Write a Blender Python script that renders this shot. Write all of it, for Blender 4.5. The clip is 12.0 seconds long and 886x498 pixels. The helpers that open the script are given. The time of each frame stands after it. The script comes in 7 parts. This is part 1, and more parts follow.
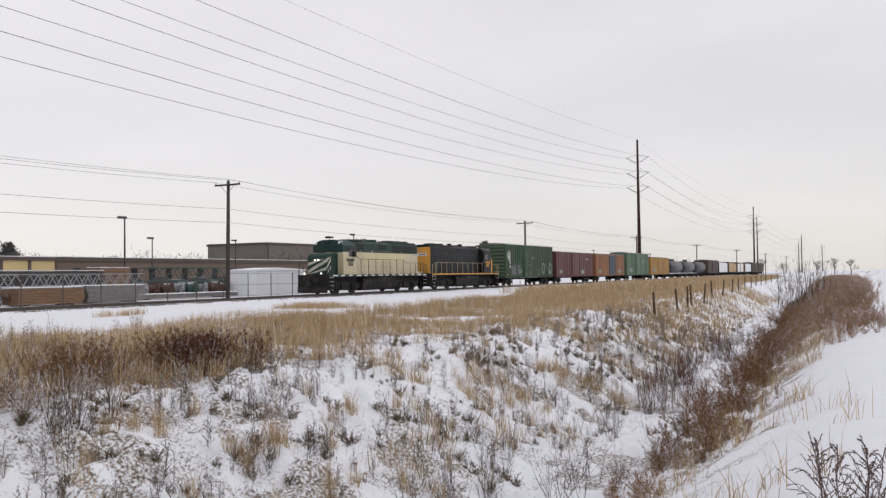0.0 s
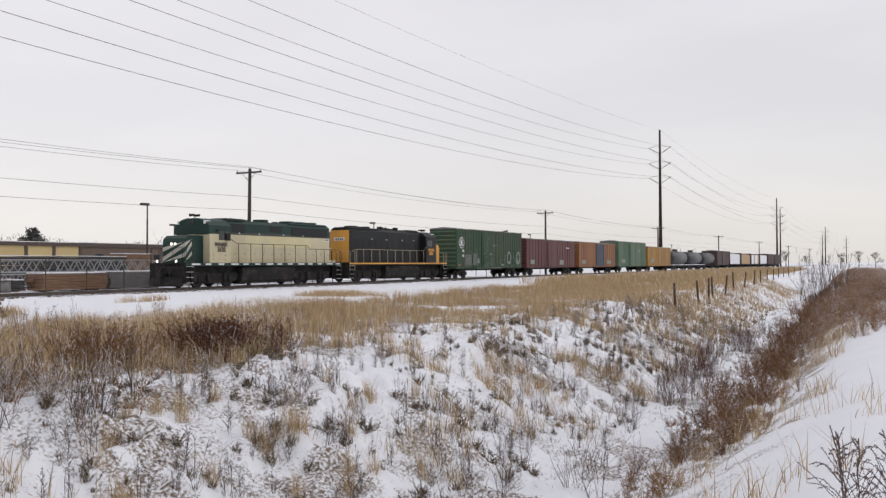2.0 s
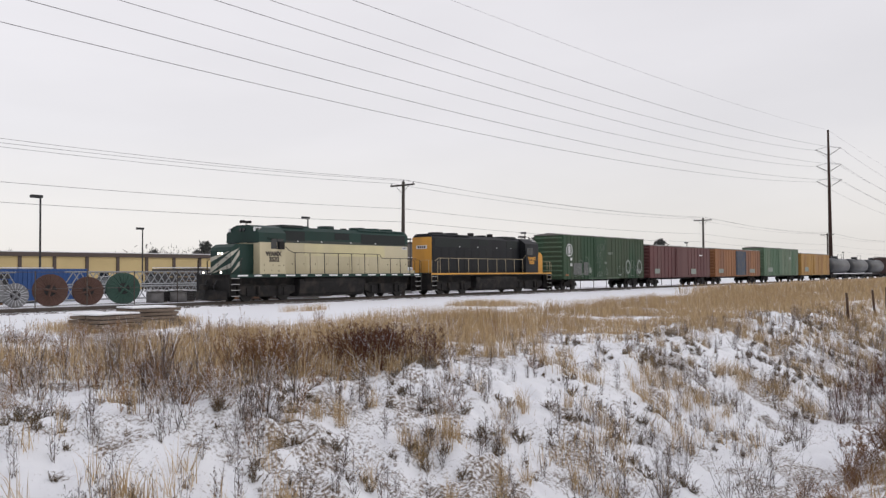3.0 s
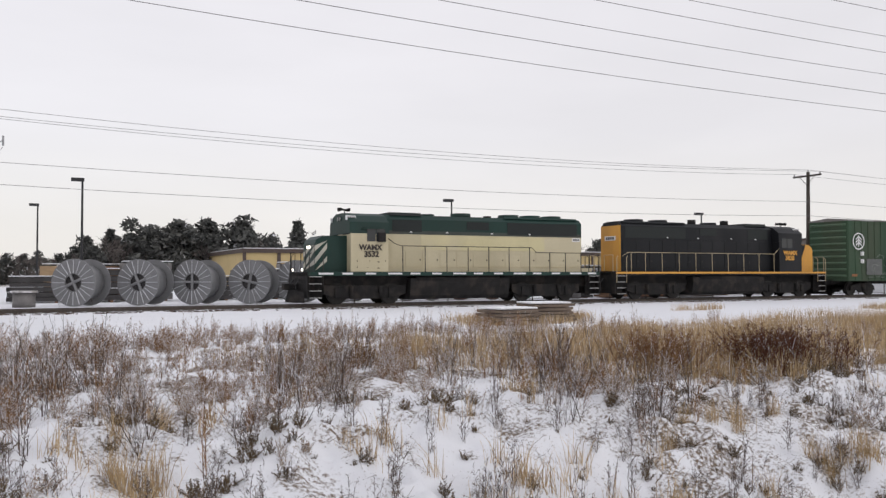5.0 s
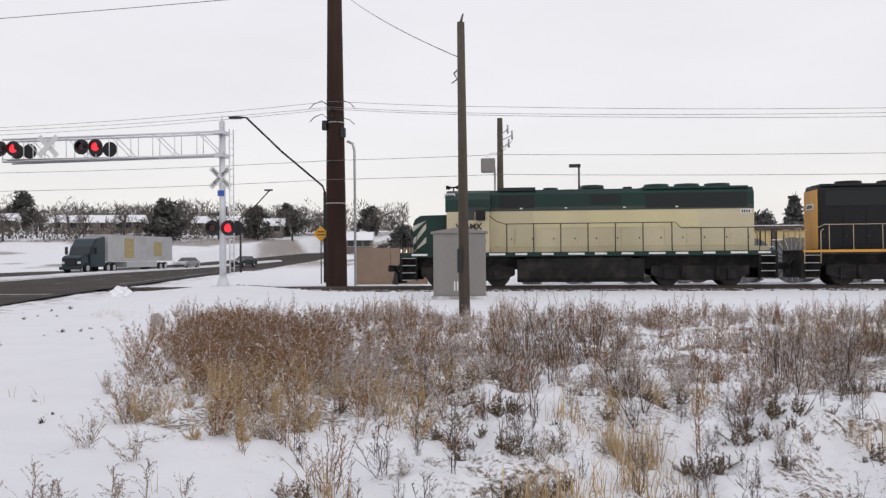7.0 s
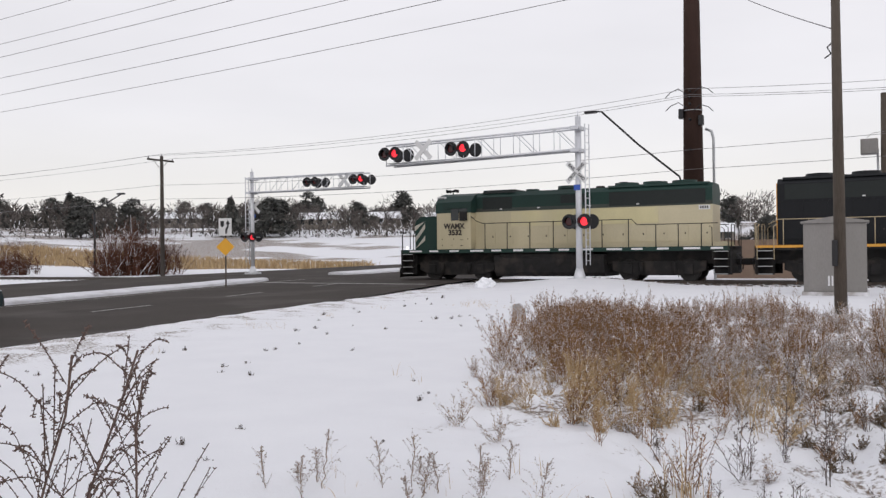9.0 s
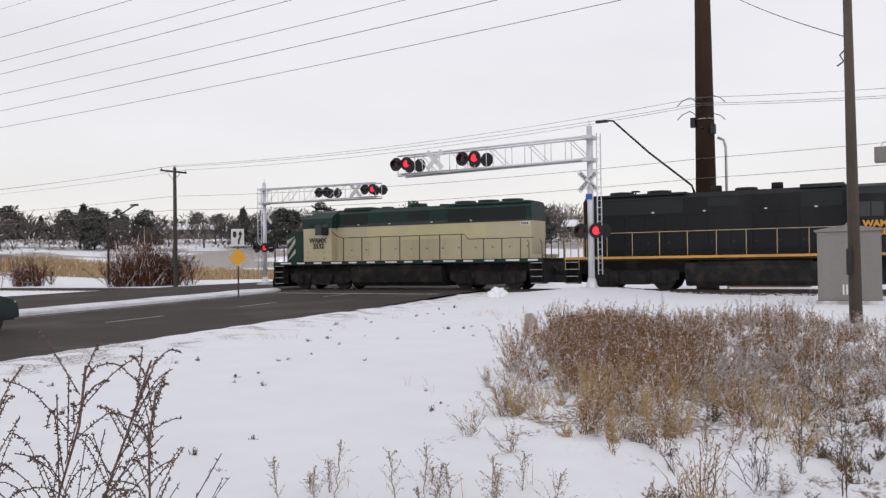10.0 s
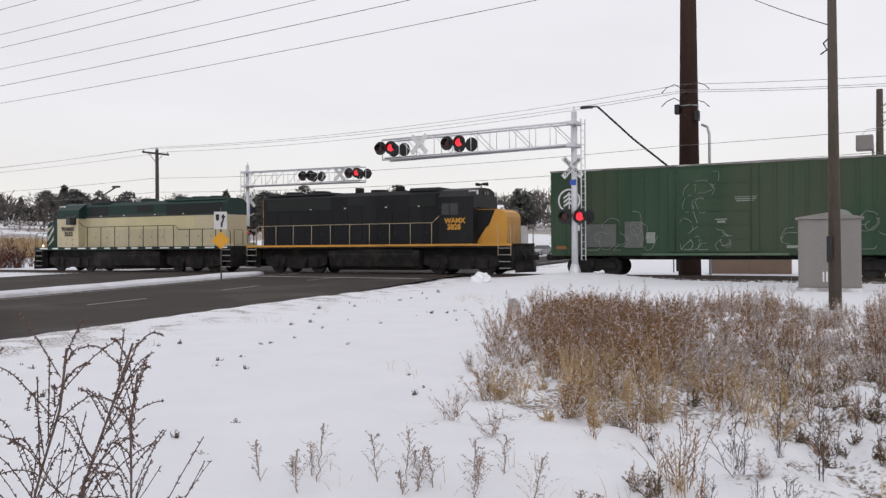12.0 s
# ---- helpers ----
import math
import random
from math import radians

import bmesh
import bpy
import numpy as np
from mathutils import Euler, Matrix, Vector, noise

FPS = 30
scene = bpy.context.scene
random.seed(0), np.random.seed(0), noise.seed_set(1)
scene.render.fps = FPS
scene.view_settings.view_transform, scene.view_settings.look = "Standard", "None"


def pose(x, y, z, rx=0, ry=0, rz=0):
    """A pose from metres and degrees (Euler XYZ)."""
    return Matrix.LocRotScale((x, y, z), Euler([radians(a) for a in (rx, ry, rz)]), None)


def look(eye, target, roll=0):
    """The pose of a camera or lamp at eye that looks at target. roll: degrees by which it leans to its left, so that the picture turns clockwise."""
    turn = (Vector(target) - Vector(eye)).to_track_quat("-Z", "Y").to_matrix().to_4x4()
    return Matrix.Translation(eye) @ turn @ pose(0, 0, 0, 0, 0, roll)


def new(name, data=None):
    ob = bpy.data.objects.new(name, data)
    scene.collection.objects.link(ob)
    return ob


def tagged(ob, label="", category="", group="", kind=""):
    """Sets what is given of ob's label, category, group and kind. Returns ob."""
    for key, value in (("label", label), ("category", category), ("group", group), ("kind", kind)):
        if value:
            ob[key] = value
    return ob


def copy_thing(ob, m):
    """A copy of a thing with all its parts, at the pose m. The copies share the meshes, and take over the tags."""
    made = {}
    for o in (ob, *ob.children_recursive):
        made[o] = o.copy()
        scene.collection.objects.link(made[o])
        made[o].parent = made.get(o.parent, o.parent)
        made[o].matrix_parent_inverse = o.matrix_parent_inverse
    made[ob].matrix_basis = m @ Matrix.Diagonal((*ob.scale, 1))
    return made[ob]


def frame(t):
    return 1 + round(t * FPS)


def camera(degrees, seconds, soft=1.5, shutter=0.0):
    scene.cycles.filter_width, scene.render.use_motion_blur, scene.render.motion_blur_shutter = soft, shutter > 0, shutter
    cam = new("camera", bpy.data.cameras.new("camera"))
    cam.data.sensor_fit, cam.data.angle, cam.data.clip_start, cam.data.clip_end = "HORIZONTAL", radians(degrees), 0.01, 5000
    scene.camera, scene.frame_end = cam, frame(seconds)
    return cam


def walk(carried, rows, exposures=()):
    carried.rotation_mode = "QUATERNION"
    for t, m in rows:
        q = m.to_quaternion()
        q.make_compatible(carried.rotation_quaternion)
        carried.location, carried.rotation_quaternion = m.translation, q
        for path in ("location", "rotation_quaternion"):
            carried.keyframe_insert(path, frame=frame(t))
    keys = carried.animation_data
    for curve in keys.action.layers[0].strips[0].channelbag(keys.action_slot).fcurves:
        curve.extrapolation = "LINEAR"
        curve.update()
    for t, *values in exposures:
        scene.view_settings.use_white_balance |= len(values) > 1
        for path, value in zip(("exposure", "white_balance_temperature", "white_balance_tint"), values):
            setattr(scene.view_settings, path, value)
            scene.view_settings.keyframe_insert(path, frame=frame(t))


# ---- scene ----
# ---- camera ----
TRACK = 62.8          # heading of the square-on view of the track
EYE = (0.0, 0.0, 1.57)
PATH = [(0.0, 0.00, 1.74, 0.75),
        (0.5, 0.19, 1.40, 0.25),
        (1.0, 0.42, 1.15, 0.27),
        (1.5, 0.67, 1.02, 0.29),
        (2.0, 1.33, 1.02, 0.22),
        (2.5, 4.48, 1.20, 0.29),
        (3.0, 11.48, 1.75, 0.47),
        (3.2, 14.24, 1.95, 1.05),
        (4.8, 34.35, 1.68, 0.35),
        (5.0, 37.38, 1.72, 0.10),
        (5.5, 45.05, 1.71, 0.35),
        (6.0, 53.38, 1.51, 0.61),
        (6.5, 61.99, 0.23, 0.35),
        (7.0, 69.49, 0.47, 0.47),
        (7.5, 76.59, 0.72, 1.07),
        (7.7, 79.46, 0.59, 0.94),
        (9.3, 94.04, 0.43, 0.88),
        (9.5, 94.15, 0.65, 0.97),
        (10.0, 93.87, 0.89, 0.84),
        (10.5, 94.09, 0.65, 0.80),
        (11.0, 95.13, 0.28, 0.48),
        (11.5, 95.70, -0.09, 0.56),
        (12.0, 92.78, -0.16, 0.42)]
cam = camera(54.96, 12.0, soft=1.35)
walk(cam, [(t, pose(*EYE, 90 + p, r, y - TRACK)) for t, y, p, r in PATH])

# ---- world and sun: overcast winter sky ----
world = bpy.data.worlds.new("overcast")
scene.world = world
world.use_nodes = True
wn, wl = world.node_tree.nodes, world.node_tree.links
wn.clear()
w_out, w_bg = wn.new("ShaderNodeOutputWorld"), wn.new("ShaderNodeBackground")
sky = wn.new("ShaderNodeTexSky")
sky.sky_type, sky.sun_disc = "NISHITA", False
sky.sun_elevation, sky.sun_rotation = radians(28), radians(150)
sky_dim = wn.new("ShaderNodeVectorMath")
sky_dim.operation = "SCALE"
sky_dim.inputs["Scale"].default_value = 0.10
w_tc, w_sep = wn.new("ShaderNodeTexCoord"), wn.new("ShaderNodeSeparateXYZ")
ramp = wn.new("ShaderNodeValToRGB")
ramp.color_ramp.elements[0].position, ramp.color_ramp.elements[0].color = 0.0, (0.91, 0.875, 0.85, 1)
ramp.color_ramp.elements[1].position, ramp.color_ramp.elements[1].color = 1.0, (0.82, 0.815, 0.87, 1)
for pos, col in ((0.06, (0.92, 0.885, 0.87, 1)), (0.16, (0.905, 0.88, 0.905, 1)), (0.32, (0.905, 0.88, 0.915, 1))):
    ramp.color_ramp.elements.new(pos).color = col
clouds = wn.new("ShaderNodeTexNoise")
clouds.inputs["Scale"].default_value, clouds.inputs["Detail"].default_value = 2.2, 4.0
stretch = wn.new("ShaderNodeMapping")
stretch.inputs["Scale"].default_value = (1, 1, 4)
cl_range = wn.new("ShaderNodeMapRange")
cl_range.inputs["From Min"].default_value, cl_range.inputs["From Max"].default_value = 0.3, 0.7
cl_range.inputs["To Min"].default_value, cl_range.inputs["To Max"].default_value = 0.95, 1.05
cl_mul = wn.new("ShaderNodeVectorMath")
cl_mul.operation = "SCALE"
w_mix = wn.new("ShaderNodeMix")
w_mix.data_type = "RGBA"
w_mix.inputs[0].default_value = 0.90
wl.new(w_tc.outputs["Generated"], w_sep.inputs[0])
wl.new(w_sep.outputs["Z"], ramp.inputs[0])
wl.new(w_tc.outputs["Generated"], stretch.inputs[0])
wl.new(stretch.outputs[0], clouds.inputs["Vector"])
wl.new(clouds.outputs[0], cl_range.inputs["Value"])
wl.new(ramp.outputs[0], cl_mul.inputs[0])
east = wn.new("ShaderNodeMapRange")
east.interpolation_type = "SMOOTHSTEP"
east.inputs["From Min"].default_value, east.inputs["From Max"].default_value = 0.7, 1.0
east.inputs["To Min"].default_value, east.inputs["To Max"].default_value = 1.0, 0.89
east_mul = wn.new("ShaderNodeMath")
east_mul.operation = "MULTIPLY"
wl.new(w_sep.outputs["X"], east.inputs["Value"])
wl.new(cl_range.outputs[0], east_mul.inputs[0])
wl.new(east.outputs[0], east_mul.inputs[1])
wl.new(east_mul.outputs[0], cl_mul.inputs["Scale"])
wl.new(sky.outputs[0], sky_dim.inputs[0])
wl.new(sky_dim.outputs[0], w_mix.inputs[6])
wl.new(cl_mul.outputs[0], w_mix.inputs[7])
wl.new(w_mix.outputs[2], w_bg.inputs["Color"])
w_bg.inputs["Strength"].default_value = 1.0
wl.new(w_bg.outputs[0], w_out.inputs[0])

sun_data = bpy.data.lights.new("sun", "SUN")
sun_data.energy, sun_data.angle, sun_data.color = 0.4, radians(25), (1.0, 0.97, 0.93)
sun = new("sun", sun_data)
sun.matrix_world = look((60, -80, 60), (0, 0, 0))


# ---- materials ----
def mat(name, col, rough=0.7, metal=0.0, vary=0.12, scale=3.0, fine=40.0, bump=0.0, stain=None, amount=0.35, glow=0.0, streak=1.0, edge=0.5, spec=0.5):
    """A paint, wood, metal or stone: two scales of noise on the colour, patches of a stain, fine relief."""
    m = bpy.data.materials.new(name)
    m.use_nodes = True
    n, l = m.node_tree.nodes, m.node_tree.links
    b = n["Principled BSDF"]
    tc, mp = n.new("ShaderNodeTexCoord"), n.new("ShaderNodeMapping")
    mp.inputs["Scale"].default_value = (1, 1, 1.0 / streak)
    l.new(tc.outputs["Object"], mp.inputs[0])
    big, small = n.new("ShaderNodeTexNoise"), n.new("ShaderNodeTexNoise")
    for node, sc in ((big, scale), (small, fine)):
        node.inputs["Scale"].default_value, node.inputs["Detail"].default_value = sc, 3.0
        l.new(mp.outputs[0], node.inputs["Vector"])
    add = n.new("ShaderNodeMath")
    add.operation = "ADD"
    l.new(big.outputs[0], add.inputs[0])
    l.new(small.outputs[0], add.inputs[1])
    rng = n.new("ShaderNodeMapRange")
    rng.inputs["From Min"].default_value, rng.inputs["From Max"].default_value = 0.6, 1.4
    rng.inputs["To Min"].default_value, rng.inputs["To Max"].default_value = 1 - vary, 1 + vary
    l.new(add.outputs[0], rng.inputs["Value"])
    mul = n.new("ShaderNodeVectorMath")
    mul.operation = "SCALE"
    mul.inputs[0].default_value = col
    l.new(rng.outputs[0], mul.inputs["Scale"])
    out = mul.outputs[0]
    if stain:
        st = n.new("ShaderNodeTexNoise")
        st.inputs["Scale"].default_value, st.inputs["Detail"].default_value = scale * 0.6, 6.0
        l.new(mp.outputs[0], st.inputs["Vector"])
        sr = n.new("ShaderNodeMapRange")
        sr.inputs["From Min"].default_value, sr.inputs["From Max"].default_value = edge, edge + 0.15
        sr.inputs["To Max"].default_value = amount
        l.new(st.outputs[0], sr.inputs["Value"])
        mx = n.new("ShaderNodeMix")
        mx.data_type = "RGBA"
        mx.inputs[7].default_value = (*stain, 1)
        l.new(sr.outputs[0], mx.inputs[0])
        l.new(out, mx.inputs[6])
        out = mx.outputs[2]
    l.new(out, b.inputs["Base Color"])
    b.inputs["Roughness"].default_value, b.inputs["Metallic"].default_value = rough, metal
    b.inputs["Specular IOR Level"].default_value = spec
    if bump:
        bp = n.new("ShaderNodeBump")
        bp.inputs["Strength"].default_value, bp.inputs["Distance"].default_value = 0.6, bump
        l.new(add.outputs[0], bp.inputs["Height"])
        l.new(bp.outputs[0], b.inputs["Normal"])
    if glow:
        b.inputs["Emission Color"].default_value, b.inputs["Emission Strength"].default_value = (*col, 1), glow
    return m


def leafy(name, c1, c2, snow=0.0, rough=0.9):
    """Dry stalks and leaves: each island takes its own tone between two; some carry snow."""
    m = bpy.data.materials.new(name)
    m.use_nodes = True
    n, l = m.node_tree.nodes, m.node_tree.links
    b = n["Principled BSDF"]
    geo, r = n.new("ShaderNodeNewGeometry"), n.new("ShaderNodeValToRGB")
    r.color_ramp.elements[0].color, r.color_ramp.elements[1].color = (*c1, 1), (*c2, 1)
    if snow:
        r.color_ramp.elements[1].position = 1 - snow
        e = r.color_ramp.elements.new(min(0.999, 1 - snow + 0.01))
        e.color = (0.78, 0.78, 0.82, 1)
    l.new(geo.outputs["Random Per Island"], r.inputs[0])
    l.new(r.outputs[0], b.inputs["Base Color"])
    b.inputs["Roughness"].default_value = rough
    b.inputs["Specular IOR Level"].default_value = 0.1
    return m


SNOW = (0.86, 0.87, 0.90)
M = {}
M["snow"] = mat("snow", SNOW, 0.6, vary=0.05, scale=1.5, fine=18, bump=0.02)
M["asphalt"] = mat("wet_asphalt", (0.047, 0.039, 0.034), 0.85, vary=0.25, scale=0.5, fine=60, bump=0.004, stain=(0.12, 0.108, 0.10), amount=0.4, edge=0.52, spec=0.15)
M["line"] = mat("worn_road_paint", (0.42, 0.41, 0.39), 0.7, vary=0.3, scale=6, stain=(0.08, 0.075, 0.07), amount=0.8, edge=0.5)
M["dirty_snow"] = mat("ploughed_dirty_snow", (0.66, 0.66, 0.69), 0.7, vary=0.15, scale=1.5, fine=14, bump=0.02, stain=(0.30, 0.28, 0.265), amount=0.6, edge=0.54)
M["kerb"] = mat("snowy_concrete", (0.36, 0.34, 0.33), 0.8, vary=0.3, stain=(0.78, 0.78, 0.81), amount=0.9, edge=0.43)
M["steel"] = mat("rail_steel", (0.09, 0.075, 0.065), 0.5, 0.6, vary=0.3)
M["railhead"] = mat("polished_rail", (0.3, 0.29, 0.28), 0.35, 0.9, vary=0.2)
M["sleeper"] = mat("tarred_sleeper", (0.06, 0.05, 0.04), 0.9, vary=0.4, stain=SNOW, amount=0.9, edge=0.42)
M["pole"] = mat("weathered_pole_wood", (0.088, 0.071, 0.056), 0.9, vary=0.35, scale=4, fine=60, bump=0.01, streak=12)
M["pole_dark"] = mat("creosoted_pole_wood", (0.055, 0.045, 0.038), 0.9, vary=0.35, scale=4, fine=60, bump=0.01, streak=12)
M["corten"] = mat("rusted_steel_pole", (0.046, 0.026, 0.021), 0.8, 0.2, spec=0.2, vary=0.25, scale=2, streak=5, stain=(0.075, 0.042, 0.033), amount=0.4)
M["wire"] = mat("aluminium_wire", (0.22, 0.21, 0.22), 0.6, 0.4, vary=0.05)
M["ceramic"] = mat("grey_insulator", (0.35, 0.35, 0.36), 0.4)
M["galv"] = mat("galvanised_steel", (0.50, 0.51, 0.53), 0.45, 0.5, vary=0.12, scale=5, fine=30)
M["alu"] = mat("brushed_aluminium_cabinet", (0.25, 0.238, 0.228), 0.45, 0.5, vary=0.12, scale=1.2, fine=25, streak=3, stain=(0.21, 0.20, 0.185), amount=0.5)
M["silver"] = mat("silver_paint", (0.66, 0.67, 0.70), 0.45, 0.3, vary=0.10, scale=4)
M["black"] = mat("matt_black_paint", (0.018, 0.018, 0.02), 0.6, vary=0.2)
M["white"] = mat("white_reflective_sheet", (0.70, 0.70, 0.70), 0.5, vary=0.06)
M["yellow_sign"] = mat("amber_reflective_sheet", (0.80, 0.40, 0.03), 0.5, vary=0.06)
M["red_lamp"] = mat("lit_red_lens", (1.0, 0.03, 0.05), 0.3, vary=0.02, glow=1.0)
M["dark_lens"] = mat("unlit_red_lens", (0.05, 0.006, 0.008), 0.15, vary=0.1)
M["blue"] = mat("blue_plate", (0.03, 0.09, 0.40), 0.5)


# ---- mesh helpers ----
def part(name, bm, material, parent=None, label=""):
    me = bpy.data.meshes.new(name)
    bm.to_mesh(me)
    bm.free()
    me.materials.append(material)
    ob = new(name, me)
    if parent is not None:
        ob.parent = parent
    if label:
        ob["label"] = label
    return ob


def thing(name, m, label, category, group="", kind=""):
    ob = new(name)
    ob.empty_display_size = 0.2
    ob.matrix_world = m
    return tagged(ob, label, category, group, kind)


def slab(bm, x0, x1, y0, y1, z0, z1, bevel=0.0):
    """A block, with bevelled edges where asked."""
    vs = [bm.verts.new(c) for c in ((x0, y0, z0), (x1, y0, z0), (x1, y1, z0), (x0, y1, z0), (x0, y0, z1), (x1, y0, z1), (x1, y1, z1), (x0, y1, z1))]
    fs = [bm.faces.new([vs[i] for i in q]) for q in ((3, 2, 1, 0), (4, 5, 6, 7), (0, 1, 5, 4), (1, 2, 6, 5), (2, 3, 7, 6), (3, 0, 4, 7))]
    if bevel:
        es = list({e for f in fs for e in f.edges})
        bmesh.ops.bevel(bm, geom=es, offset=bevel, segments=2, profile=0.6, affect="EDGES")
    return bm


def rod(bm, a, b, r0, r1=None, sides=8, caps=True):
    """A round bar from a to b."""
    a, b = Vector(a), Vector(b)
    r1 = r0 if r1 is None else r1
    q = (b - a).to_track_quat("Z", "Y")
    rings = []
    for p, r in ((a, r0), (b, r1)):
        rings.append([bm.verts.new(p + q @ Vector((r * math.cos(k * 2 * math.pi / sides), r * math.sin(k * 2 * math.pi / sides), 0))) for k in range(sides)])
    for k in range(sides):
        f = bm.faces.new((rings[0][k], rings[0][(k + 1) % sides], rings[1][(k + 1) % sides], rings[1][k]))
        f.smooth = sides > 6
    if caps:
        bm.faces.new(rings[0][::-1])
        bm.faces.new(rings[1])
    return bm


def pipe(bm, pts, r, sides=6):
    """A continuous round bar through the points."""
    pts = [Vector(p) for p in pts]
    prev, first = None, None
    for k, p in enumerate(pts):
        d = (pts[min(k + 1, len(pts) - 1)] - pts[max(k - 1, 0)]).normalized()
        up = Vector((0, 0, 1)) if abs(d.z) < 0.95 else Vector((1, 0, 0))
        s = d.cross(up).normalized()
        u = s.cross(d)
        ring = [bm.verts.new(p + (s * math.cos(j * 2 * math.pi / sides) + u * math.sin(j * 2 * math.pi / sides)) * r) for j in range(sides)]
        if prev:
            off = min(range(sides), key=lambda o: (ring[o].co - prev[0].co - (p - pts[k - 1])).length)
            for j in range(sides):
                bm.faces.new((prev[j], prev[(j + 1) % sides], ring[(j + 1 + off) % sides], ring[(j + off) % sides])).smooth = True
            ring = [ring[(j + off) % sides] for j in range(sides)]
        else:
            bm.faces.new(ring[::-1])
        prev = ring
    bm.faces.new(prev)
    return bm


def prism(bm, outline, y0, y1):
    """An outline of (x, z) points carried from y0 to y1."""
    lo, hi = [bm.verts.new((x, y0, z)) for x, z in outline], [bm.verts.new((x, y1, z)) for x, z in outline]
    bm.faces.new(lo)
    bm.faces.new(hi[::-1])
    for k in range(len(outline)):
        bm.faces.new((lo[k - 1], hi[k - 1], hi[k], lo[k]))
    bmesh.ops.recalc_face_normals(bm, faces=bm.faces[:])
    return bm


def sweep(bm, outline, x0, x1):
    """An outline of (y, z) points carried from x0 to x1."""
    lo, hi = [bm.verts.new((x0, y, z)) for y, z in outline], [bm.verts.new((x1, y, z)) for y, z in outline]
    bm.faces.new(lo)
    bm.faces.new(hi[::-1])
    for k in range(len(outline)):
        bm.faces.new((lo[k - 1], hi[k - 1], hi[k], lo[k]))
    bmesh.ops.recalc_face_normals(bm, faces=bm.faces[:])
    return bm


def B():
    return bmesh.new()


def smooth(a, b, x):
    t = np.clip((np.asarray(x, float) - a) / (b - a), 0, 1)
    return t * t * (3 - 2 * t)


# ---- ground ----
rng_n = np.random.default_rng(7)
LATTICE = rng_n.random((256, 256))


def fuzz(x, y, s):
    """Smooth value noise at a scale of s metres, 0 to 1."""
    u, v = np.asarray(x, float) / s, np.asarray(y, float) / s
    i, j = np.floor(u).astype(int), np.floor(v).astype(int)
    fu, fv = u - i, v - j
    fu, fv = fu * fu * (3 - 2 * fu), fv * fv * (3 - 2 * fv)
    g = lambda a, b: LATTICE[a % 256, b % 256]
    return (g(i, j) * (1 - fu) + g(i + 1, j) * fu) * (1 - fv) + (g(i, j + 1) * (1 - fu) + g(i + 1, j + 1) * fu) * fv


def road_near(y):
    """x of the road's near edge; beyond the crossing it bends away to the east."""
    y = np.asarray(y, float)
    return -11.2 - 0.245 * y + 0.0032 * np.maximum(0, y - 75) ** 2


def road_z(y):
    return 0.15 * smooth(12, 36, y) + 0.0004 * np.clip(np.asarray(y, float) - 95, 0, 90) ** 2


def on_road(x, y, pad=0.0):
    o = road_near(y) - np.asarray(x, float)
    return smooth(-1.2 - pad, 0.0 - pad, o) * (1 - smooth(25.2 + pad, 26.4 + pad, o))


def ground_z(x, y):
    x, y = np.asarray(x, float), np.asarray(y, float)
    shift = np.maximum(0, x - 16) * 0.055 * (1 - smooth(150, 300, x))
    v = vn = y - shift
    start = smooth(-2.5, 6, x + 0.3 * (y - 5))
    ditch = smooth(0.0, 3.7, v) * (1 - 0.94 * smooth(4.7, 9.4, v))
    ditch = np.where(v > 9.4, 0.06 * (1 - smooth(9.4, 16, v)), ditch)
    z = -1.6 * ditch * start
    z = z + 0.35 * np.exp(-((x + 14.0) ** 2 + (y - 36.3) ** 2) / 10.0)
    # hill with houses beyond the crossing
    z = z + smooth(100, 235, np.hypot(x, y)) * 8.5 * (1 - smooth(-30, 15, x)) * smooth(20, 70, y)
    z = z + smooth(400, 1500, np.hypot(x, y)) * 1.2
    r = np.hypot(x, y)
    rough = (fuzz(x, y, 0.9) - 0.5) * 0.16 + (fuzz(x + 9, y, 0.33) - 0.5) * 0.11 + (fuzz(x, y + 5, 0.16) - 0.5) * 0.05
    wild = wildness(x, y)
    clod = smooth(-2.6, -0.6, x) * (1 - smooth(30, 60, x)) * smooth(4.6, 5.6, vn) * (1 - smooth(9.0, 11.5, vn))
    lumps = np.abs(fuzz(x + 4, y + 8, 0.55) - 0.5) + 0.6 * np.abs(fuzz(x, y, 0.27) - 0.5)
    z = z + clod * (0.30 * (0.35 - lumps) + (fuzz(x, y, 1.3) - 0.5) * 0.22)
    z = z + rough * (0.12 + 0.88 * wild) * (1 - smooth(36.6, 37.6, y) * (1 - smooth(42.4, 43.4, y))) * (1 - smooth(60, 120, r))
    z = z + (fuzz(x, y, 6) - 0.5) * 0.12 * (1 - smooth(30, 37, y) * (1 - smooth(43, 50, y)))
    o = road_near(y) - x
    z = z + (0.03 + 0.06 * fuzz(x, y, 0.45)) * (np.exp(-((o + 0.15) / 0.75) ** 2) + np.exp(-((o - 25.35) / 0.75) ** 2)) * smooth(-60, -30, y) * (1 - smooth(36.5, 38, y) * (1 - smooth(42, 43.5, y)))
    rd = on_road(x, y, -1.35) * (1 - smooth(168, 190, y))
    return z * (1 - rd) + (road_z(y) - 0.06) * rd


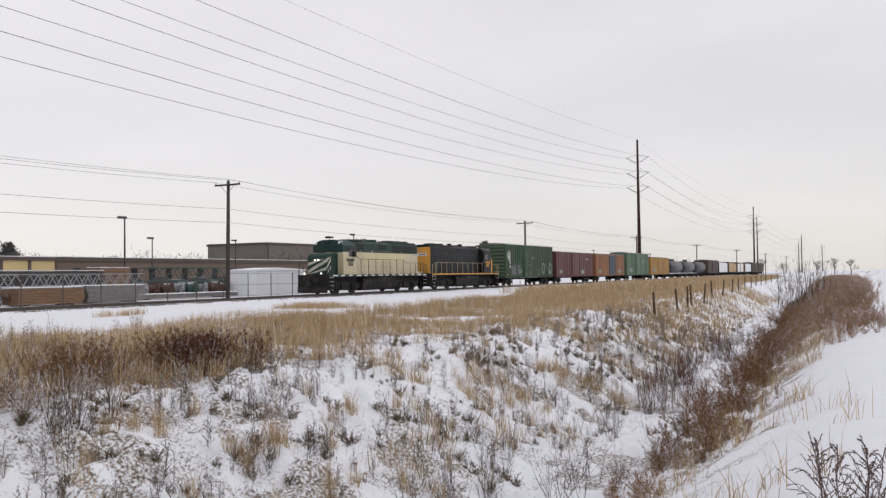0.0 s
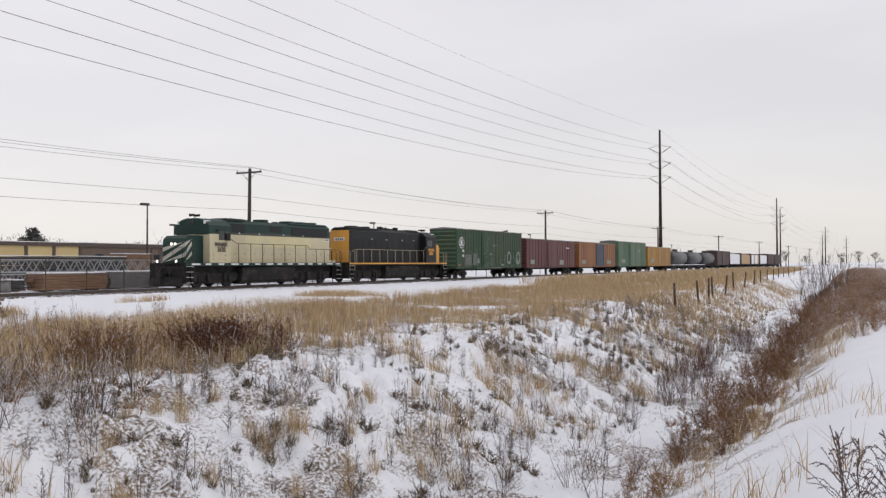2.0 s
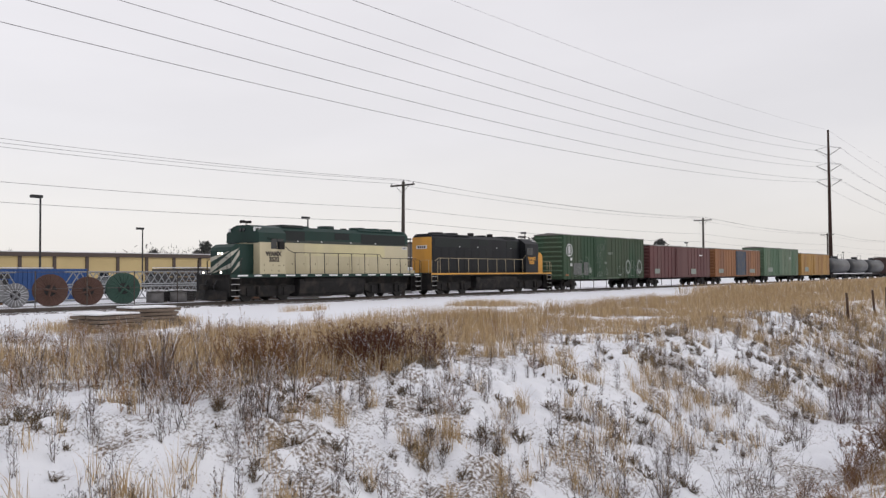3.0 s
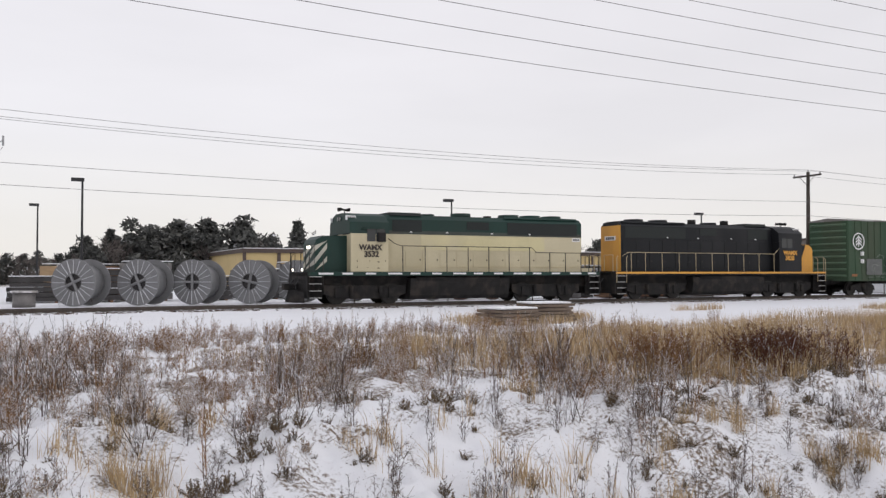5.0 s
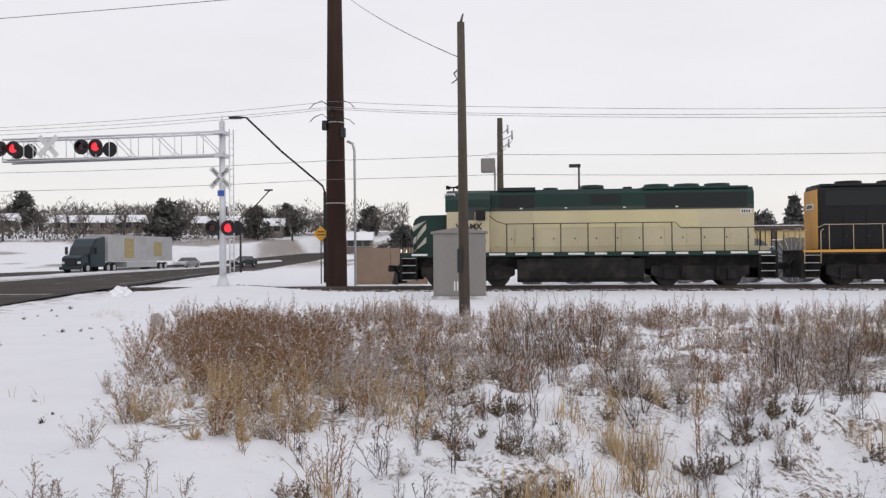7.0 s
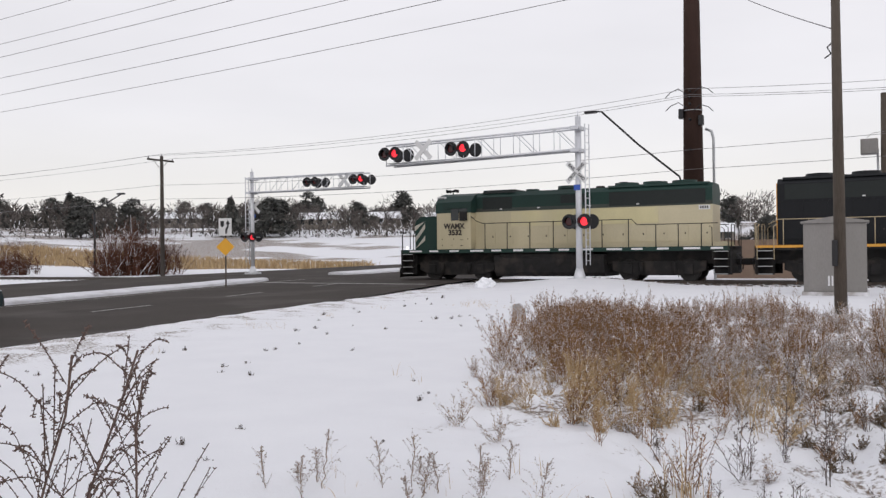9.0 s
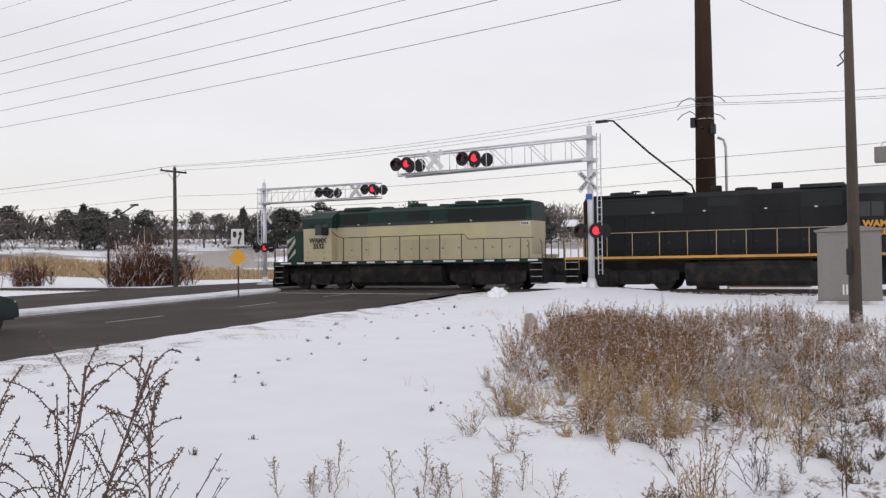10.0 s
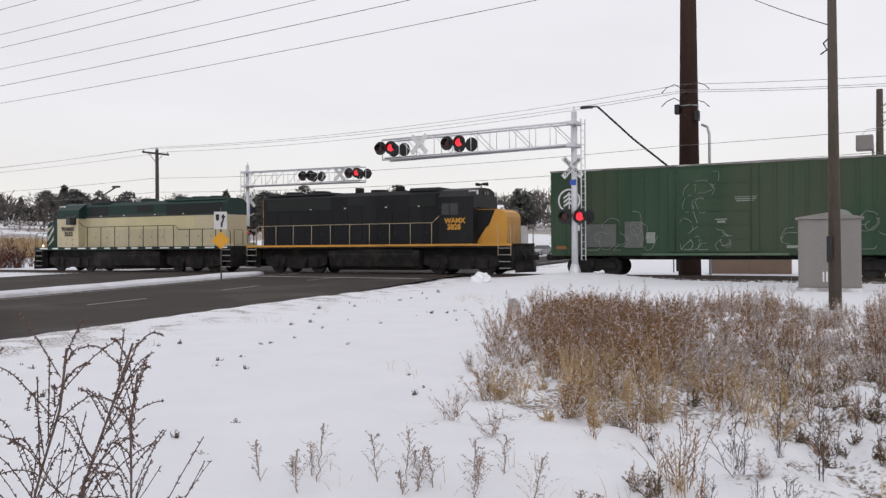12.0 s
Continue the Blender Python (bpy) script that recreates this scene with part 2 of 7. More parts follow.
def wildness(x, y):
    """1 where weeds and clods stand, 0 on the smooth snow."""
    x, y = np.asarray(x, float), np.asarray(y, float)
    e = (fuzz(x, y, 3.1) - 0.5) * 2.4 + (fuzz(x, y, 1.1) - 0.5) * 1.2
    right = smooth(-0.7, 0.7, x + 1.0 + 0.38 * y + e * 0.55 + 0.9 * (1 - smooth(6.8, 9.0, y))) * smooth(4.9, 6.2, y + e * 0.5)
    patch = smooth(-1, 1, 22.3 - y + e * 0.8) * right
    strip = smooth(0.9, 2.0, y + e * 0.3) * smooth(3, 6, x)
    return np.clip(np.maximum(patch, strip * smooth(-1, 1, 20.5 + 3.5 * smooth(25, 60, x) - y + e)), 0, 1)


def lines(*runs):
    out = []
    for a, b, n in runs:
        out += list(np.linspace(a, b, n, endpoint=False))
    return np.array(out + [runs[-1][1]])


gx = lines((-3000, -400, 12), (-400, -120, 60), (-120, -30, 80), (-30, -11, 95), (-11, -3, 75), (-3, 14, 240), (14, 16, 12), (16, 45, 170), (45, 120, 120), (120, 400, 60), (400, 3000, 14))
gy = lines((-3000, -300, 10), (-300, -40, 20), (-40, 0, 40), (0, 3.5, 30), (3.5, 11, 130), (11, 14, 24), (14, 27, 110), (27, 36, 40), (36, 44, 40), (44, 110, 66), (110, 400, 80), (400, 3000, 14))
GX, GY = np.meshgrid(gx, gy)
GZ = ground_z(GX, GY)


def sheet_mesh(name, X, Y, Z):
    ny, nx = X.shape
    me = bpy.data.meshes.new(name)
    idx = np.arange(nx * ny).reshape(ny, nx)
    quads = np.stack([idx[:-1, :-1], idx[:-1, 1:], idx[1:, 1:], idx[1:, :-1]], -1).reshape(-1, 4)
    me.vertices.add(nx * ny)
    me.vertices.foreach_set("co", np.stack([X, Y, Z], -1).astype(np.float32).ravel())
    me.loops.add(quads.size)
    me.loops.foreach_set("vertex_index", quads.ravel().astype(np.int32))
    me.polygons.add(len(quads))
    me.polygons.foreach_set("loop_start", (np.arange(len(quads)) * 4).astype(np.int32))
    me.polygons.foreach_set("use_smooth", np.ones(len(quads), bool))
    me.update(calc_edges=True)
    return me


def cover_of(x, y):
    """How much dead grass and soil shows through the snow; among clods also painted shade."""
    w = wildness(x, y)
    shift = np.maximum(0, x - 16) * 0.055
    v = y - shift
    band = smooth(9.0, 11.5, v + (fuzz(x, y, 2.0) - 0.5) * 3) * (1 - smooth(18.5, 20.5, y - smooth(25, 60, x) * 4 + (fuzz(x, y, 1.7) - 0.5) * 4))
    n = 0.45 * fuzz(x, y, 0.8) + 0.35 * fuzz(x + 3, y, 0.3) + 0.2 * fuzz(x, y, 2.5)
    # dark patches between the clods stand for bare soil and for shadows alike
    clod = smooth(-2.6, -0.6, x) * (1 - smooth(30, 60, x)) * smooth(4.6, 5.6, v) * (1 - smooth(9.0, 11.5, v))
    c = np.maximum(w * (0.10 + 0.42 * smooth(0.46, 0.64, n)), clod * (0.06 + 0.31 * smooth(0.46, 0.60, 0.45 * fuzz(x + 5, y, 0.5) + 0.35 * fuzz(x, y + 3, 0.22) + 0.2 * fuzz(x, y, 1.9))))
    c = np.maximum(c, band * smooth(0.34, 0.56, n) * 0.62 * w)
    right = smooth(6, 12, x) * smooth(0.7, 1.6, v) * (1 - smooth(2.4, 3.4, v)) * smooth(0.36, 0.5, n)
    c = np.maximum(c, right * 0.55)
    far = smooth(66, 70, y) * (1 - smooth(84, 90, y)) * smooth(30, 40, -x) * 0.95
    o = road_near(y) - x
    far = far * (1 - smooth(-6, -1, o) * (1 - smooth(26, 29, o)))
    c = np.maximum(c, far)
    hill = smooth(98, 125, np.hypot(x, y)) * smooth(0.42, 0.58, 0.6 * fuzz(x, y, 11) + 0.4 * fuzz(x, y, 4)) * 0.6 * smooth(30, 60, y)
    c = np.maximum(c, hill * (1 - smooth(0, 25, x)))
    grit = (1 - smooth(0.5, 3.2, -o)) * smooth(-1.2, -0.2, -o) * (0.18 + 0.3 * smooth(0.45, 0.62, fuzz(x, y, 0.35)))
    return np.clip(np.maximum(c, grit), 0, 1)


ground_me = sheet_mesh("ground", GX, GY, GZ)
att = ground_me.attributes.new("cover", "FLOAT", "POINT")
att.data.foreach_set("value", cover_of(GX, GY).astype(np.float32).ravel())


def ground_material():
    m = bpy.data.materials.new("snow_over_dead_grass")
    m.use_nodes = True
    n, l = m.node_tree.nodes, m.node_tree.links
    b = n["Principled BSDF"]
    a, tc = n.new("ShaderNodeAttribute"), n.new("ShaderNodeTexCoord")
    a.attribute_name = "cover"
    f1, f2, f3 = (n.new("ShaderNodeTexNoise") for _ in range(3))
    f1.inputs["Roughness"].default_value = 0.68
    for node, sc, d in ((f1, 21, 8), (f2, 1.1, 4), (f3, 45, 3)):
        node.inputs["Scale"].default_value, node.inputs["Detail"].default_value = sc, d
        l.new(tc.outputs["Object"], node.inputs["Vector"])
    ms = n.new("ShaderNodeMath")
    ms.operation = "ADD"
    l.new(a.outputs["Fac"], ms.inputs[0])
    sub = n.new("ShaderNodeMapRange")
    sub.inputs["From Min"].default_value, sub.inputs["From Max"].default_value = 0.3, 0.7
    sub.inputs["To Min"].default_value, sub.inputs["To Max"].default_value = -0.42, 0.42
    l.new(f1.outputs[0], sub.inputs["Value"])
    l.new(sub.outputs[0], ms.inputs[1])
    edge = n.new("ShaderNodeMapRange")
    edge.inputs["From Min"].default_value, edge.inputs["From Max"].default_value = 0.36, 0.66
    l.new(ms.outputs[0], edge.inputs["Value"])
    # soil colour, which also paints the shade among the clods
    soil = n.new("ShaderNodeValToRGB")
    soil.color_ramp.elements[0].color, soil.color_ramp.elements[1].color = (0.065, 0.046, 0.033, 1), (0.26, 0.185, 0.12, 1)
    soil.color_ramp.elements[0].position, soil.color_ramp.elements[1].position = 0.3, 0.7
    l.new(f3.outputs[0], soil.inputs[0])
    sn = n.new("ShaderNodeValToRGB")
    sn.color_ramp.elements[0].color, sn.color_ramp.elements[1].color = (0.76, 0.765, 0.80, 1), (0.85, 0.855, 0.88, 1)
    l.new(f2.outputs[0], sn.inputs[0])
    mx = n.new("ShaderNodeMix")
    mx.data_type = "RGBA"
    l.new(edge.outputs[0], mx.inputs[0])
    l.new(sn.outputs[0], mx.inputs[6])
    l.new(soil.outputs[0], mx.inputs[7])
    l.new(mx.outputs[2], b.inputs["Base Color"])
    b.inputs["Roughness"].default_value = 0.75
    bp = n.new("ShaderNodeBump")
    bp.inputs["Strength"].default_value, bp.inputs["Distance"].default_value = 0.5, 0.03
    l.new(f1.outputs[0], bp.inputs["Height"])
    l.new(bp.outputs[0], b.inputs["Normal"])
    return m


ground_me.materials.append(ground_material())
tagged(new("ground", ground_me), "snow-covered ground with a weedy ditch and dead grass", "ground", kind="structure")

# ---- road ----
ROAD_END = 170


def road_sheet(name, o0, o1, y0, y1, lift, material, label, n_across=6, step=2.0):
    ys = np.linspace(y0, y1, max(2, int((y1 - y0) / step)))
    os_ = np.linspace(o0, o1, n_across)
    O, Y = np.meshgrid(os_, ys)
    me = sheet_mesh(name, road_near(Y) - O, Y, road_z(Y) + lift)
    me.flip_normals()
    me.materials.append(material)
    return tagged(new(name, me), label, "road", kind="structure")


road_sheet("road", 0.0, 25.2, -90, ROAD_END, 0.0, M["asphalt"], "wet dark asphalt road with worn lane lines")
for y0 in list(np.arange(-40, 34, 6.9) + 0.3) + list(np.arange(46, 120, 7.5)):
    road_sheet("lane_line", 5.3, 5.42, y0, y0 + 2.6, 0.02, M["line"], "worn white dashed lane line", 2, 1.0)
road_sheet("edge_line", 9.9, 10.02, -60, 36.5, 0.02, M["line"], "worn pale edge line by the median", 2)
road_sheet("edge_line", 1.0, 1.12, 44.5, 150, 0.02, M["line"], "worn white edge line", 2)
bm = B()
ys = 32.0
vs = [bm.verts.new((float(road_near(ys + dy)) - o, ys + dy, float(road_z(ys)) + 0.02)) for o, dy in ((0.6, 0), (10.2, 0), (10.2, 0.5), (0.6, 0.5))]
bm.faces.new(vs[::-1])
tagged(part("stop_line", bm, M["line"]), "worn white stop line before the crossing", "road marking", kind="structure")


def median(y0, y1, o_of, label):
    """A raised kerbed island with snow on it."""
    bm, prev = B(), None
    ys = np.linspace(y0, y1, max(4, int((y1 - y0) / 1.2)))
    for k, y in enumerate(ys):
        a, b = o_of(y)
        t = min(1.0, k / 2.0, (len(ys) - 1 - k) / 2.0)
        c, h = (a + b) / 2, (b - a) / 2 * (0.35 + 0.65 * t)
        x, z = float(road_near(y)), float(road_z(y))
        heap = 0.02 + 0.04 * float(fuzz(x, y, 2.3))
        ring = [bm.verts.new((x - o, y, z + q)) for o, q in ((c - h, -0.05), (c - h + 0.04, 0.09), (c - h * 0.6, 0.11 + heap), (c, 0.12 + heap * 1.3), (c + h * 0.6, 0.11 + heap), (c + h - 0.04, 0.09), (c + h, -0.05))]
        if prev:
            for i in range(6):
                f = bm.faces.new((prev[i], prev[i + 1], ring[i + 1], ring[i]))
                f.smooth = 0 < i < 5
        else:
            bm.faces.new(ring)
        prev = ring
    bm.faces.new(prev[::-1])
    bmesh.ops.recalc_face_normals(bm, faces=bm.faces[:])
    return tagged(part("median", bm, M["dirty_snow"]), label, "traffic island", kind="structure")


median(-60, 35.0, lambda y: (10.7, 12.4 + 0.05 * max(0, y - 16)), "raised median strip covered in ploughed snow")
median(45.5, 140.0, lambda y: (10.7, 14.4), "raised median strip covered in ploughed snow")

# ---- track ----
TRACK_Y, RAIL_Z = 39.8, 0.15
BEND_FROM, BEND_TO, BEND = 10.0, -75.0, 0.00062


def track_y(u):
    """The track runs nearly along x and curves gently to the near side past the crossing."""
    u = np.asarray(u, float)
    w = np.clip(BEND_FROM - u, 0, BEND_FROM - BEND_TO)
    rest = np.maximum(0, BEND_TO - u)
    return TRACK_Y + 0.0073 * u - BEND * w * w - 2 * BEND * (BEND_FROM - BEND_TO) * rest


def track_turn(u):
    return math.degrees(math.atan2(float(track_y(u + 3)) - float(track_y(u - 3)), 6.0))


track = thing("railway_track", pose(0, 0, 0), "single railway track, dark rails half buried in snow", "track", kind="structure")
RAIL = ((-0.07, 0.0), (0.07, 0.0), (0.07, 0.02), (0.012, 0.035), (0.012, 0.11), (0.036, 0.12), (0.036, 0.15), (-0.036, 0.15), (-0.036, 0.12), (-0.012, 0.11), (-0.012, 0.035), (-0.07, 0.02))
for side in (-0.7525, 0.7525):
    bm, prev = B(), None
    for u in list(np.linspace(-600, -80, 10)) + list(np.linspace(-75, 15, 46)) + list(np.linspace(20, 900, 12)):
        a = math.radians(track_turn(u))
        ring = [bm.verts.new((u - (side + q) * math.sin(a), float(track_y(u)) + (side + q) * math.cos(a), z)) for q, z in RAIL]
        if prev:
            for k in range(len(RAIL)):
                bm.faces.new((prev[k - 1], prev[k], ring[k], ring[k - 1]))
        prev = ring
    bmesh.ops.recalc_face_normals(bm, faces=bm.faces[:])
    part("rail", bm, M["steel"], track)
bm = B()
slab(bm, -0.11, 0.11, -1.3, 1.3, -0.12, 0.03, 0.012)
tie = part("sleeper", bm, M["sleeper"], track)
for k in range(300):
    o = tie if k == 0 else new("sleeper", tie.data)
    o.parent = track
    u = -75 + k * 0.56
    o.matrix_local = pose(u, float(track_y(u)), 0, 0, 0, track_turn(u))

# ---- poles and wires ----
def hang(name, spans, r, label, sag, sides=5):
    """A wire from support to support, drooping in between."""
    bm, way = B(), []
    for (a, b), s in zip(zip(spans, spans[1:]), sag):
        a, b = Vector(a), Vector(b)
        n = 28
        way += [a.lerp(b, k / n) - Vector((0, 0, 4 * s * (k / n) * (1 - k / n))) for k in range(n)]
    pipe(bm, way + [Vector(spans[-1])], r, sides)
    return tagged(part(name, bm, M["wire"]), label, "wire", "overhead wires")


LEVELS = (16.4, 19.5, 22.6)


def transmission_pole(x, y, h, r0, lv, material, label):
    p = thing("transmission_pole", pose(x, y, float(ground_z(x, y))), label, "utility pole", "transmission poles")
    bm = B()
    rod(bm, (0, 0, -0.3), (0, 0, h), r0, r0 * 0.45, 16)
    part("shaft", bm, material, p)
    for k, z in enumerate(lv):
        for s in (-1, 1):
            bm = B()
            rod(bm, (0, s * r0 * 0.5, z - 0.9), (0, s * 2.3, z + 0.35), 0.06, 0.05)
            part("arm", bm, material, p)
            bm = B()
            rod(bm, (0, s * r0 * 0.5, z + 0.75), (0, s * 2.3, z + 0.35), 0.04)
            part("brace", bm, M["ceramic"], p)
    if r0 > 0.5:
        for z in (4.4, 8.7):
            bm = B()
            rod(bm, (0, 0, z), (0, 0, z + 0.04), r0 * (1 - 0.55 * z / h) + 0.025, sides=16)
            part("band", bm, M["galv"], p)
    return p


TPOLES = [(-195, 26.0, LEVELS), (-10.95, 26.0, LEVELS), (176, 29.2, (19.0, 22.0, 25.2)), (357, 27.0, (17.0, 20.0, 23.0)), (586, 24.0, (15.0, 18.0, 21.0)), (800, 24.0, (15.0, 18.0, 21.0))]
for x, h, lv in TPOLES:
    transmission_pole(x, 44.5, h, 0.58 if x == -10.95 else 0.42, lv, M["corten"], "tall rust-brown steel transmission pole")
for x, y, h in ((392, 47.5, 25.0), (615, 48.5, 20.0)):
    transmission_pole(x, y, h, 0.36, (h - 9, h - 6, h - 3), M["corten"], "tall rust-brown steel transmission pole")
for s in (-2.3, 2.3):
    for k in range(3):
        hang("transmission_wire", [(x, 44.5 + s, lv[k] + 0.2) for x, h, lv in TPOLES], 0.022, "sagging bare transmission wire high overhead", (2.0, 3.0, 3.0, 3.5, 3.5))
hang("shield_wire", [(x, 44.5, h) for x, h, lv in TPOLES], 0.012, "thin shield wire along the pole tops", (1.5, 2.2, 2.2, 2.5, 2.5))


def crossarm_pole(x, y, h, label, lean=0.0, arm=True, wood="pole_dark", r=0.17):
    p = thing("utility_pole", pose(x, y, 0, 0, lean, 0), label, "utility pole", "distribution poles")
    bm = B()
    rod(bm, (0, 0, -0.3), (0, 0, h), r, r * 0.68, 12)
    part("shaft", bm, M[wood], p)
    if arm:
        bm = B()
        slab(bm, -0.16, -0.06, -1.2, 1.2, h - 0.35, h - 0.23, 0.01)
        part("crossarm", bm, M["pole_dark"], p)
        for s in (-1, 1):
            bm = B()
            rod(bm, (-0.11, s * 0.65, h - 0.33), (-0.11, 0.0, h - 0.95), 0.02)
            part("brace", bm, M["steel"], p)
        for q, zz in ((-1.1, h - 0.23), (0.0, h), (1.1, h - 0.23)):
            bm = B()
            rod(bm, (-0.11 if q else 0, q, zz), (-0.11 if q else 0, q, zz + 0.16), 0.05, 0.035)
            part("insulator", bm, M["ceramic"], p)
    return p


DPOLES = [-165, -105, -48.6, -2.1, 48.8, 108.3, 168, 230, 300, 380, 470]
for x in DPOLES:
    if x != -2.1:
        crossarm_pole(x, 43.0, 8.75, "dark wooden utility pole with a crossarm", 0.9 if x == 48.8 else 0.0)
SUPPORTS = sorted(DPOLES + [-10.95])
for q, z in ((-1.1, 8.68), (0.0, 8.9), (1.1, 8.68)):
    pts = []
    for x in SUPPORTS:
        if x == -10.95:
            pts.append((x, 43.75, 9.45 + 0.3 * (q == 0) - 0.1 * (q > 0)))
        elif x == -2.1:
            pts.append((x, 42.75 - 0.2 * (q == 0), 8.7 + 0.3 * (q == 0) - 0.1 * (q > 0)))
        else:
            pts.append((x, 43 + q, z))
    hang("distribution_wire", pts, 0.011, "thin dark distribution wire between the poles", [0.55 if abs(a[0] - b[0]) > 20 else 0.05 for a, b in zip(pts, pts[1:])])
for z in (6.65, 5.65):
    pts = [(x, 42.85 if x != -10.95 else 43.85, z) for x in SUPPORTS]
    hang("communication_wire", pts, 0.012, "thin dark communication cable between the poles", [0.35 if abs(a[0] - b[0]) > 20 else 0.02 for a, b in zip(pts, pts[1:])])
# insulators and jumper loops on the steel pole
tp = thing("pole_hardware", pose(-10.95, 44.5, 0), "insulators and jumper loops on the steel pole", "pole fittings")
for z in (9.0, 9.35, 9.65, 6.65, 8.2):
    bm = B()
    rod(bm, (0, -0.42, z), (0, -0.75, z + 0.02), 0.05, sides=8)
    part("insulator", bm, M["black"], tp)
for s, z in ((-1, 9.5), (1, 9.5), (-1, 8.8), (1, 8.6)):
    bm = B()
    pipe(bm, [(s * 0.15, -0.6, z), (s * 0.55, -0.7, z + 0.3), (s * 0.95, -0.72, z + 0.15), (s * 1.2, -0.75, z - 0.1)], 0.022)
    part("jumper", bm, M["black"], tp)
for s, z in ((1, 7.9), (-1, 8.3)):
    bm = B()
    slab(bm, s * 0.5 - 0.12, s * 0.5 + 0.12, -0.5, -0.2, z, z + 0.5, 0.03)
    part("switch_box", bm, M["black"], tp)

# transformer pole by the crossing
p = crossarm_pole(-2.1, 43.0, 8.5, "grey wooden pole carrying a transformer box", arm=False, wood="pole", r=0.2)
bm = B()
slab(bm, -0.95, -0.25, -0.45, 0.1, 5.75, 6.45, 0.04)
part("transformer_box", bm, M["alu"], p, "grey metal transformer box")
bm = B()
rod(bm, (-0.27, -0.1, 0.2), (-0.27, -0.1, 6.0), 0.05)
part("conduit", bm, M["galv"], p)
for k, (dx, z) in enumerate(((0.45, 7.2), (0.62, 7.6), (0.40, 7.9))):
    bm = B()
    rod(bm, (0.05, -0.1, z - 0.25), (dx, -0.25, z), 0.025)
    rod(bm, (dx, -0.25, z - 0.22), (dx, -0.25, z + 0.22), 0.045)
    part("cutout", bm, M["ceramic"], p)
bm = B()
pipe(bm, [(-0.7, -0.2, 6.5), (-0.5, -0.25, 6.7), (0.1, -0.25, 6.75), (0.62, -0.3, 7.3)], 0.012)
part("lead", bm, M["wire"], p)

# stub pole by the signal cabinet, with its guy wire
stub = thing("stub_pole", pose(-2.0, 21.5, float(ground_z(-2.0, 21.5))), "weathered brown wooden pole standing in the snow", "utility pole")
bm = B()
rod(bm, (0.02, 0, -0.3), (-0.02, 0, 7.5), 0.145, 0.095, 14)
part("shaft", bm, M["pole"], stub)
bm = B()
slab(bm, -0.14, -0.02, -0.22, -0.12, 1.15, 1.75, 0.015)
part("meter_box", bm, M["black"], stub)
bm = B()
rod(bm, (-0.02, 0, 7.5), (0.04, 0, 7.72), 0.035, 0.02)
part("spike", bm, M["steel"], stub)
bm = B()
pipe(bm, [(-0.06, 0, 6.35), (-0.2, -0.03, 6.2), (-0.12, -0.02, 6.05), (-0.26, -0.04, 5.95)], 0.018)
part("splice", bm, M["black"], stub)
hang("guy_wire", [(-2.05, 21.5, 6.6), (-10.95, 44.2, 16.0)], 0.014, "thin cable sloping up to the steel pole", (0.25,))

# ---- signal cabinet ----
cab = thing("signal_cabinet", pose(-2.95, 30.4, 0.06, 0, 0, 4), "grey aluminium railway signal cabinet on the snow", "cabinet")
bm = B()
slab(bm, -0.92, 0.92, -0.75, 0.75, 0.1, 2.3, 0.02)
part("body", bm, M["alu"], cab)
bm = B()
prism(bm, [(-1.0, 2.3), (1.0, 2.3), (1.0, 2.36), (0.0, 2.52), (-1.0, 2.36)], -0.82, 0.82)
part("roof", bm, M["alu"], cab, "low pitched metal roof")
bm = B()
slab(bm, -0.98, 0.98, -0.8, 0.8, -0.1, 0.1, 0.01)
part("base", bm, M["kerb"], cab)
bm = B()
slab(bm, -0.86, 0.1, -0.765, -0.752, 0.2, 2.2, 0.004)
dr = part("door", bm, M["alu"], cab)
bm = B()
slab(bm, -0.02, 0.03, -0.79, -0.766, 1.0, 1.3, 0.006)
part("handle", bm, M["black"], dr)
for k in range(3):
    bm = B()
    slab(bm, -0.2 + 0.1 * k, -0.15 + 0.1 * k, -0.775, -0.766, 0.3, 0.62)
    part("vent", bm, M["white"], dr)


# ---- crossing signals ----
def lamp_pair(p, x, y, z, face, lit, name="flasher"):
    """One round red crossing light with its dark target, hood and lens; face: -1 looks to the near side."""
    bm = B()
    rod(bm, (x, y, z), (x, y + face * 0.03, z), 0.34, sides=20)
    f = part(name, bm, M["black"], p, "round black target of a crossing light")
    bm = B()
    seg = 14
    for k in range(seg):
        a0, a1 = math.radians(-20 + 220 * k / seg), math.radians(-20 + 220 * (k + 1) / seg)
        q = [(x + 0.21 * math.cos(a), y + face * d, z + 0.21 * math.sin(a)) for a, d in ((a0, 0.03), (a1, 0.03), (a1, 0.26), (a0, 0.26))]
        bm.faces.new([bm.verts.new(c) for c in q])
    part("hood", bm, M["black"], f)
    bm = B()
    rod(bm, (x, y + face * 0.03, z), (x, y + face * 0.05, z), 0.19, 0.16, sides=18)
    part("lens", bm, M["red_lamp"] if lit else M["dark_lens"], f, "lit red lens" if lit else "")
    return f


def text_mesh(s, size, depth=0.004, bold=0.0):
    cu = bpy.data.curves.new("writing", "FONT")
    cu.body, cu.size, cu.extrude, cu.offset = s, size, depth, bold
    cu.align_x, cu.align_y = "CENTER", "CENTER"
    cu.resolution_u = 3
    ob = bpy.data.objects.new("writing", cu)
    scene.collection.objects.link(ob)
    me = bpy.data.meshes.new_from_object(ob.evaluated_get(bpy.context.evaluated_depsgraph_get()))
    bpy.data.objects.remove(ob)
    bpy.data.curves.remove(cu)
    return me


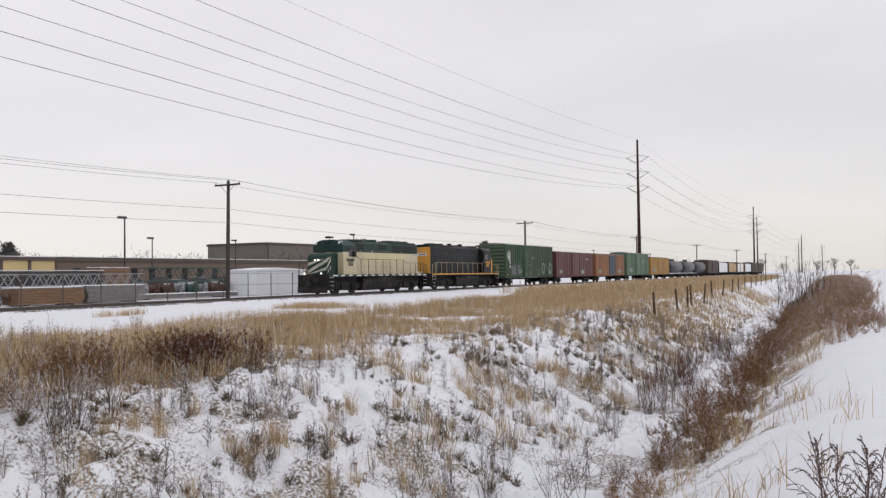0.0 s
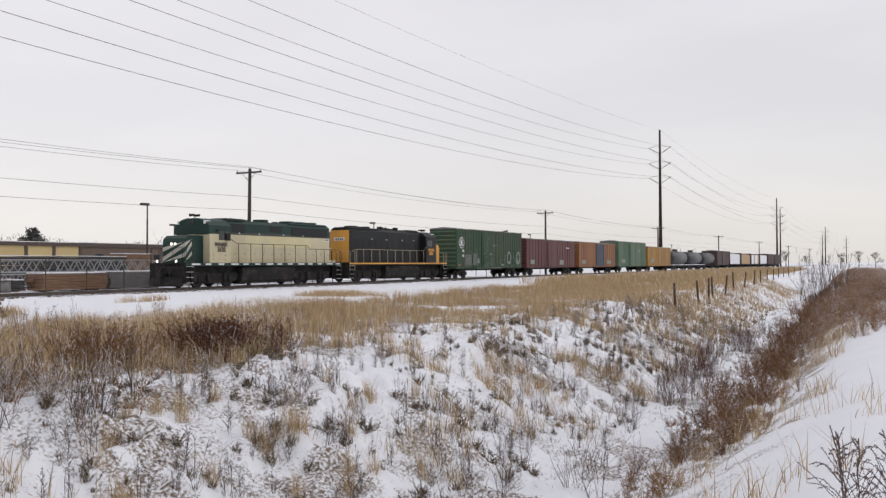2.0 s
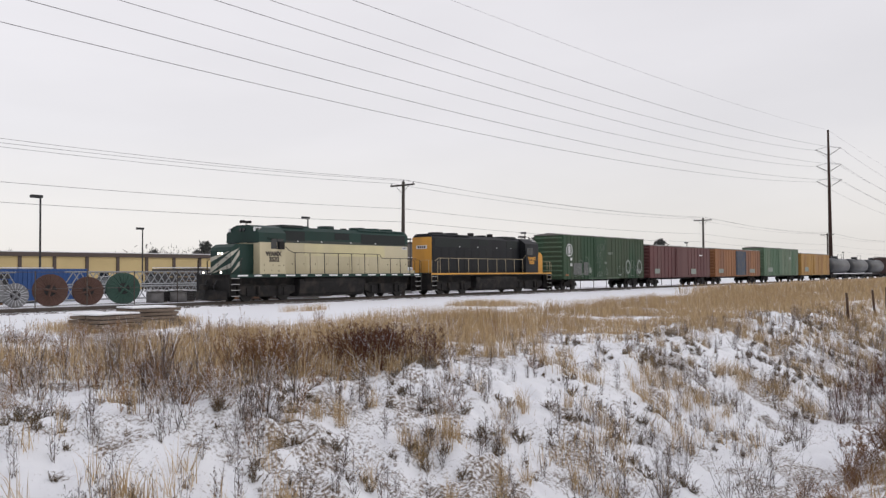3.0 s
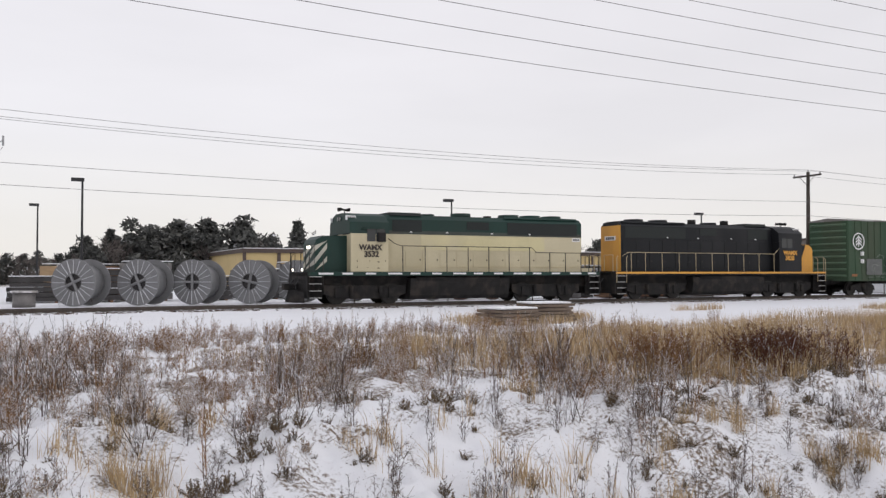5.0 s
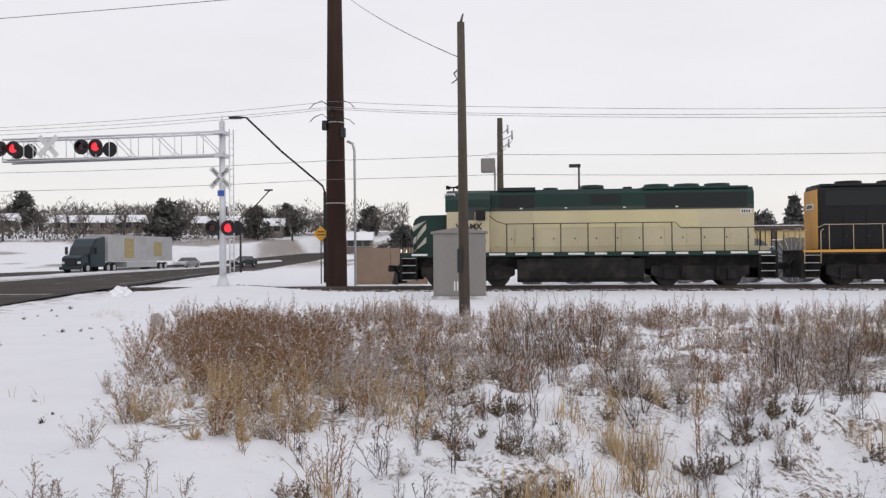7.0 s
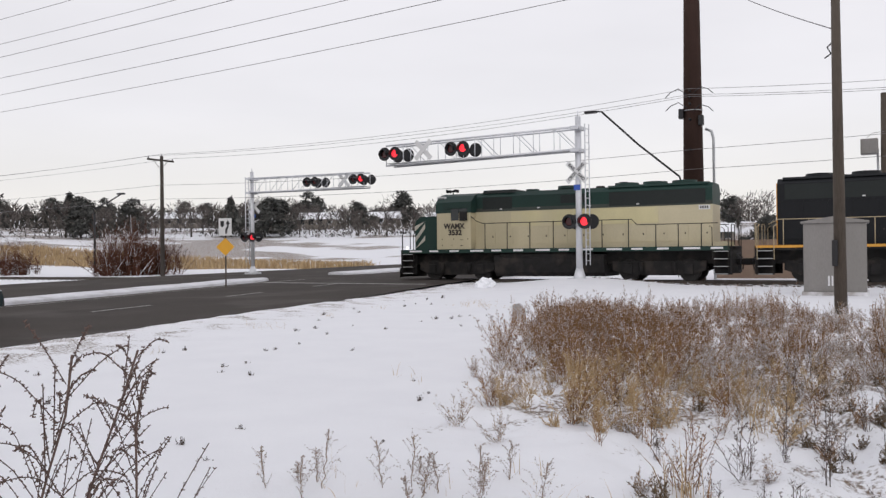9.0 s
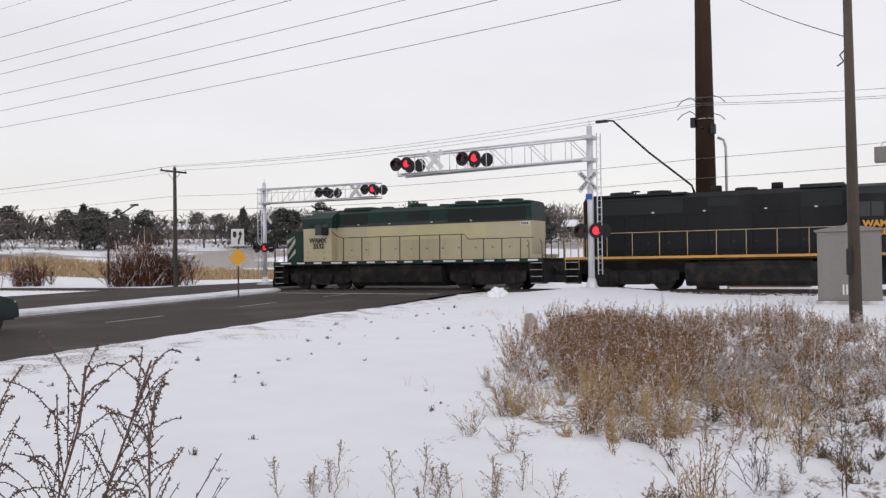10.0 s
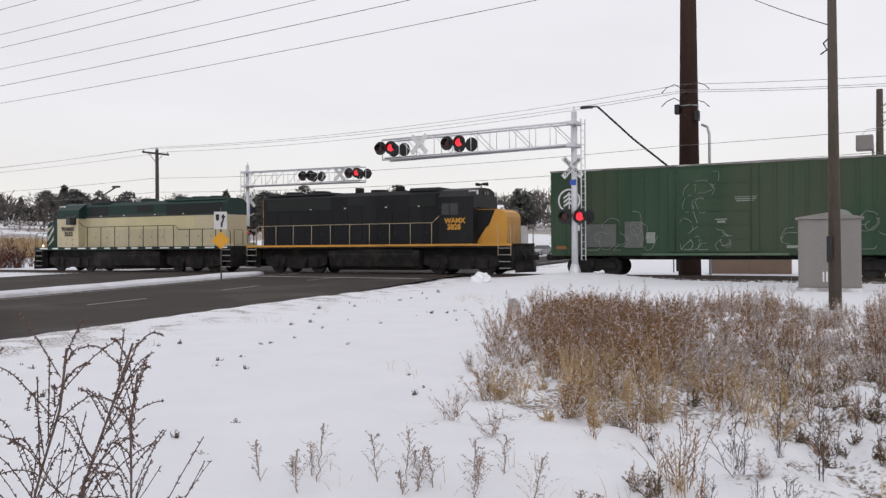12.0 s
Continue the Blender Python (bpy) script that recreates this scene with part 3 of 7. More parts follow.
def writing(s, size, m, material, parent, name="lettering", bold=0.0, label=""):
    me = text_mesh(s, size, bold=bold)
    me.materials.clear()
    me.materials.append(material)
    ob = new(name, me)
    ob.parent = parent
    ob.matrix_local = m
    if label:
        ob["label"] = label
    return ob


def crossbuck(p, x, y, z, r, face=-1, words=True):
    c = None
    for a, w in ((45, "CROSSING"), (-45, "RAILROAD")):
        bm = B()
        slab(bm, -r, r, -0.012, 0.012, -0.115, 0.115)
        o = part("crossbuck_board", bm, M["white"], p)
        o.matrix_local = pose(x, y + (0.03 if a < 0 else 0.0), z, 0, -a, 0)
        if words:
            writing(w[:4] + "  " + w[4:], 0.19, pose(0, -0.018, 0, 90, 0, 0), M["black"], o, bold=0.004)
    return c


def crossing_signal(m, reach, label, lit, back, words):
    """A mast with crossbuck, lights and a truss arm that reaches out over the road."""
    p = thing("crossing_signal", m, label, "railway signal", "crossing signals")
    bm = B()
    rod(bm, (0, 0, 0.0), (0, 0, 7.25), 0.15, 0.125, 14)
    part("mast", bm, M["silver"], p)
    bm = B()
    rod(bm, (0, 0, -0.25), (0, 0, 0.45), 0.36, 0.16, 14)
    slab(bm, -0.42, 0.42, -0.42, 0.42, -0.25, 0.03)
    part("base", bm, M["silver"], p)
    bm = B()
    rod(bm, (0, 0, 7.2), (0, 0, 7.5), 0.03)
    part("finial", bm, M["silver"], p)
    # ladder
    for s in (-0.14, 0.14):
        bm = B()
        rod(bm, (0.38 + s * 0.3, 0.1 + s, 0.6), (0.38 + s * 0.3, 0.1 + s, 6.9), 0.028)
        part("ladder_rail", bm, M["silver"], p)
    for k in range(20):
        bm = B()
        rod(bm, (0.338, -0.04, 0.8 + 0.31 * k), (0.422, 0.24, 0.8 + 0.31 * k), 0.014)
        part("ladder_rung", bm, M["silver"], p)
    # truss arm, towards -x
    lo, hi, d = 5.75, 6.75, 0.35
    for y in (-d, d):
        for z in (lo, hi):
            bm = B()
            rod(bm, (0, y, z), (-reach, y, z - 0.12), 0.045)
            part("chord", bm, M["silver"], p)
    n = int(reach / 0.95)
    for k in range(n + 1):
        x = -reach * k / n
        dz = -0.12 * k / n
        for y in (-d, d):
            bm = B()
            rod(bm, (x, y, lo + dz), (x, y, hi + dz), 0.02)
            part("post", bm, M["silver"], p)
            if k < n and k % 2 == 0:
                bm = B()
                rod(bm, (x, y, lo + dz), (x - reach / n, y, hi + dz), 0.02)
                part("diagonal", bm, M["silver"], p)
    bm = B()
    slab(bm, -reach, 0, -d, d, lo - 0.02, lo + 0.0)
    part("walkway", bm, M["galv"], p)
    for z in (lo, hi):
        bm = B()
        slab(bm, -0.2, 0.2, -0.45, 0.45, z - 0.1, z + 0.05)
        part("bracket", bm, M["silver"], p)
    crossbuck(p, -reach * 0.78, -d - 0.1, 6.28, 0.62, words=False)
    for x, on in ((-reach + 0.0, lit[0]), (-reach + 0.62, lit[1]), (-reach * 0.62, lit[2]), (-reach * 0.62 + 0.66, lit[3])):
        lamp_pair(p, x, -d - 0.16, 6.2, -1, on)
        lamp_pair(p, x + 0.12, d + 0.16, 6.2, 1, x == -reach and back)
    crossbuck(p, 0, -0.26, 4.75, 0.62, words=words)
    bm = B()
    slab(bm, -0.15, 0.15, -0.19, -0.165, 3.95, 4.2)
    part("number_plate", bm, M["blue"], p, "small blue plate")
    bm = B()
    rod(bm, (-0.55, -0.2, 2.55), (0.55, -0.2, 2.55), 0.03)
    part("lamp_arm", bm, M["silver"], p)
    lamp_pair(p, -0.36, -0.26, 2.55, -1, lit[4])
    lamp_pair(p, 0.36, -0.26, 2.55, -1, lit[5])
    lamp_pair(p, 0.5, 0.26, 2.55, 1, False)
    lamp_pair(p, -0.25, 0.26, 2.55, 1, back)
    return p


crossing_signal(pose(-13.95, 36.0, 0.32, 0, 0, 0), 10.1, "silver crossing signal with a truss arm and red lights", (False, True, False, True, False, True), False, True)
crossing_signal(pose(-42.7, 46.0, 0.25, 0, 0, 180), 10.1, "silver crossing signal on the far side of the track", (False,) * 6, True, False)

# ---- train ----
M["glass"] = mat("dark_window_glass", (0.02, 0.025, 0.03), 0.08, vary=0.1)
M["under"] = mat("grimy_underframe", (0.020, 0.019, 0.019), 0.75, spec=0.15, vary=0.4, scale=3, bump=0.01, stain=(0.05, 0.042, 0.036), amount=0.6)
M["wheel"] = mat("wheel_steel", (0.018, 0.016, 0.015), 0.6, 0.3, vary=0.3, scale=6)
M["chrome"] = mat("bare_rail_metal", (0.45, 0.45, 0.45), 0.4, 0.7)
M["loco_green"] = mat("faded_green_loco_paint", (0.013, 0.038, 0.031), 0.5, spec=0.25, vary=0.25, scale=0.8, streak=4, stain=(0.02, 0.035, 0.03), amount=0.5)
M["loco_mid"] = mat("sooty_brown_green_paint", (0.035, 0.045, 0.036), 0.6, vary=0.3, scale=1.2, streak=3, stain=(0.06, 0.04, 0.03), amount=0.5)
M["cream"] = mat("dirty_cream_loco_paint", (0.52, 0.46, 0.31), 0.5, vary=0.12, scale=0.7, streak=3, stain=(0.40, 0.35, 0.22), amount=0.5)
M["cream_new"] = mat("fresh_yellowish_cream_paint", (0.56, 0.50, 0.29), 0.5, vary=0.12, scale=0.9, streak=2, stain=(0.52, 0.46, 0.31), amount=0.8, edge=0.45)
M["dark_rail"] = mat("dark_sooty_handrail", (0.022, 0.018, 0.014), 0.6, vary=0.3)
M["loco_black"] = mat("matt_black_loco_paint", (0.012, 0.013, 0.015), 0.5, spec=0.2, vary=0.3, scale=0.8, streak=4, stain=(0.024, 0.024, 0.026), amount=0.5)
M["loco_yellow"] = mat("orange_yellow_loco_paint", (0.62, 0.30, 0.04), 0.5, vary=0.15, scale=1.0, streak=3, stain=(0.35, 0.17, 0.03), amount=0.4)
M["pale_rail"] = mat("pale_cream_handrail", (0.46, 0.37, 0.23), 0.5, vary=0.15)
M["stripe"] = mat("dirty_cream_stripe_paint", (0.45, 0.43, 0.36), 0.6, vary=0.15, scale=2, stain=(0.3, 0.3, 0.27), amount=0.5)
M["lamp_on"] = mat("lit_headlamp", (1.0, 0.93, 0.8), 0.3, vary=0.02, glow=2.5)
M["letter_dark"] = mat("brown_black_lettering", (0.03, 0.022, 0.018), 0.6)
M["mesh_dark"] = mat("dark_intake_mesh", (0.012, 0.016, 0.015), 0.8, vary=0.4, scale=30)
MOVING, WHEELS = [], []


def wheelset(parent, x, z, r, gauge=0.75):
    bm = B()
    rod(bm, (0, -1.0, 0), (0, 1.0, 0), 0.08, sides=10)
    for s in (-1, 1):
        rod(bm, (0, s * gauge, 0), (0, s * (gauge + 0.13), 0), r, sides=24)
        rod(bm, (0, s * (gauge - 0.03), 0), (0, s * gauge, 0), r + 0.028, sides=24)
        for k in range(6):
            a = k * math.pi / 3
            rod(bm, (0.62 * r * math.cos(a), s * (gauge + 0.12), 0.62 * r * math.sin(a)), (0.62 * r * math.cos(a), s * (gauge + 0.15), 0.62 * r * math.sin(a)), 0.09 * r, sides=6)
    w = part("wheelset", bm, M["wheel"], parent)
    w.location = (x, 0, z)
    WHEELS.append((w, x, z, r))
    return w


def bogie(parent, x, base, r, loco=False, spin=True):
    bm = B()
    h = r + 0.1
    for s in (-1, 1):
        y0, y1 = s * 1.02 - 0.07, s * 1.02 + 0.07
        if loco:
            prism(bm, [(x - base / 2 - 0.75, h - 0.1), (x - base / 2 - 0.75, h + 0.30), (x + base / 2 + 0.75, h + 0.30), (x + base / 2 + 0.75, h - 0.1), (x + base / 2 + 0.3, 0.34), (x + 0.7, 0.26), (x - 0.7, 0.26), (x - base / 2 - 0.3, 0.34)], y0, y1)
            for q in (-1, 1):
                slab(bm, x + q * base / 2 - 0.2, x + q * base / 2 + 0.2, y0 - 0.08, y1 + 0.08, r - 0.2, r + 0.28, 0.03)
                rod(bm, (x + q * 0.75, s * 1.16, h + 0.25), (x + q * 0.75, s * 1.16, h - 0.28), 0.10)
        else:
            prism(bm, [(x - base / 2 - 0.28, r - 0.10), (x - base / 2 - 0.22, r + 0.20), (x - 0.45, r + 0.36), (x + 0.45, r + 0.36), (x + base / 2 + 0.22, r + 0.20), (x + base / 2 + 0.28, r - 0.10), (x + base / 2 - 0.3, r - 0.05), (x + 0.3, r - 0.24), (x - 0.3, r - 0.24), (x - base / 2 + 0.3, r - 0.05)], y0, y1)
            rod(bm, (x, s * 1.12, r - 0.2), (x, s * 1.12, r + 0.28), 0.13)
    slab(bm, x - 0.25, x + 0.25, -1.0, 1.0, h - 0.1, h + 0.3)
    if loco:
        for s in (-1, 1):
            for q in (-1, 1):
                rod(bm, (x + q * 1.95, s * 0.95, h - 0.05), (x + q * 1.95, s * 0.95, h + 0.3), 0.12)
                slab(bm, x + q * 0.62 - 0.28, x + q * 0.62 + 0.28, s * 1.0 - 0.1, s * 1.0 + 0.1, 0.3, h - 0.1)
    t = part("bogie", bm, M["under"], parent)
    for q in (-1, 1):
        w = wheelset(t, x + q * base / 2, r, r)
        if not spin:
            WHEELS.pop()
    return t


def coupler(parent, x, d):
    bm = B()
    slab(bm, min(x, x + d * 0.55), max(x, x + d * 0.55), -0.11, 0.11, 0.72, 0.98, 0.03)
    slab(bm, min(x + d * 0.45, x + d * 0.75), max(x + d * 0.45, x + d * 0.75), -0.2, 0.2, 0.70, 1.0, 0.05)
    part("coupler", bm, M["under"], parent)


def loco(name, label, lower, upper, roofc, endc, sillc, railc, word, number, dashes, stripes, fans, spin_dir, wordmat):
    """A four-axle hood locomotive; cab front at x 0, cab end towards -x, rail top at z 0."""
    p = thing(name, pose(0, 0, 0), label, "locomotive", "locomotives")
    bm = B()
    slab(bm, -2.15, 14.45, -1.5, 1.5, 1.36, 1.55, 0.015)
    slab(bm, -1.6, 13.9, -0.85, 0.85, 0.78, 1.36)
    part("underframe", bm, M["under"], p)
    for s in (-1, 1):
        bm = B()
        slab(bm, -2.1, 14.4, s * 1.505 - 0.012, s * 1.505 + 0.012, 1.37 if dashes else 1.45, 1.56)
        part("sill", bm, sillc, p)
        if dashes:
            for k in range(14):
                bm = B()
                slab(bm, -1.6 + 1.17 * k, -1.08 + 1.17 * k + 0.2 * (k % 3 == 0), s * 1.53 - 0.006, s * 1.53 + 0.006, 1.43, 1.52)
                part("reflective_dash", bm, M["white"], p)
    # fuel tank and air tanks
    bm = B()
    sweep(bm, [(-1.35, 1.25), (1.35, 1.25), (1.4, 1.0), (1.3, 0.4), (1.1, 0.2), (-1.1, 0.2), (-1.3, 0.4), (-1.4, 1.0)], 3.15, 8.75)
    part("fuel_tank", bm, M["under"], p)
    for s in (-1, 1):
        bm = B()
        rod(bm, (3.5, s * 1.25, 1.2), (8.2, s * 1.25, 1.2), 0.16, sides=12)
        part("air_tank", bm, M["under"], p)
    for x in (0.9, 11.2):
        bogie(p, x, 2.74, 0.51, True)
    coupler(p, -2.15, -1)
    coupler(p, 14.45, 1)
    # pilots with steps
    for x, d in ((-2.15, -1), (14.45, 1)):
        bm = B()
        slab(bm, min(x, x - d * 0.06), max(x, x - d * 0.06), -1.48, 1.48, 0.35, 1.5)
        for s in (-1, 1):
            slab(bm, min(x, x - d * 0.75), max(x, x - d * 0.75), s * 1.1 - 0.02, s * 1.1 + 0.02, 0.3, 1.4)
        part("pilot", bm, M["under"], p)
        if d < 0:
            bm = B()
            for s in (-1, 1):
                vs = [bm.verts.new(c) for c in ((x - 0.62, 0, 0.12), (x - 0.1, s * 1.45, 0.12), (x - 0.1, s * 1.45, 0.6), (x - 0.45, 0, 0.75))]
                bm.faces.new(vs)
            part("snow_plough", bm, M["under"], p)
        for s in (-1, 1):
            xx = sorted((x - d * 0.12, x - d * 0.72))
            for k in range(4):
                bm = B()
                slab(bm, xx[0], xx[1], s * 1.33 - 0.16, s * 1.33 + 0.16, 0.32 + 0.33 * k, 0.36 + 0.33 * k)
                st = part("step_tread", bm, M["under"], p)
                bm = B()
                slab(bm, xx[0], xx[1], s * 1.50 - 0.008, s * 1.50 + 0.008, 0.322 + 0.33 * k, 0.352 + 0.33 * k)
                part("tread_edge", bm, M["chrome"], st)
            for q in (0.12, 0.72):
                bm = B()
                slab(bm, x - d * q - 0.012, x - d * q + 0.012, s * 1.48 - 0.02, s * 1.48 + 0.02, 0.3, 1.5)
                part("step_stringer", bm, M["under"], p)
            for q in (0.1, 0.78):
                bm = B()
                pipe(bm, [(x - d * q, s * 1.50, 0.95), (x - d * q, s * 1.52, 2.35), (x - d * (q + 0.12), s * 1.46, 2.45)], 0.02)
                part("grab_iron", bm, railc, p)
            bm = B()
            pipe(bm, [(x + d * 0.05, s * 0.45, 1.2), (x + d * 0.25, s * 0.45, 0.95), (x + d * 0.2, s * 0.42, 0.5)], 0.03)
            part("air_hose", bm, M["black"], p)
        for s in (-1, 1):
            bm = B()
            pipe(bm, [(x, s * 1.3, 1.55), (x, s * 1.3, 2.5), (x, s * 0.5, 2.5), (x, s * 0.5, 1.6)], 0.02)
            part("end_railing", bm, M["under"] if stripes else railc, p)
    # short hood (nose)
    bm = B()
    prism(bm, [(-1.6, 1.55), (0, 1.55), (0, 3.3), (-1.25, 3.28), (-1.52, 3.1), (-1.6, 2.9)], -0.92, 0.92)
    part("nose", bm, endc, p)
    if stripes:
        for k in range(5):
            bm = B()
            z = 1.3 + 0.62 * k
            for s in (-1, 1):
                if s < 0:
                    q = [(-1.615, 0.92, z - 0.9), (-1.615, -0.92, z + 0.0), (-1.615, -0.92, z + 0.27), (-1.615, 0.92, z - 0.63)]
                    q = [(a, b, min(2.88, max(1.6, c))) for a, b, c in q]
                    bm.faces.new([bm.verts.new(c) for c in q])
                q = [(-1.6, s * 0.93, z - 0.0), (-1.0, s * 0.93, z + 0.75), (-1.0, s * 0.93, z + 1.02), (-1.6, s * 0.93, z + 0.27)]
                q = [(a, b, min(3.05, max(1.6, c))) for a, b, c in q]
                bm.faces.new([bm.verts.new(c) for c in q])
            part("stripe", bm, M["stripe"], p, "white diagonal nose stripe")
    # cab
    bm = B()
    slab(bm, 0.0, 1.92, -1.48, 1.48, 1.56, 3.40, 0.015)
    part("cab_side", bm, lower, p)
    bm = B()
    sweep(bm, [(-1.48, 3.40), (1.48, 3.40), (1.46, 3.95), (1.0, 4.28), (0.5, 4.42), (-0.5, 4.42), (-1.0, 4.28), (-1.46, 3.95)], -0.06, 1.96)
    part("cab_roof", bm, upper, p)
    if stripes:
        bm = B()
        for s in (-1, 1):
            vs = [(-0.1, s * 1.5, 4.02), (2.4, s * 1.52, 3.98), (2.4, s * 1.55, 3.94), (-0.1, s * 1.55, 3.96)]
        slab(bm, 0.55, 1.5, -1.58, -1.46, 3.62, 3.66)
        part("awning", bm, upper, p)
    for s in (-1, 1):
        for x0 in (0.82, 1.30):
            bm = B()
            slab(bm, x0, x0 + 0.44, s * 1.485 - 0.012, s * 1.485 + 0.012, 3.02, 3.62, 0.006)
            part("cab_window", bm, M["glass"], p)
        bm = B()
        slab(bm, -0.022, -0.004, s * 0.85 - 0.5, s * 0.85 + 0.5, 3.36, 3.85)
        part("windscreen", bm, M["glass"], p)
        bm = B()
        slab(bm, -0.14, 0.36, s * 1.12 - 0.06, s * 1.12 + 0.06, 4.04, 4.26, 0.02)
        nb = part("number_board", bm, M["white"], p, "pale number board")
        for k in range(4):
            bm = B()
            slab(bm, -0.06 + 0.1 * k, -0.0 + 0.1 * k, s * 1.185 - 0.008, s * 1.185 + 0.008, 4.09, 4.21)
            part("plate_bar", bm, M["letter_dark"], nb)
        a = pose(1.0, s * 1.50, 2.72, 90, 0, 0) if s < 0 else pose(1.0, s * 1.50, 2.72, 90, 0, 180)
        writing(word, 0.36, a, wordmat, p, bold=0.016)
        a = pose(1.05, s * 1.50, 2.40, 90, 0, 0) if s < 0 else pose(1.05, s * 1.50, 2.40, 90, 0, 180)
        writing(number, 0.38, a, wordmat, p, bold=0.016)
        if stripes:
            bm = B()
            for k, (x, z, w, h) in enumerate(((0.3, 2.05, 0.04, 0.06), (0.3, 1.75, 0.04, 0.06), (0.95, 2.05, 0.03, 0.06), (1.35, 2.02, 0.14, 0.03), (0.85, 1.74, 0.03, 0.06), (1.35, 1.72, 0.12, 0.04), (1.75, 2.05, 0.03, 0.06))):
                slab(bm, x, x + w, s * 1.49 - 0.006, s * 1.49 + 0.006, z, z + h)
            part("vent_slot", bm, M["letter_dark"], p)
    # headlights and horn
    for y in (-0.16, 0.16):
        bm = B()
        rod(bm, (-0.1, y, 4.15), (-0.06, y, 4.15), 0.11, sides=14)
        part("headlight", bm, M["glass"], p)
        if stripes:
            bm = B()
            rod(bm, (-1.66, y, 2.75), (-1.61, y, 2.75), 0.07, sides=12)
            part("nose_light", bm, M["lamp_on"], p, "lit nose light")
            bm = B()
            rod(bm, (-2.2, y * 5, 1.66), (-2.16, y * 5, 1.66), 0.07, sides=12)
            part("ditch_light", bm, M["lamp_on"], p, "lit ditch light")
    bm = B()
    for y, x in ((-0.16, -0.05), (0.0, -0.1), (0.16, -0.02)):
        rod(bm, (0.32, y, 4.62), (x + 0.1, y, 4.62), 0.03)
        rod(bm, (x + 0.1, y, 4.62), (x - 0.05, y, 4.62), 0.04, 0.10, 10)
        rod(bm, (0.3, y, 4.62), (0.42, y, 4.62), 0.04, 0.09, 10)
    rod(bm, (0.2, 0, 4.4), (0.2, 0, 4.62), 0.03)
    part("horn", bm, M["under"], p)
    # long hood
    bm = B()
    slab(bm, 1.92, 13.6, -0.92, 0.92, 1.56, 3.44, 0.01)
    part("hood", bm, lower, p)
    bm = B()
    sweep(bm, [(-0.92, 3.44), (0.92, 3.44), (0.92, 4.18), (0.66, 4.40), (-0.66, 4.40), (-0.92, 4.18)], 1.96, 13.6)
    part("hood_roof", bm, roofc, p)
    for s in (-1, 1):
        bm = B()
        slab(bm, 2.0, 13.58, s * 0.924 - 0.010, s * 0.924 + 0.010, 3.43, 3.60)
        part("sooty_belt", bm, M["loco_mid"] if stripes else lower, p)
    if not stripes:
        bm = B()
        slab(bm, 13.58, 13.64, -0.9, 0.9, 1.6, 4.2, 0.01)
        part("hood_end", bm, endc, p)
        bm = B()
        slab(bm, 13.645, 13.67, -0.5, 0.5, 3.35, 3.6, 0.008)
        eb = part("end_number_board", bm, M["white"], p, "pale number board")
        for k in range(4):
            bm = B()
            slab(bm, 13.672, 13.68, -0.36 + 0.2 * k, -0.22 + 0.2 * k, 3.4, 3.55)
            part("plate_bar", bm, M["letter_dark"], eb)
    else:
        for s in (-1, 1):
            bm = B()
            slab(bm, 13.0, 13.5, s * 0.93 - 0.012, s * 0.93 + 0.012, 3.2, 3.4, 0.005)
            eb = part("rear_number_board", bm, M["white"], p, "pale number board")
            for k in range(4):
                bm = B()
                slab(bm, 13.06 + 0.1 * k, 13.12 + 0.1 * k, s * 0.945 - 0.006, s * 0.945 + 0.006, 3.24, 3.36)
                part("plate_bar", bm, M["letter_dark"], eb)
        bm = B()
        slab(bm, 3.9, 11.2, -0.935, -0.921, 2.66, 3.40)
        part("repainted_panel", bm, M["cream_new"], p, "fresher yellowish cream patch")
    for s in (-1, 1):
        for k in range(12):
            x0 = 2.1 + 0.95 * k
            bm = B()
            slab(bm, x0 + 0.015, x0 + 0.935, s * 0.928 - 0.012, s * 0.928 + 0.012, 1.80, 2.62 if stripes else 3.36, 0.004)
            d_ = part("hood_door", bm, lower, p)
            bm = B()
            slab(bm, x0 + 0.78, x0 + 0.83, s * 0.945 - 0.012, s * 0.945 + 0.012, 2.12, 2.20)
            part("latch", bm, M["letter_dark"], d_)
        for x0, x1, z0, z1 in ((2.35, 3.95, 3.55, 4.14), (6.5, 7.8, 3.72, 4.12), (8.9, 13.3, 3.5, 4.14)):
            bm = B()
            slab(bm, x0, x1, s * 0.925 - 0.014, s * 0.925 + 0.014, z0, z1, 0.005)
            g = part("intake_grille", bm, M["mesh_dark"], p)
        for k, x in enumerate((3.3, 5.3, 7.9, 10.2)):
            bm = B()
            slab(bm, x, x + 0.12, s * 0.94 - 0.012, s * 0.94 + 0.012, 3.52, 3.57)
            part("marker", bm, M["white"], p)
        # railing
        top = [(2.6, 2.83), (10.1, 2.83), (10.35, 2.57), (13.9, 2.57)] if stripes else [(0.35, 2.95), (1.6, 2.62), (13.9, 2.62)]
        if not stripes:
            top = [(1.9, 3.0), (2.3, 2.65), (13.5, 2.65), (13.9, 2.45)]
        bm = B()
        pipe(bm, [(x, s * 1.44, z) for x, z in top], 0.022 if stripes else 0.017)
        part("handrail", bm, railc, p)
        xs = (2.7, 3.9, 5.1, 6.3, 7.5, 8.7, 9.95, 11.2, 12.2, 13.2) if stripes else (2.35, 3.6, 4.85, 6.1, 7.35, 8.6, 9.85, 11.1, 12.3, 13.3)
        for x in xs:
            zt = float(np.interp(x, [a for a, _ in top], [b for _, b in top]))
            bm = B()
            rod(bm, (x, s * 1.46, 1.45), (x, s * 1.44, zt), 0.024 if stripes else 0.018)
            part("stanchion", bm, railc, p)
        if stripes:
            bm = B()
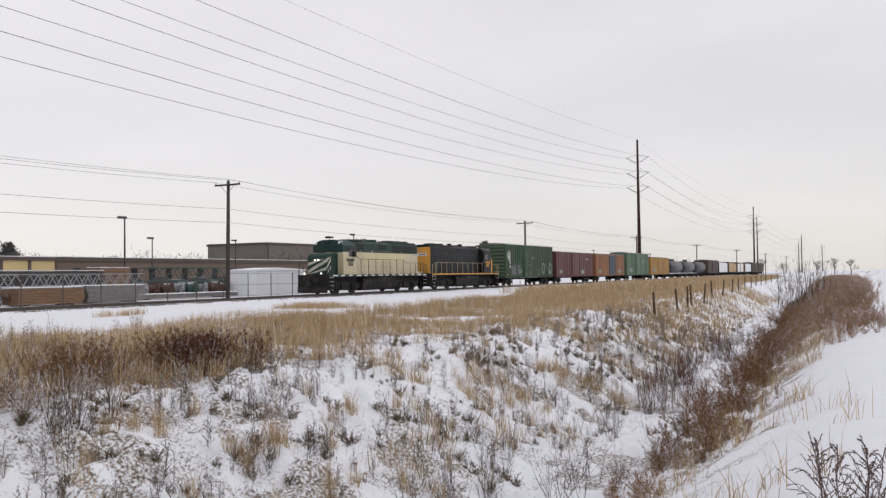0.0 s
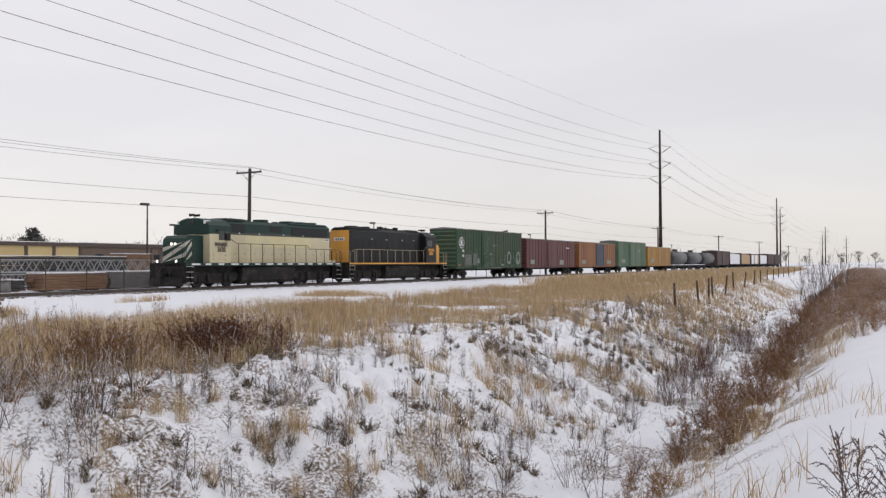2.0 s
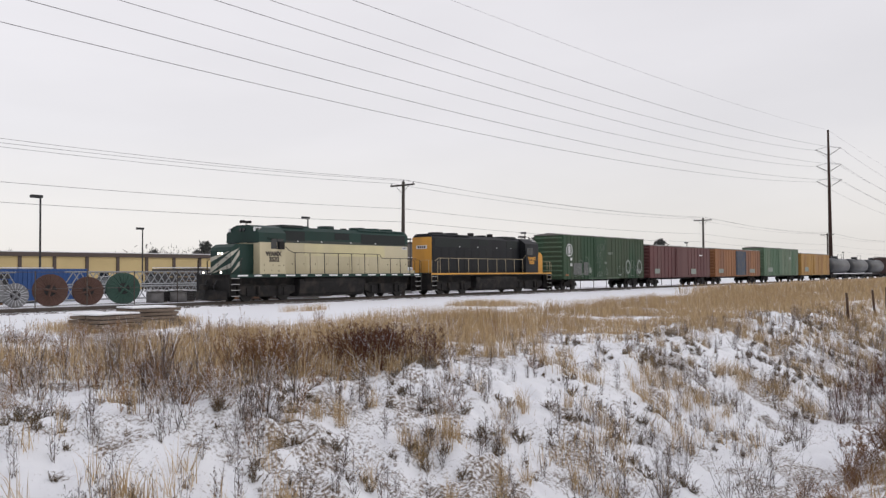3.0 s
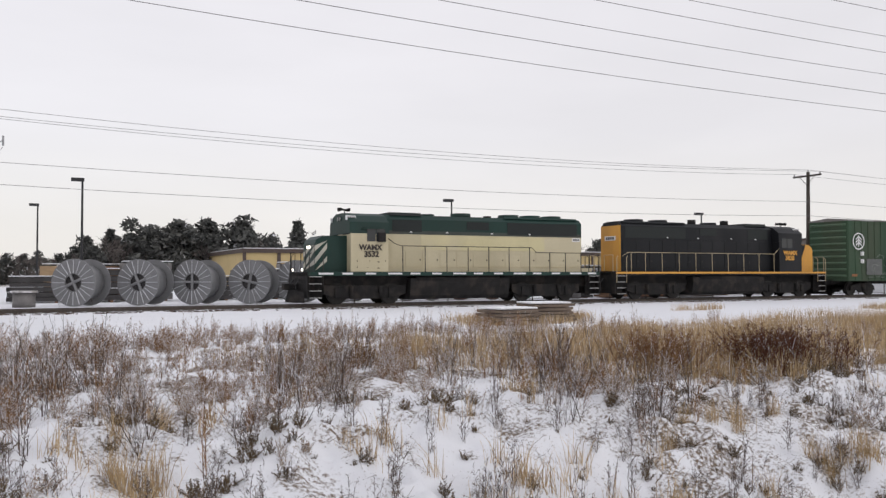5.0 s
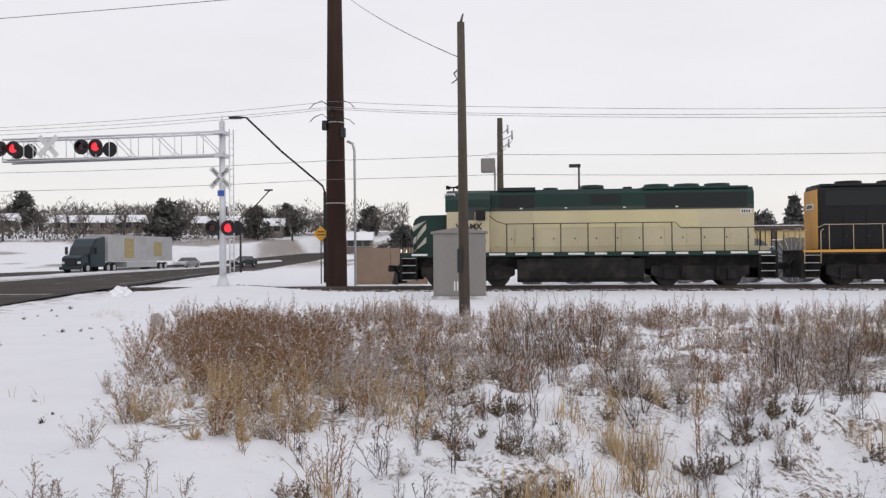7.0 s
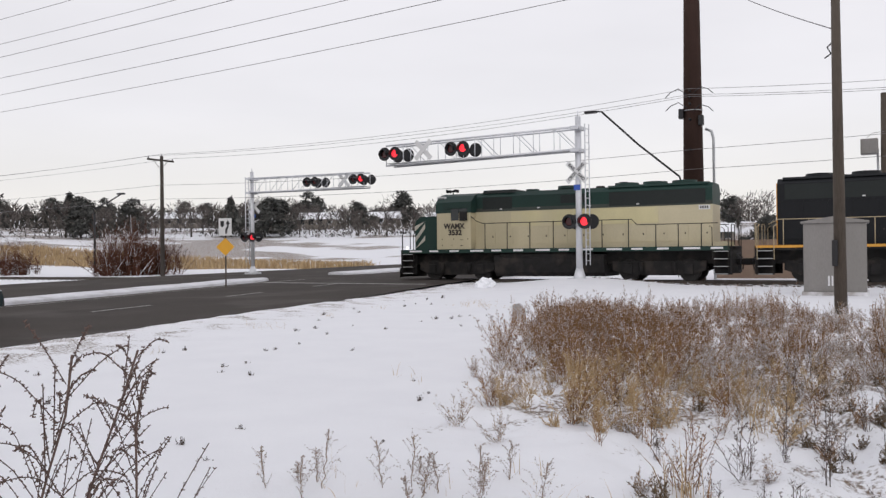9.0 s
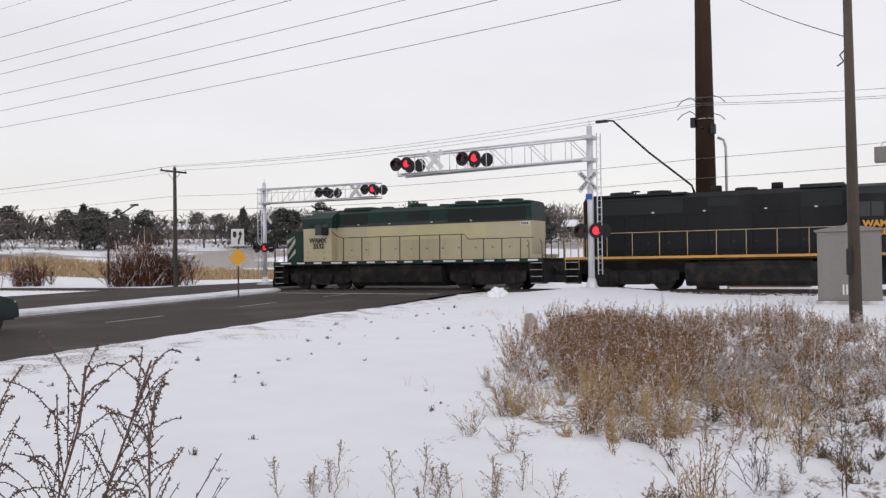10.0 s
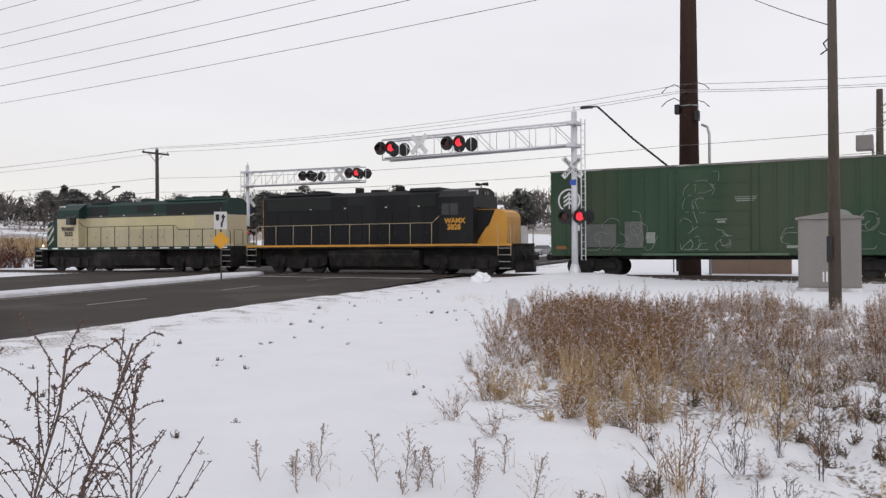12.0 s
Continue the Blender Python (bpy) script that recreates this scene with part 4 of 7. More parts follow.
            pipe(bm, [(1.92, s * 1.42, 3.2), (2.25, s * 1.44, 2.95), (2.6, s * 1.44, 2.83)], 0.02)
            part("cab_grab", bm, railc, p)
            bm = B()
            slab(bm, 1.95, 14.2, s * 1.0 - 0.06, s * 1.0 + 0.06, 1.56, 1.76)
            part("battery_box", bm, lower, p)
    for k, (x, r, h) in enumerate(fans):
        bm = B()
        rod(bm, (x, 0, 4.36), (x, 0, 4.40 + h), r, r * 0.96, 20)
        part("roof_fan" if r > 0.3 else "exhaust_stack", bm, roofc if r > 0.3 else M["under"], p)
    bm = B()
    sweep(bm, [(-0.8, 4.36), (0.8, 4.36), (0.7, 4.52), (-0.7, 4.52)], 2.3, 4.0)
    part("roof_hatch", bm, M["mesh_dark"], p)
    bm = B()
    sweep(bm, [(-0.8, 4.36), (0.8, 4.36), (0.72, 4.46), (-0.72, 4.46)], 8.8, 13.4)
    part("radiator_deck", bm, roofc, p)
    bm = B()
    slab(bm, 1.35, 1.75, -1.62, -1.52, 3.0, 3.45, 0.02)
    part("mirror", bm, M["under"], p)
    return p


loco1 = loco("locomotive", "green and cream diesel locomotive with white nose stripes", M["cream"], M["loco_green"], M["loco_green"], M["loco_green"], M["loco_green"], M["dark_rail"], "WAMX", "3532", True, True,
             ((6.6, 0.55, 0.2), (9.5, 0.58, 0.2), (10.85, 0.58, 0.2), (12.2, 0.58, 0.2), (4.7, 0.35, 0.12), (8.2, 0.22, 0.12)), 1, M["letter_dark"])
loco2 = loco("locomotive", "black and yellow diesel locomotive running cab last", M["loco_black"], M["loco_black"], M["loco_black"], M["loco_yellow"], M["loco_yellow"], M["pale_rail"], "WAMX", "3828", False, False,
             ((12.0, 0.58, 0.2), (10.2, 0.58, 0.2), (5.0, 0.25, 0.3), (7.6, 0.25, 0.3), (6.3, 0.5, 0.14)), 1, M["loco_yellow"])
# black wedge on the second locomotive's yellow nose, yellow foot along the cab
for s in (-1, 1):
    bm = B()
    prism(bm, [(-0.01, 1.7), (-0.5, 2.42), (-0.6, 2.42), (-0.98, 3.26), (-0.01, 3.27)], s * 0.922, s * 0.934)
    part("nose_flash", bm, M["loco_black"], loco2, "black wedge on the yellow nose")
bm = B()
slab(bm, -0.95, -0.02, -0.9, 0.9, 3.285, 3.31, 0.006)
part("nose_top", bm, M["loco_black"], loco2)
for k in range(3):
    bm = B()
    slab(bm, -1.625, -1.605, -0.6, 0.6, 1.9 + 0.4 * k, 1.93 + 0.4 * k)
    part("nose_rung", bm, M["loco_yellow"], loco2)
MOVING += [(loco1, 0.0, 0), (loco2, 29.9, 180)]


def wagon_base(p, L, deck, spin):
    bm = B()
    slab(bm, -L / 2, L / 2, -0.35, 0.35, 0.75, deck)
    part("centre_sill", bm, M["under"], p)
    for q in (-1, 1):
        bogie(p, q * (L / 2 - 1.9), 1.75, 0.44, False, spin)
        coupler(p, q * L / 2, q)


def boxcar(name, L, H, W, col, end, label, door, ribs=0.62, spin=True, marks=(), fancy=False):
    p = thing(name, pose(0, 0, 0), label, "boxcar", "freight wagons")
    wagon_base(p, L, 1.05, spin)
    bm = B()
    slab(bm, -L / 2, L / 2, -W, W, 0.95, H, 0.02)
    part("body", bm, col, p)
    bm = B()
    sweep(bm, [(-W - 0.03, H - 0.06), (W + 0.03, H - 0.06), (W + 0.03, H + 0.02), (0, H + 0.16), (-W - 0.03, H + 0.02)], -L / 2 - 0.03, L / 2 + 0.03)
    part("roof", bm, M["snowy_roof"], p, "weathered metal roof")
    for q in (-1, 1):
        for k in range(9):
            z = 1.3 + (H - 1.6) * k / 8
            bm = B()
            rod(bm, (q * (L / 2 + 0.0), -W + 0.12, z), (q * (L / 2 + 0.0), W - 0.12, z), 0.07, sides=8)
            part("end_rib", bm, end, p)
        bm = B()
        for k in range(8):
            rod(bm, (q * (L / 2 + 0.09), -W + 0.1, 1.1 + 0.42 * k), (q * (L / 2 + 0.09), -W + 0.55, 1.1 + 0.42 * k), 0.014, sides=6)
        part("ladder", bm, col, p)
    d0, d1 = door
    n = int(L / ribs)
    for s in (-1, 1):
        for k in range(n + 1):
            x = -L / 2 + 0.1 + (L - 0.2) * k / n
            if d0 - 0.2 < x < d1 + 0.2:
                continue
            bm = B()
            slab(bm, x - 0.045, x + 0.045, s * (W + 0.012) - 0.02, s * (W + 0.012) + 0.02, 1.0, H - 0.08)
            part("side_post", bm, col, p)
        bm = B()
        slab(bm, d0, d1, s * (W + 0.04) - 0.025, s * (W + 0.04) + 0.025, 1.1, H - 0.2, 0.008)
        dd = part("door", bm, fancy or col, p)
        for k in range(1, 6):
            z = 1.1 + (H - 1.3) * k / 6
            bm = B()
            slab(bm, d0 + 0.05, d1 - 0.05, s * (W + 0.075) - 0.012, s * (W + 0.075) + 0.012, z - 0.05, z + 0.05)
            part("door_rib", bm, fancy or col, dd)
        for q in (d0 + 0.3, d1 - 0.3):
            bm = B()
            rod(bm, (q, s * (W + 0.09), 1.15), (q, s * (W + 0.09), H - 0.25), 0.022)
            part("lock_bar", bm, fancy or col, dd)
        bm = B()
        slab(bm, d0 - 1.2, d1 + 1.2, s * (W + 0.05) - 0.04, s * (W + 0.05) + 0.04, 0.95, 1.05)
        part("door_rail", bm, end, p)
        for x, z, w, h, m in marks:
            bm = B()
            slab(bm, x, x + w, s * (W + 0.062) - 0.006, s * (W + 0.062) + 0.006, z, z + h)
            part("stencil_bar", bm, m, p)
    return p


M["snowy_roof"] = mat("weathered_metal_roof", (0.16, 0.15, 0.14), 0.6, vary=0.2, scale=1.2, stain=(0.5, 0.5, 0.5), amount=0.6, edge=0.52)
M["box_green"] = mat("weathered_green_wagon_paint", (0.038, 0.072, 0.043), 0.65, spec=0.2, vary=0.35, scale=0.6, streak=4, stain=(0.07, 0.075, 0.05), amount=0.55, edge=0.48)
M["box_green2"] = mat("faded_green_wagon_paint", (0.062, 0.12, 0.068), 0.6, vary=0.25, scale=0.6, streak=5, stain=(0.16, 0.18, 0.13), amount=0.5)
M["box_red"] = mat("oxide_red_wagon_paint", (0.088, 0.024, 0.024), 0.6, vary=0.3, scale=0.6, streak=5, stain=(0.11, 0.05, 0.045), amount=0.5)
M["box_orange"] = mat("weathered_orange_wagon_paint", (0.24, 0.10, 0.035), 0.6, vary=0.25, scale=0.6, streak=5, stain=(0.14, 0.06, 0.035), amount=0.7)
M["box_yellow"] = mat("dirty_ochre_wagon_paint", (0.34, 0.19, 0.045), 0.6, vary=0.25, scale=0.6, streak=5, stain=(0.22, 0.11, 0.04), amount=0.6)
M["box_blue"] = mat("dark_blue_door_paint", (0.03, 0.045, 0.075), 0.6, vary=0.3, stain=(0.1, 0.08, 0.06), amount=0.5)
M["box_brown"] = mat("brown_wagon_paint", (0.06, 0.035, 0.032), 0.65, vary=0.3, scale=0.6, streak=4)
M["tank_black"] = mat("black_tank_paint", (0.02, 0.021, 0.024), 0.4, vary=0.25, scale=1, stain=(0.05, 0.05, 0.05), amount=0.4)
M["wrap"] = mat("white_plastic_wrap", (0.72, 0.73, 0.76), 0.5, vary=0.06)
M["lumber"] = mat("fresh_lumber", (0.42, 0.29, 0.17), 0.8, vary=0.2, streak=0.3)
M["chalk"] = mat("chalk_graffiti", (0.24, 0.27, 0.24), 0.8, vary=0.25, scale=12)
M["grey_block"] = mat("grey_repaint_patch", (0.10, 0.105, 0.10), 0.6, vary=0.25)

bits = ((-6.5, 1.35, 1.5, 1.05, M["grey_block"]), (-4.6, 1.3, 0.85, 1.2, M["grey_block"]), (-3.6, 1.5, 0.4, 0.5, M["chalk"]), (-7.05, 2.62, 0.09, 0.26, M["white"]), (-6.9, 2.62, 0.16, 0.26, M["white"]), (-7.05, 2.12, 0.09, 0.26, M["white"]), (-6.9, 2.12, 0.16, 0.26, M["white"]),
        (0.25, 3.36, 0.85, 0.04, M["chalk"]), (0.2, 3.45, 0.95, 0.04, M["chalk"]), (0.3, 3.28, 0.7, 0.04, M["chalk"]), (-0.6, 2.5, 0.5, 0.04, M["chalk"]), (-0.5, 2.3, 0.34, 0.16, M["chalk"]), (-7.9, 1.25, 0.5, 0.16, M["box_orange"]), (2.3, 1.25, 0.7, 0.12, M["chalk"]), (6.3, 1.4, 0.9, 0.5, M["grey_block"]))
g1 = boxcar("boxcar", 16.4, 4.95, 1.5, M["box_green"], M["box_green2"], "tall green boxcar with pale end and chalk graffiti", (-2.6, 1.2), 0.62, True, bits)


def ring_logo(p, x, z, r, y):
    bm = B()
    n = 28
    for k in range(n):
        a0, a1 = 2 * math.pi * k / n, 2 * math.pi * (k + 1) / n
        bm.faces.new([bm.verts.new((x + q * math.cos(a), y, z + q * math.sin(a))) for q, a in ((r, a0), (r, a1), (r * 0.85, a1), (r * 0.85, a0))])
    for k in range(3):
        zz = z - 0.35 * r + 0.35 * r * k
        for s in (-1, 1):
            bm.faces.new([bm.verts.new(c) for c in ((x, y, zz + 0.1 * r), (x, y, zz + 0.32 * r), (x + s * 0.5 * r, y, zz - 0.05 * r), (x + s * 0.5 * r, y, zz - 0.22 * r))])
    slab(bm, x - 0.05 * r, x + 0.05 * r, y, y + 0.01, z - 0.7 * r, z + 0.7 * r)
    part("round_emblem", bm, M["white"], p, "white ring emblem")


ring_logo(g1, -7.25, 3.55, 0.56, -1.58)
rs = random.Random(4)


def scrawl(p, x, z, w, h, n, y, material):
    """Loose chalk loops and strokes."""
    bm = B()
    for _ in range(n):
        pts, a = [], rs.random() * 6
        cx, cz = x + rs.random() * w, z + rs.random() * h
        for k in range(9):
            a += rs.uniform(-0.2, 1.0)
            cx, cz = cx + 0.16 * math.cos(a), min(4.6, max(1.2, cz + 0.16 * math.sin(a)))
            pts.append((cx, y, cz))
        pipe(bm, pts, 0.012, 4)
    part("graffiti", bm, material, p, "chalky white scrawl")


scrawl(g1, -1.6, 3.2, 1.2, 0.9, 7, -1.575, M["chalk"])
scrawl(g1, -2.2, 1.4, 2.6, 0.7, 10, -1.575, M["chalk"])
scrawl(g1, -6.8, 1.4, 3.0, 0.9, 9, -1.575, M["chalk"])
scrawl(g1, 2.4, 1.4, 2.2, 0.9, 7, -1.575, M["chalk"])
scrawl(g1, -4.6, 1.3, 1.5, 0.7, 4, -1.575, M["chalk"])
scrawl(g1, 4.6, 1.4, 2.6, 1.0, 9, -1.575, M["chalk"])
for x in (4.4, 7.0):
    bm = B()
    n = 22
    for k in range(n):
        a0, a1 = 2 * math.pi * k / n, 2 * math.pi * (k + 1) / n
        bm.faces.new([bm.verts.new((x + 0.75 * q * math.cos(a), -1.582, 2.1 + q * math.sin(a))) for q, a in ((0.72, a0), (0.72, a1), (0.5, a1), (0.5, a0))])
    part("graffiti_tag", bm, M["chalk"], g1, "rounded pale spray tag")
MOVING.append((g1, 34.05 + 8.2, 0))
cars = [boxcar("boxcar", 16.9, 4.4, 1.5, M["box_red"], M["box_red"], "oxide-red boxcar with pale graffiti low on its side", (-1.9, 1.9), 0.9, True, ((-7.3, 1.4, 1.2, 0.5, M["chalk"]), (2.5, 1.3, 1.4, 0.6, M["chalk"]), (5.0, 3.4, 0.9, 0.12, M["white"]))),
        boxcar("boxcar", 16.8, 4.4, 1.5, M["box_orange"], M["box_orange"], "weathered orange boxcar with a dark blue door", (-1.2, 2.6), 0.9, True, ((-7.3, 1.4, 1.6, 0.5, M["chalk"]), (4.0, 1.4, 2.0, 0.5, M["chalk"])), M["box_blue"]),
        boxcar("boxcar", 16.2, 4.9, 1.5, M["box_green2"], M["box_green2"], "faded green boxcar with a pale roof", (-1.9, 1.2), 0.7, False, ((3.2, 3.3, 1.0, 0.4, M["chalk"]), (-6.5, 1.5, 2.0, 0.6, M["chalk"]))),
        boxcar("boxcar", 16.5, 4.35, 1.5, M["box_yellow"], M["box_yellow"], "dirty ochre boxcar with rusty streaks", (-1.6, 1.6), 0.8, False, ((-6.5, 1.5, 2.0, 0.7, M["chalk"]),))]
pos = 51.9
for c, L in zip(cars, (16.9, 16.8, 16.2, 16.5)):
    MOVING.append((c, pos + L / 2, 0))
    pos += L + 1.7


def tank_wagon(label):
    p = thing("tank_wagon", pose(0, 0, 0), label, "tank wagon", "freight wagons")
    L = 13.2
    wagon_base(p, L, 1.05, False)
    bm = B()
    prev = None
    for x, r in ((-6.2, 0.5), (-6.05, 1.0), (-5.6, 1.35), (5.6, 1.35), (6.05, 1.0), (6.2, 0.5)):
        ring = [bm.verts.new((x, r * math.cos(a), 2.5 + r * math.sin(a))) for a in np.linspace(0, 2 * math.pi, 20, endpoint=False)]
        if prev:
            for k in range(20):
                bm.faces.new((prev[k], prev[(k + 1) % 20], ring[(k + 1) % 20], ring[k])).smooth = True
        else:
            bm.faces.new(ring[::-1])
        prev = ring
    bm.faces.new(prev)
    part("tank", bm, M["tank_black"], p)
    bm = B()
    rod(bm, (0, 0, 3.7), (0, 0, 4.25), 0.55, sides=16)
    part("dome", bm, M["tank_black"], p)
    bm = B()
    pipe(bm, [(-1.4, -0.9, 3.6), (-1.4, -0.9, 4.5), (1.4, -0.9, 4.5), (1.4, -0.9, 3.6)], 0.025)
    part("platform_rail", bm, M["under"], p)
    return p


def bulkhead_flat(label, load):
    p = thing("flat_wagon", pose(0, 0, 0), label, "flat wagon", "freight wagons")
    L = 17.0
    wagon_base(p, L, 1.05, False)
    bm = B()
    slab(bm, -L / 2, L / 2, -1.45, 1.45, 0.98, 1.12)
    part("deck", bm, M["under"], p)
    for q in (-1, 1):
        bm = B()
        slab(bm, q * (L / 2 - 0.3) - 0.15, q * (L / 2 - 0.3) + 0.15, -1.45, 1.45, 1.1, 4.2, 0.03)
        part("bulkhead", bm, M["box_brown"], p)
    for k in range(6):
        bm = B()
        slab(bm, -7.8 + 2.65 * k, -5.25 + 2.65 * k, -1.3, 1.3, 1.14, 3.9 - 0.2 * (k % 2), 0.04)
        part("load_bundle", bm, load[k % len(load)], p)
    return p


tail = [tank_wagon("black tank wagon with a dome on top"), tank_wagon("black tank wagon with a dome on top"), tank_wagon("black tank wagon with a dome on top"),
        boxcar("boxcar", 16.0, 4.4, 1.5, M["box_brown"], M["box_brown"], "dark brown boxcar far down the train", (-1.6, 1.6), 1.2, False),
        bulkhead_flat("flat wagon loaded with white wrapped lumber", (M["wrap"],)), bulkhead_flat("flat wagon loaded with tan lumber", (M["lumber"],)),
        bulkhead_flat("flat wagon loaded with pale wrapped lumber", (M["wrap"], M["wrap"], M["lumber"])), bulkhead_flat("flat wagon loaded with white wrapped lumber", (M["wrap"],)),
        boxcar("boxcar", 16.0, 4.4, 1.5, M["box_brown"], M["box_brown"], "dark brown boxcar far down the train", (-1.6, 1.6), 1.2, False),
        boxcar("boxcar", 16.0, 4.4, 1.5, M["box_brown"], M["box_brown"], "dark brown boxcar far down the train", (-1.6, 1.6), 1.2, False)]
pos = 126.5
for c in tail:
    L = 13.2 if c.name.startswith("tank") else 16.6
    MOVING.append((c, pos + L / 2, 0))
    pos += L + 1.6

# ---- vegetation ----
M["tan_grass"] = leafy("dry_tan_grass", (0.29, 0.20, 0.11), (0.66, 0.50, 0.30), 0.03)
M["brown_weed"] = leafy("rusty_brown_weed", (0.095, 0.047, 0.025), (0.40, 0.235, 0.115), 0.15)
M["frosted_weed"] = leafy("snow_flecked_weed", (0.13, 0.085, 0.052), (0.42, 0.29, 0.17), 0.42)
M["rust_bush"] = leafy("rust_red_bush", (0.085, 0.042, 0.025), (0.30, 0.165, 0.085), 0.05)
M["dark_bush"] = leafy("dark_maroon_bush", (0.045, 0.020, 0.015), (0.16, 0.075, 0.05), 0.05)
M["grey_twig"] = leafy("grey_brown_twig", (0.05, 0.04, 0.035), (0.17, 0.125, 0.10), 0.12)
M["dull_tuft"] = leafy("dull_brown_tuft", (0.060, 0.046, 0.032), (0.25, 0.18, 0.11), 0.08)
M["pale_stalk"] = leafy("frosted_dry_stalk", (0.15, 0.11, 0.085), (0.36, 0.28, 0.22), 0.2)
M["stalk"] = leafy("dark_dry_stalk", (0.085, 0.058, 0.05), (0.19, 0.135, 0.115), 0.0)
vr = np.random.default_rng(11)


def quads_mesh(name, V, F4, F3, material):
    me = bpy.data.meshes.new(name)
    me.vertices.add(len(V))
    me.vertices.foreach_set("co", V.astype(np.float32).ravel())
    n4, n3 = len(F4), len(F3)
    me.loops.add(n4 * 4 + n3 * 3)
    me.loops.foreach_set("vertex_index", np.concatenate([F4.ravel(), F3.ravel()]).astype(np.int32))
    me.polygons.add(n4 + n3)
    me.polygons.foreach_set("loop_start", np.concatenate([np.arange(n4) * 4, n4 * 4 + np.arange(n3) * 3]).astype(np.int32))
    me.update(calc_edges=True)
    me.materials.append(material)
    return me


def blade_mesh(name, P, H, W, lean, material):
    """Bent tapering blades: root, knee and tip."""
    n = len(P)
    a = vr.uniform(0, 2 * np.pi, n)
    side = np.stack([np.cos(a), np.sin(a), np.zeros(n)], -1) * (W / 2)[:, None]
    b = vr.uniform(0, 2 * np.pi, n)
    d = np.stack([np.cos(b) * lean, np.sin(b) * lean, np.ones(n)], -1)
    mid = P + d * (H * 0.55)[:, None]
    tip = P + d * H[:, None] + np.stack([np.cos(b), np.sin(b), -0.3 * np.ones(n)], -1) * (lean * H * 0.5)[:, None]
    V = np.stack([P - side, P + side, mid + side * 0.8, mid - side * 0.8, tip], 1).reshape(-1, 3)
    i = np.arange(n)[:, None] * 5
    return quads_mesh(name, V, i + np.array([0, 1, 2, 3]), i + np.array([3, 2, 4]), material)


def seg_mesh(name, A, Bp, W0, W1, material):
    """Thin flat twigs from A to B."""
    n = len(A)
    d = Bp - A
    r = vr.normal(size=(n, 3))
    s = np.cross(d, r)
    s /= np.linalg.norm(s, axis=1)[:, None] + 1e-9
    V = np.stack([A - s * W0[:, None], A + s * W0[:, None], Bp + s * W1[:, None], Bp - s * W1[:, None]], 1).reshape(-1, 3)
    i = np.arange(n)[:, None] * 4
    return quads_mesh(name, V, i + np.array([0, 1, 2, 3]), np.zeros((0, 3), int), material)


def scatter(n, x0, x1, y0, y1, keep):
    x, y = vr.uniform(x0, x1, n), vr.uniform(y0, y1, n)
    k = vr.random(n) < keep(x, y)
    return x[k], y[k]


def on_ground(x, y, sink=0.02):
    return np.stack([x, y, ground_z(x, y) - sink], -1)


def tufts(x, y, per, spread):
    """Each place becomes a tuft of blades."""
    return np.repeat(x, per) + vr.normal(0, spread, len(x) * per), np.repeat(y, per) + vr.normal(0, spread, len(x) * per)


def stuff(name, me, label, category="grass"):
    return tagged(new(name, me), label, category, kind="stuff")


def vv(x, y):
    return y - np.maximum(0, x - 16) * 0.055


def clear(x, y):
    """Away from the road, the track and the open snow."""
    o = road_near(y) - x
    return (o < -1.5) & (y < 37)


# tan grass along the top of the bank
def band(x, y):
    v = vv(x, y)
    e = (fuzz(x, y, 2.4) - 0.5) * 5
    lo, hi = smooth(9.2, 10.8, v + e * 0.35), 1 - smooth(17.5, 20, y + e * 0.8 - smooth(25, 60, x) * 4)
    gaps = smooth(0.34, 0.52, 0.6 * fuzz(x, y + 40, 2.2) + 0.4 * fuzz(x, y, 0.8))
    left = smooth(2, 11, x + (fuzz(x, y, 3) - 0.5) * 6)
    return lo * hi * gaps * left


x, y = scatter(24000, 2, 62, 8.5, 25, band)
x, y = tufts(x, y, 13, 0.10)
P = on_ground(x, y)
stuff("dry_grass", blade_mesh("dry_grass", P, vr.uniform(0.14, 0.55, len(P)) * (0.55 + 0.9 * fuzz(x, y, 3)), vr.uniform(0.005, 0.012, len(P)), np.abs(vr.normal(0.12, 0.14, len(P))), M["tan_grass"]), "tall dry tan grass along the bank")
x, y = scatter(20000, 60, 210, 9, 34, lambda x, y: smooth(9, 11, vv(x, y)) * (1 - smooth(24 + 0.04 * (x - 60), 28 + 0.04 * (x - 60), y)) * smooth(0.25, 0.45, fuzz(x, y, 4)))
x, y = tufts(x, y, 7, 0.25)
P = on_ground(x, y)
stuff("dry_grass", blade_mesh("dry_grass", P, vr.uniform(0.3, 0.9, len(P)), vr.uniform(0.02, 0.05, len(P)), np.abs(vr.normal(0.12, 0.12, len(P))), M["tan_grass"]), "tall dry tan grass far along the bank")
# a second strip nearer the track
x, y = scatter(5200, 8, 42, 23, 30, lambda x, y: smooth(0.62, 0.72, fuzz(x, y, 3.3)) * (1 - smooth(27 + 0.05 * x, 28.5 + 0.05 * x, y)))
x, y = tufts(x, y, 10, 0.12)
P = on_ground(x, y)
stuff("dry_grass", blade_mesh("dry_grass", P, vr.uniform(0.15, 0.42, len(P)), vr.uniform(0.008, 0.016, len(P)), np.abs(vr.normal(0.15, 0.15, len(P))), M["tan_grass"]), "dry tan grass in the snow by the track")


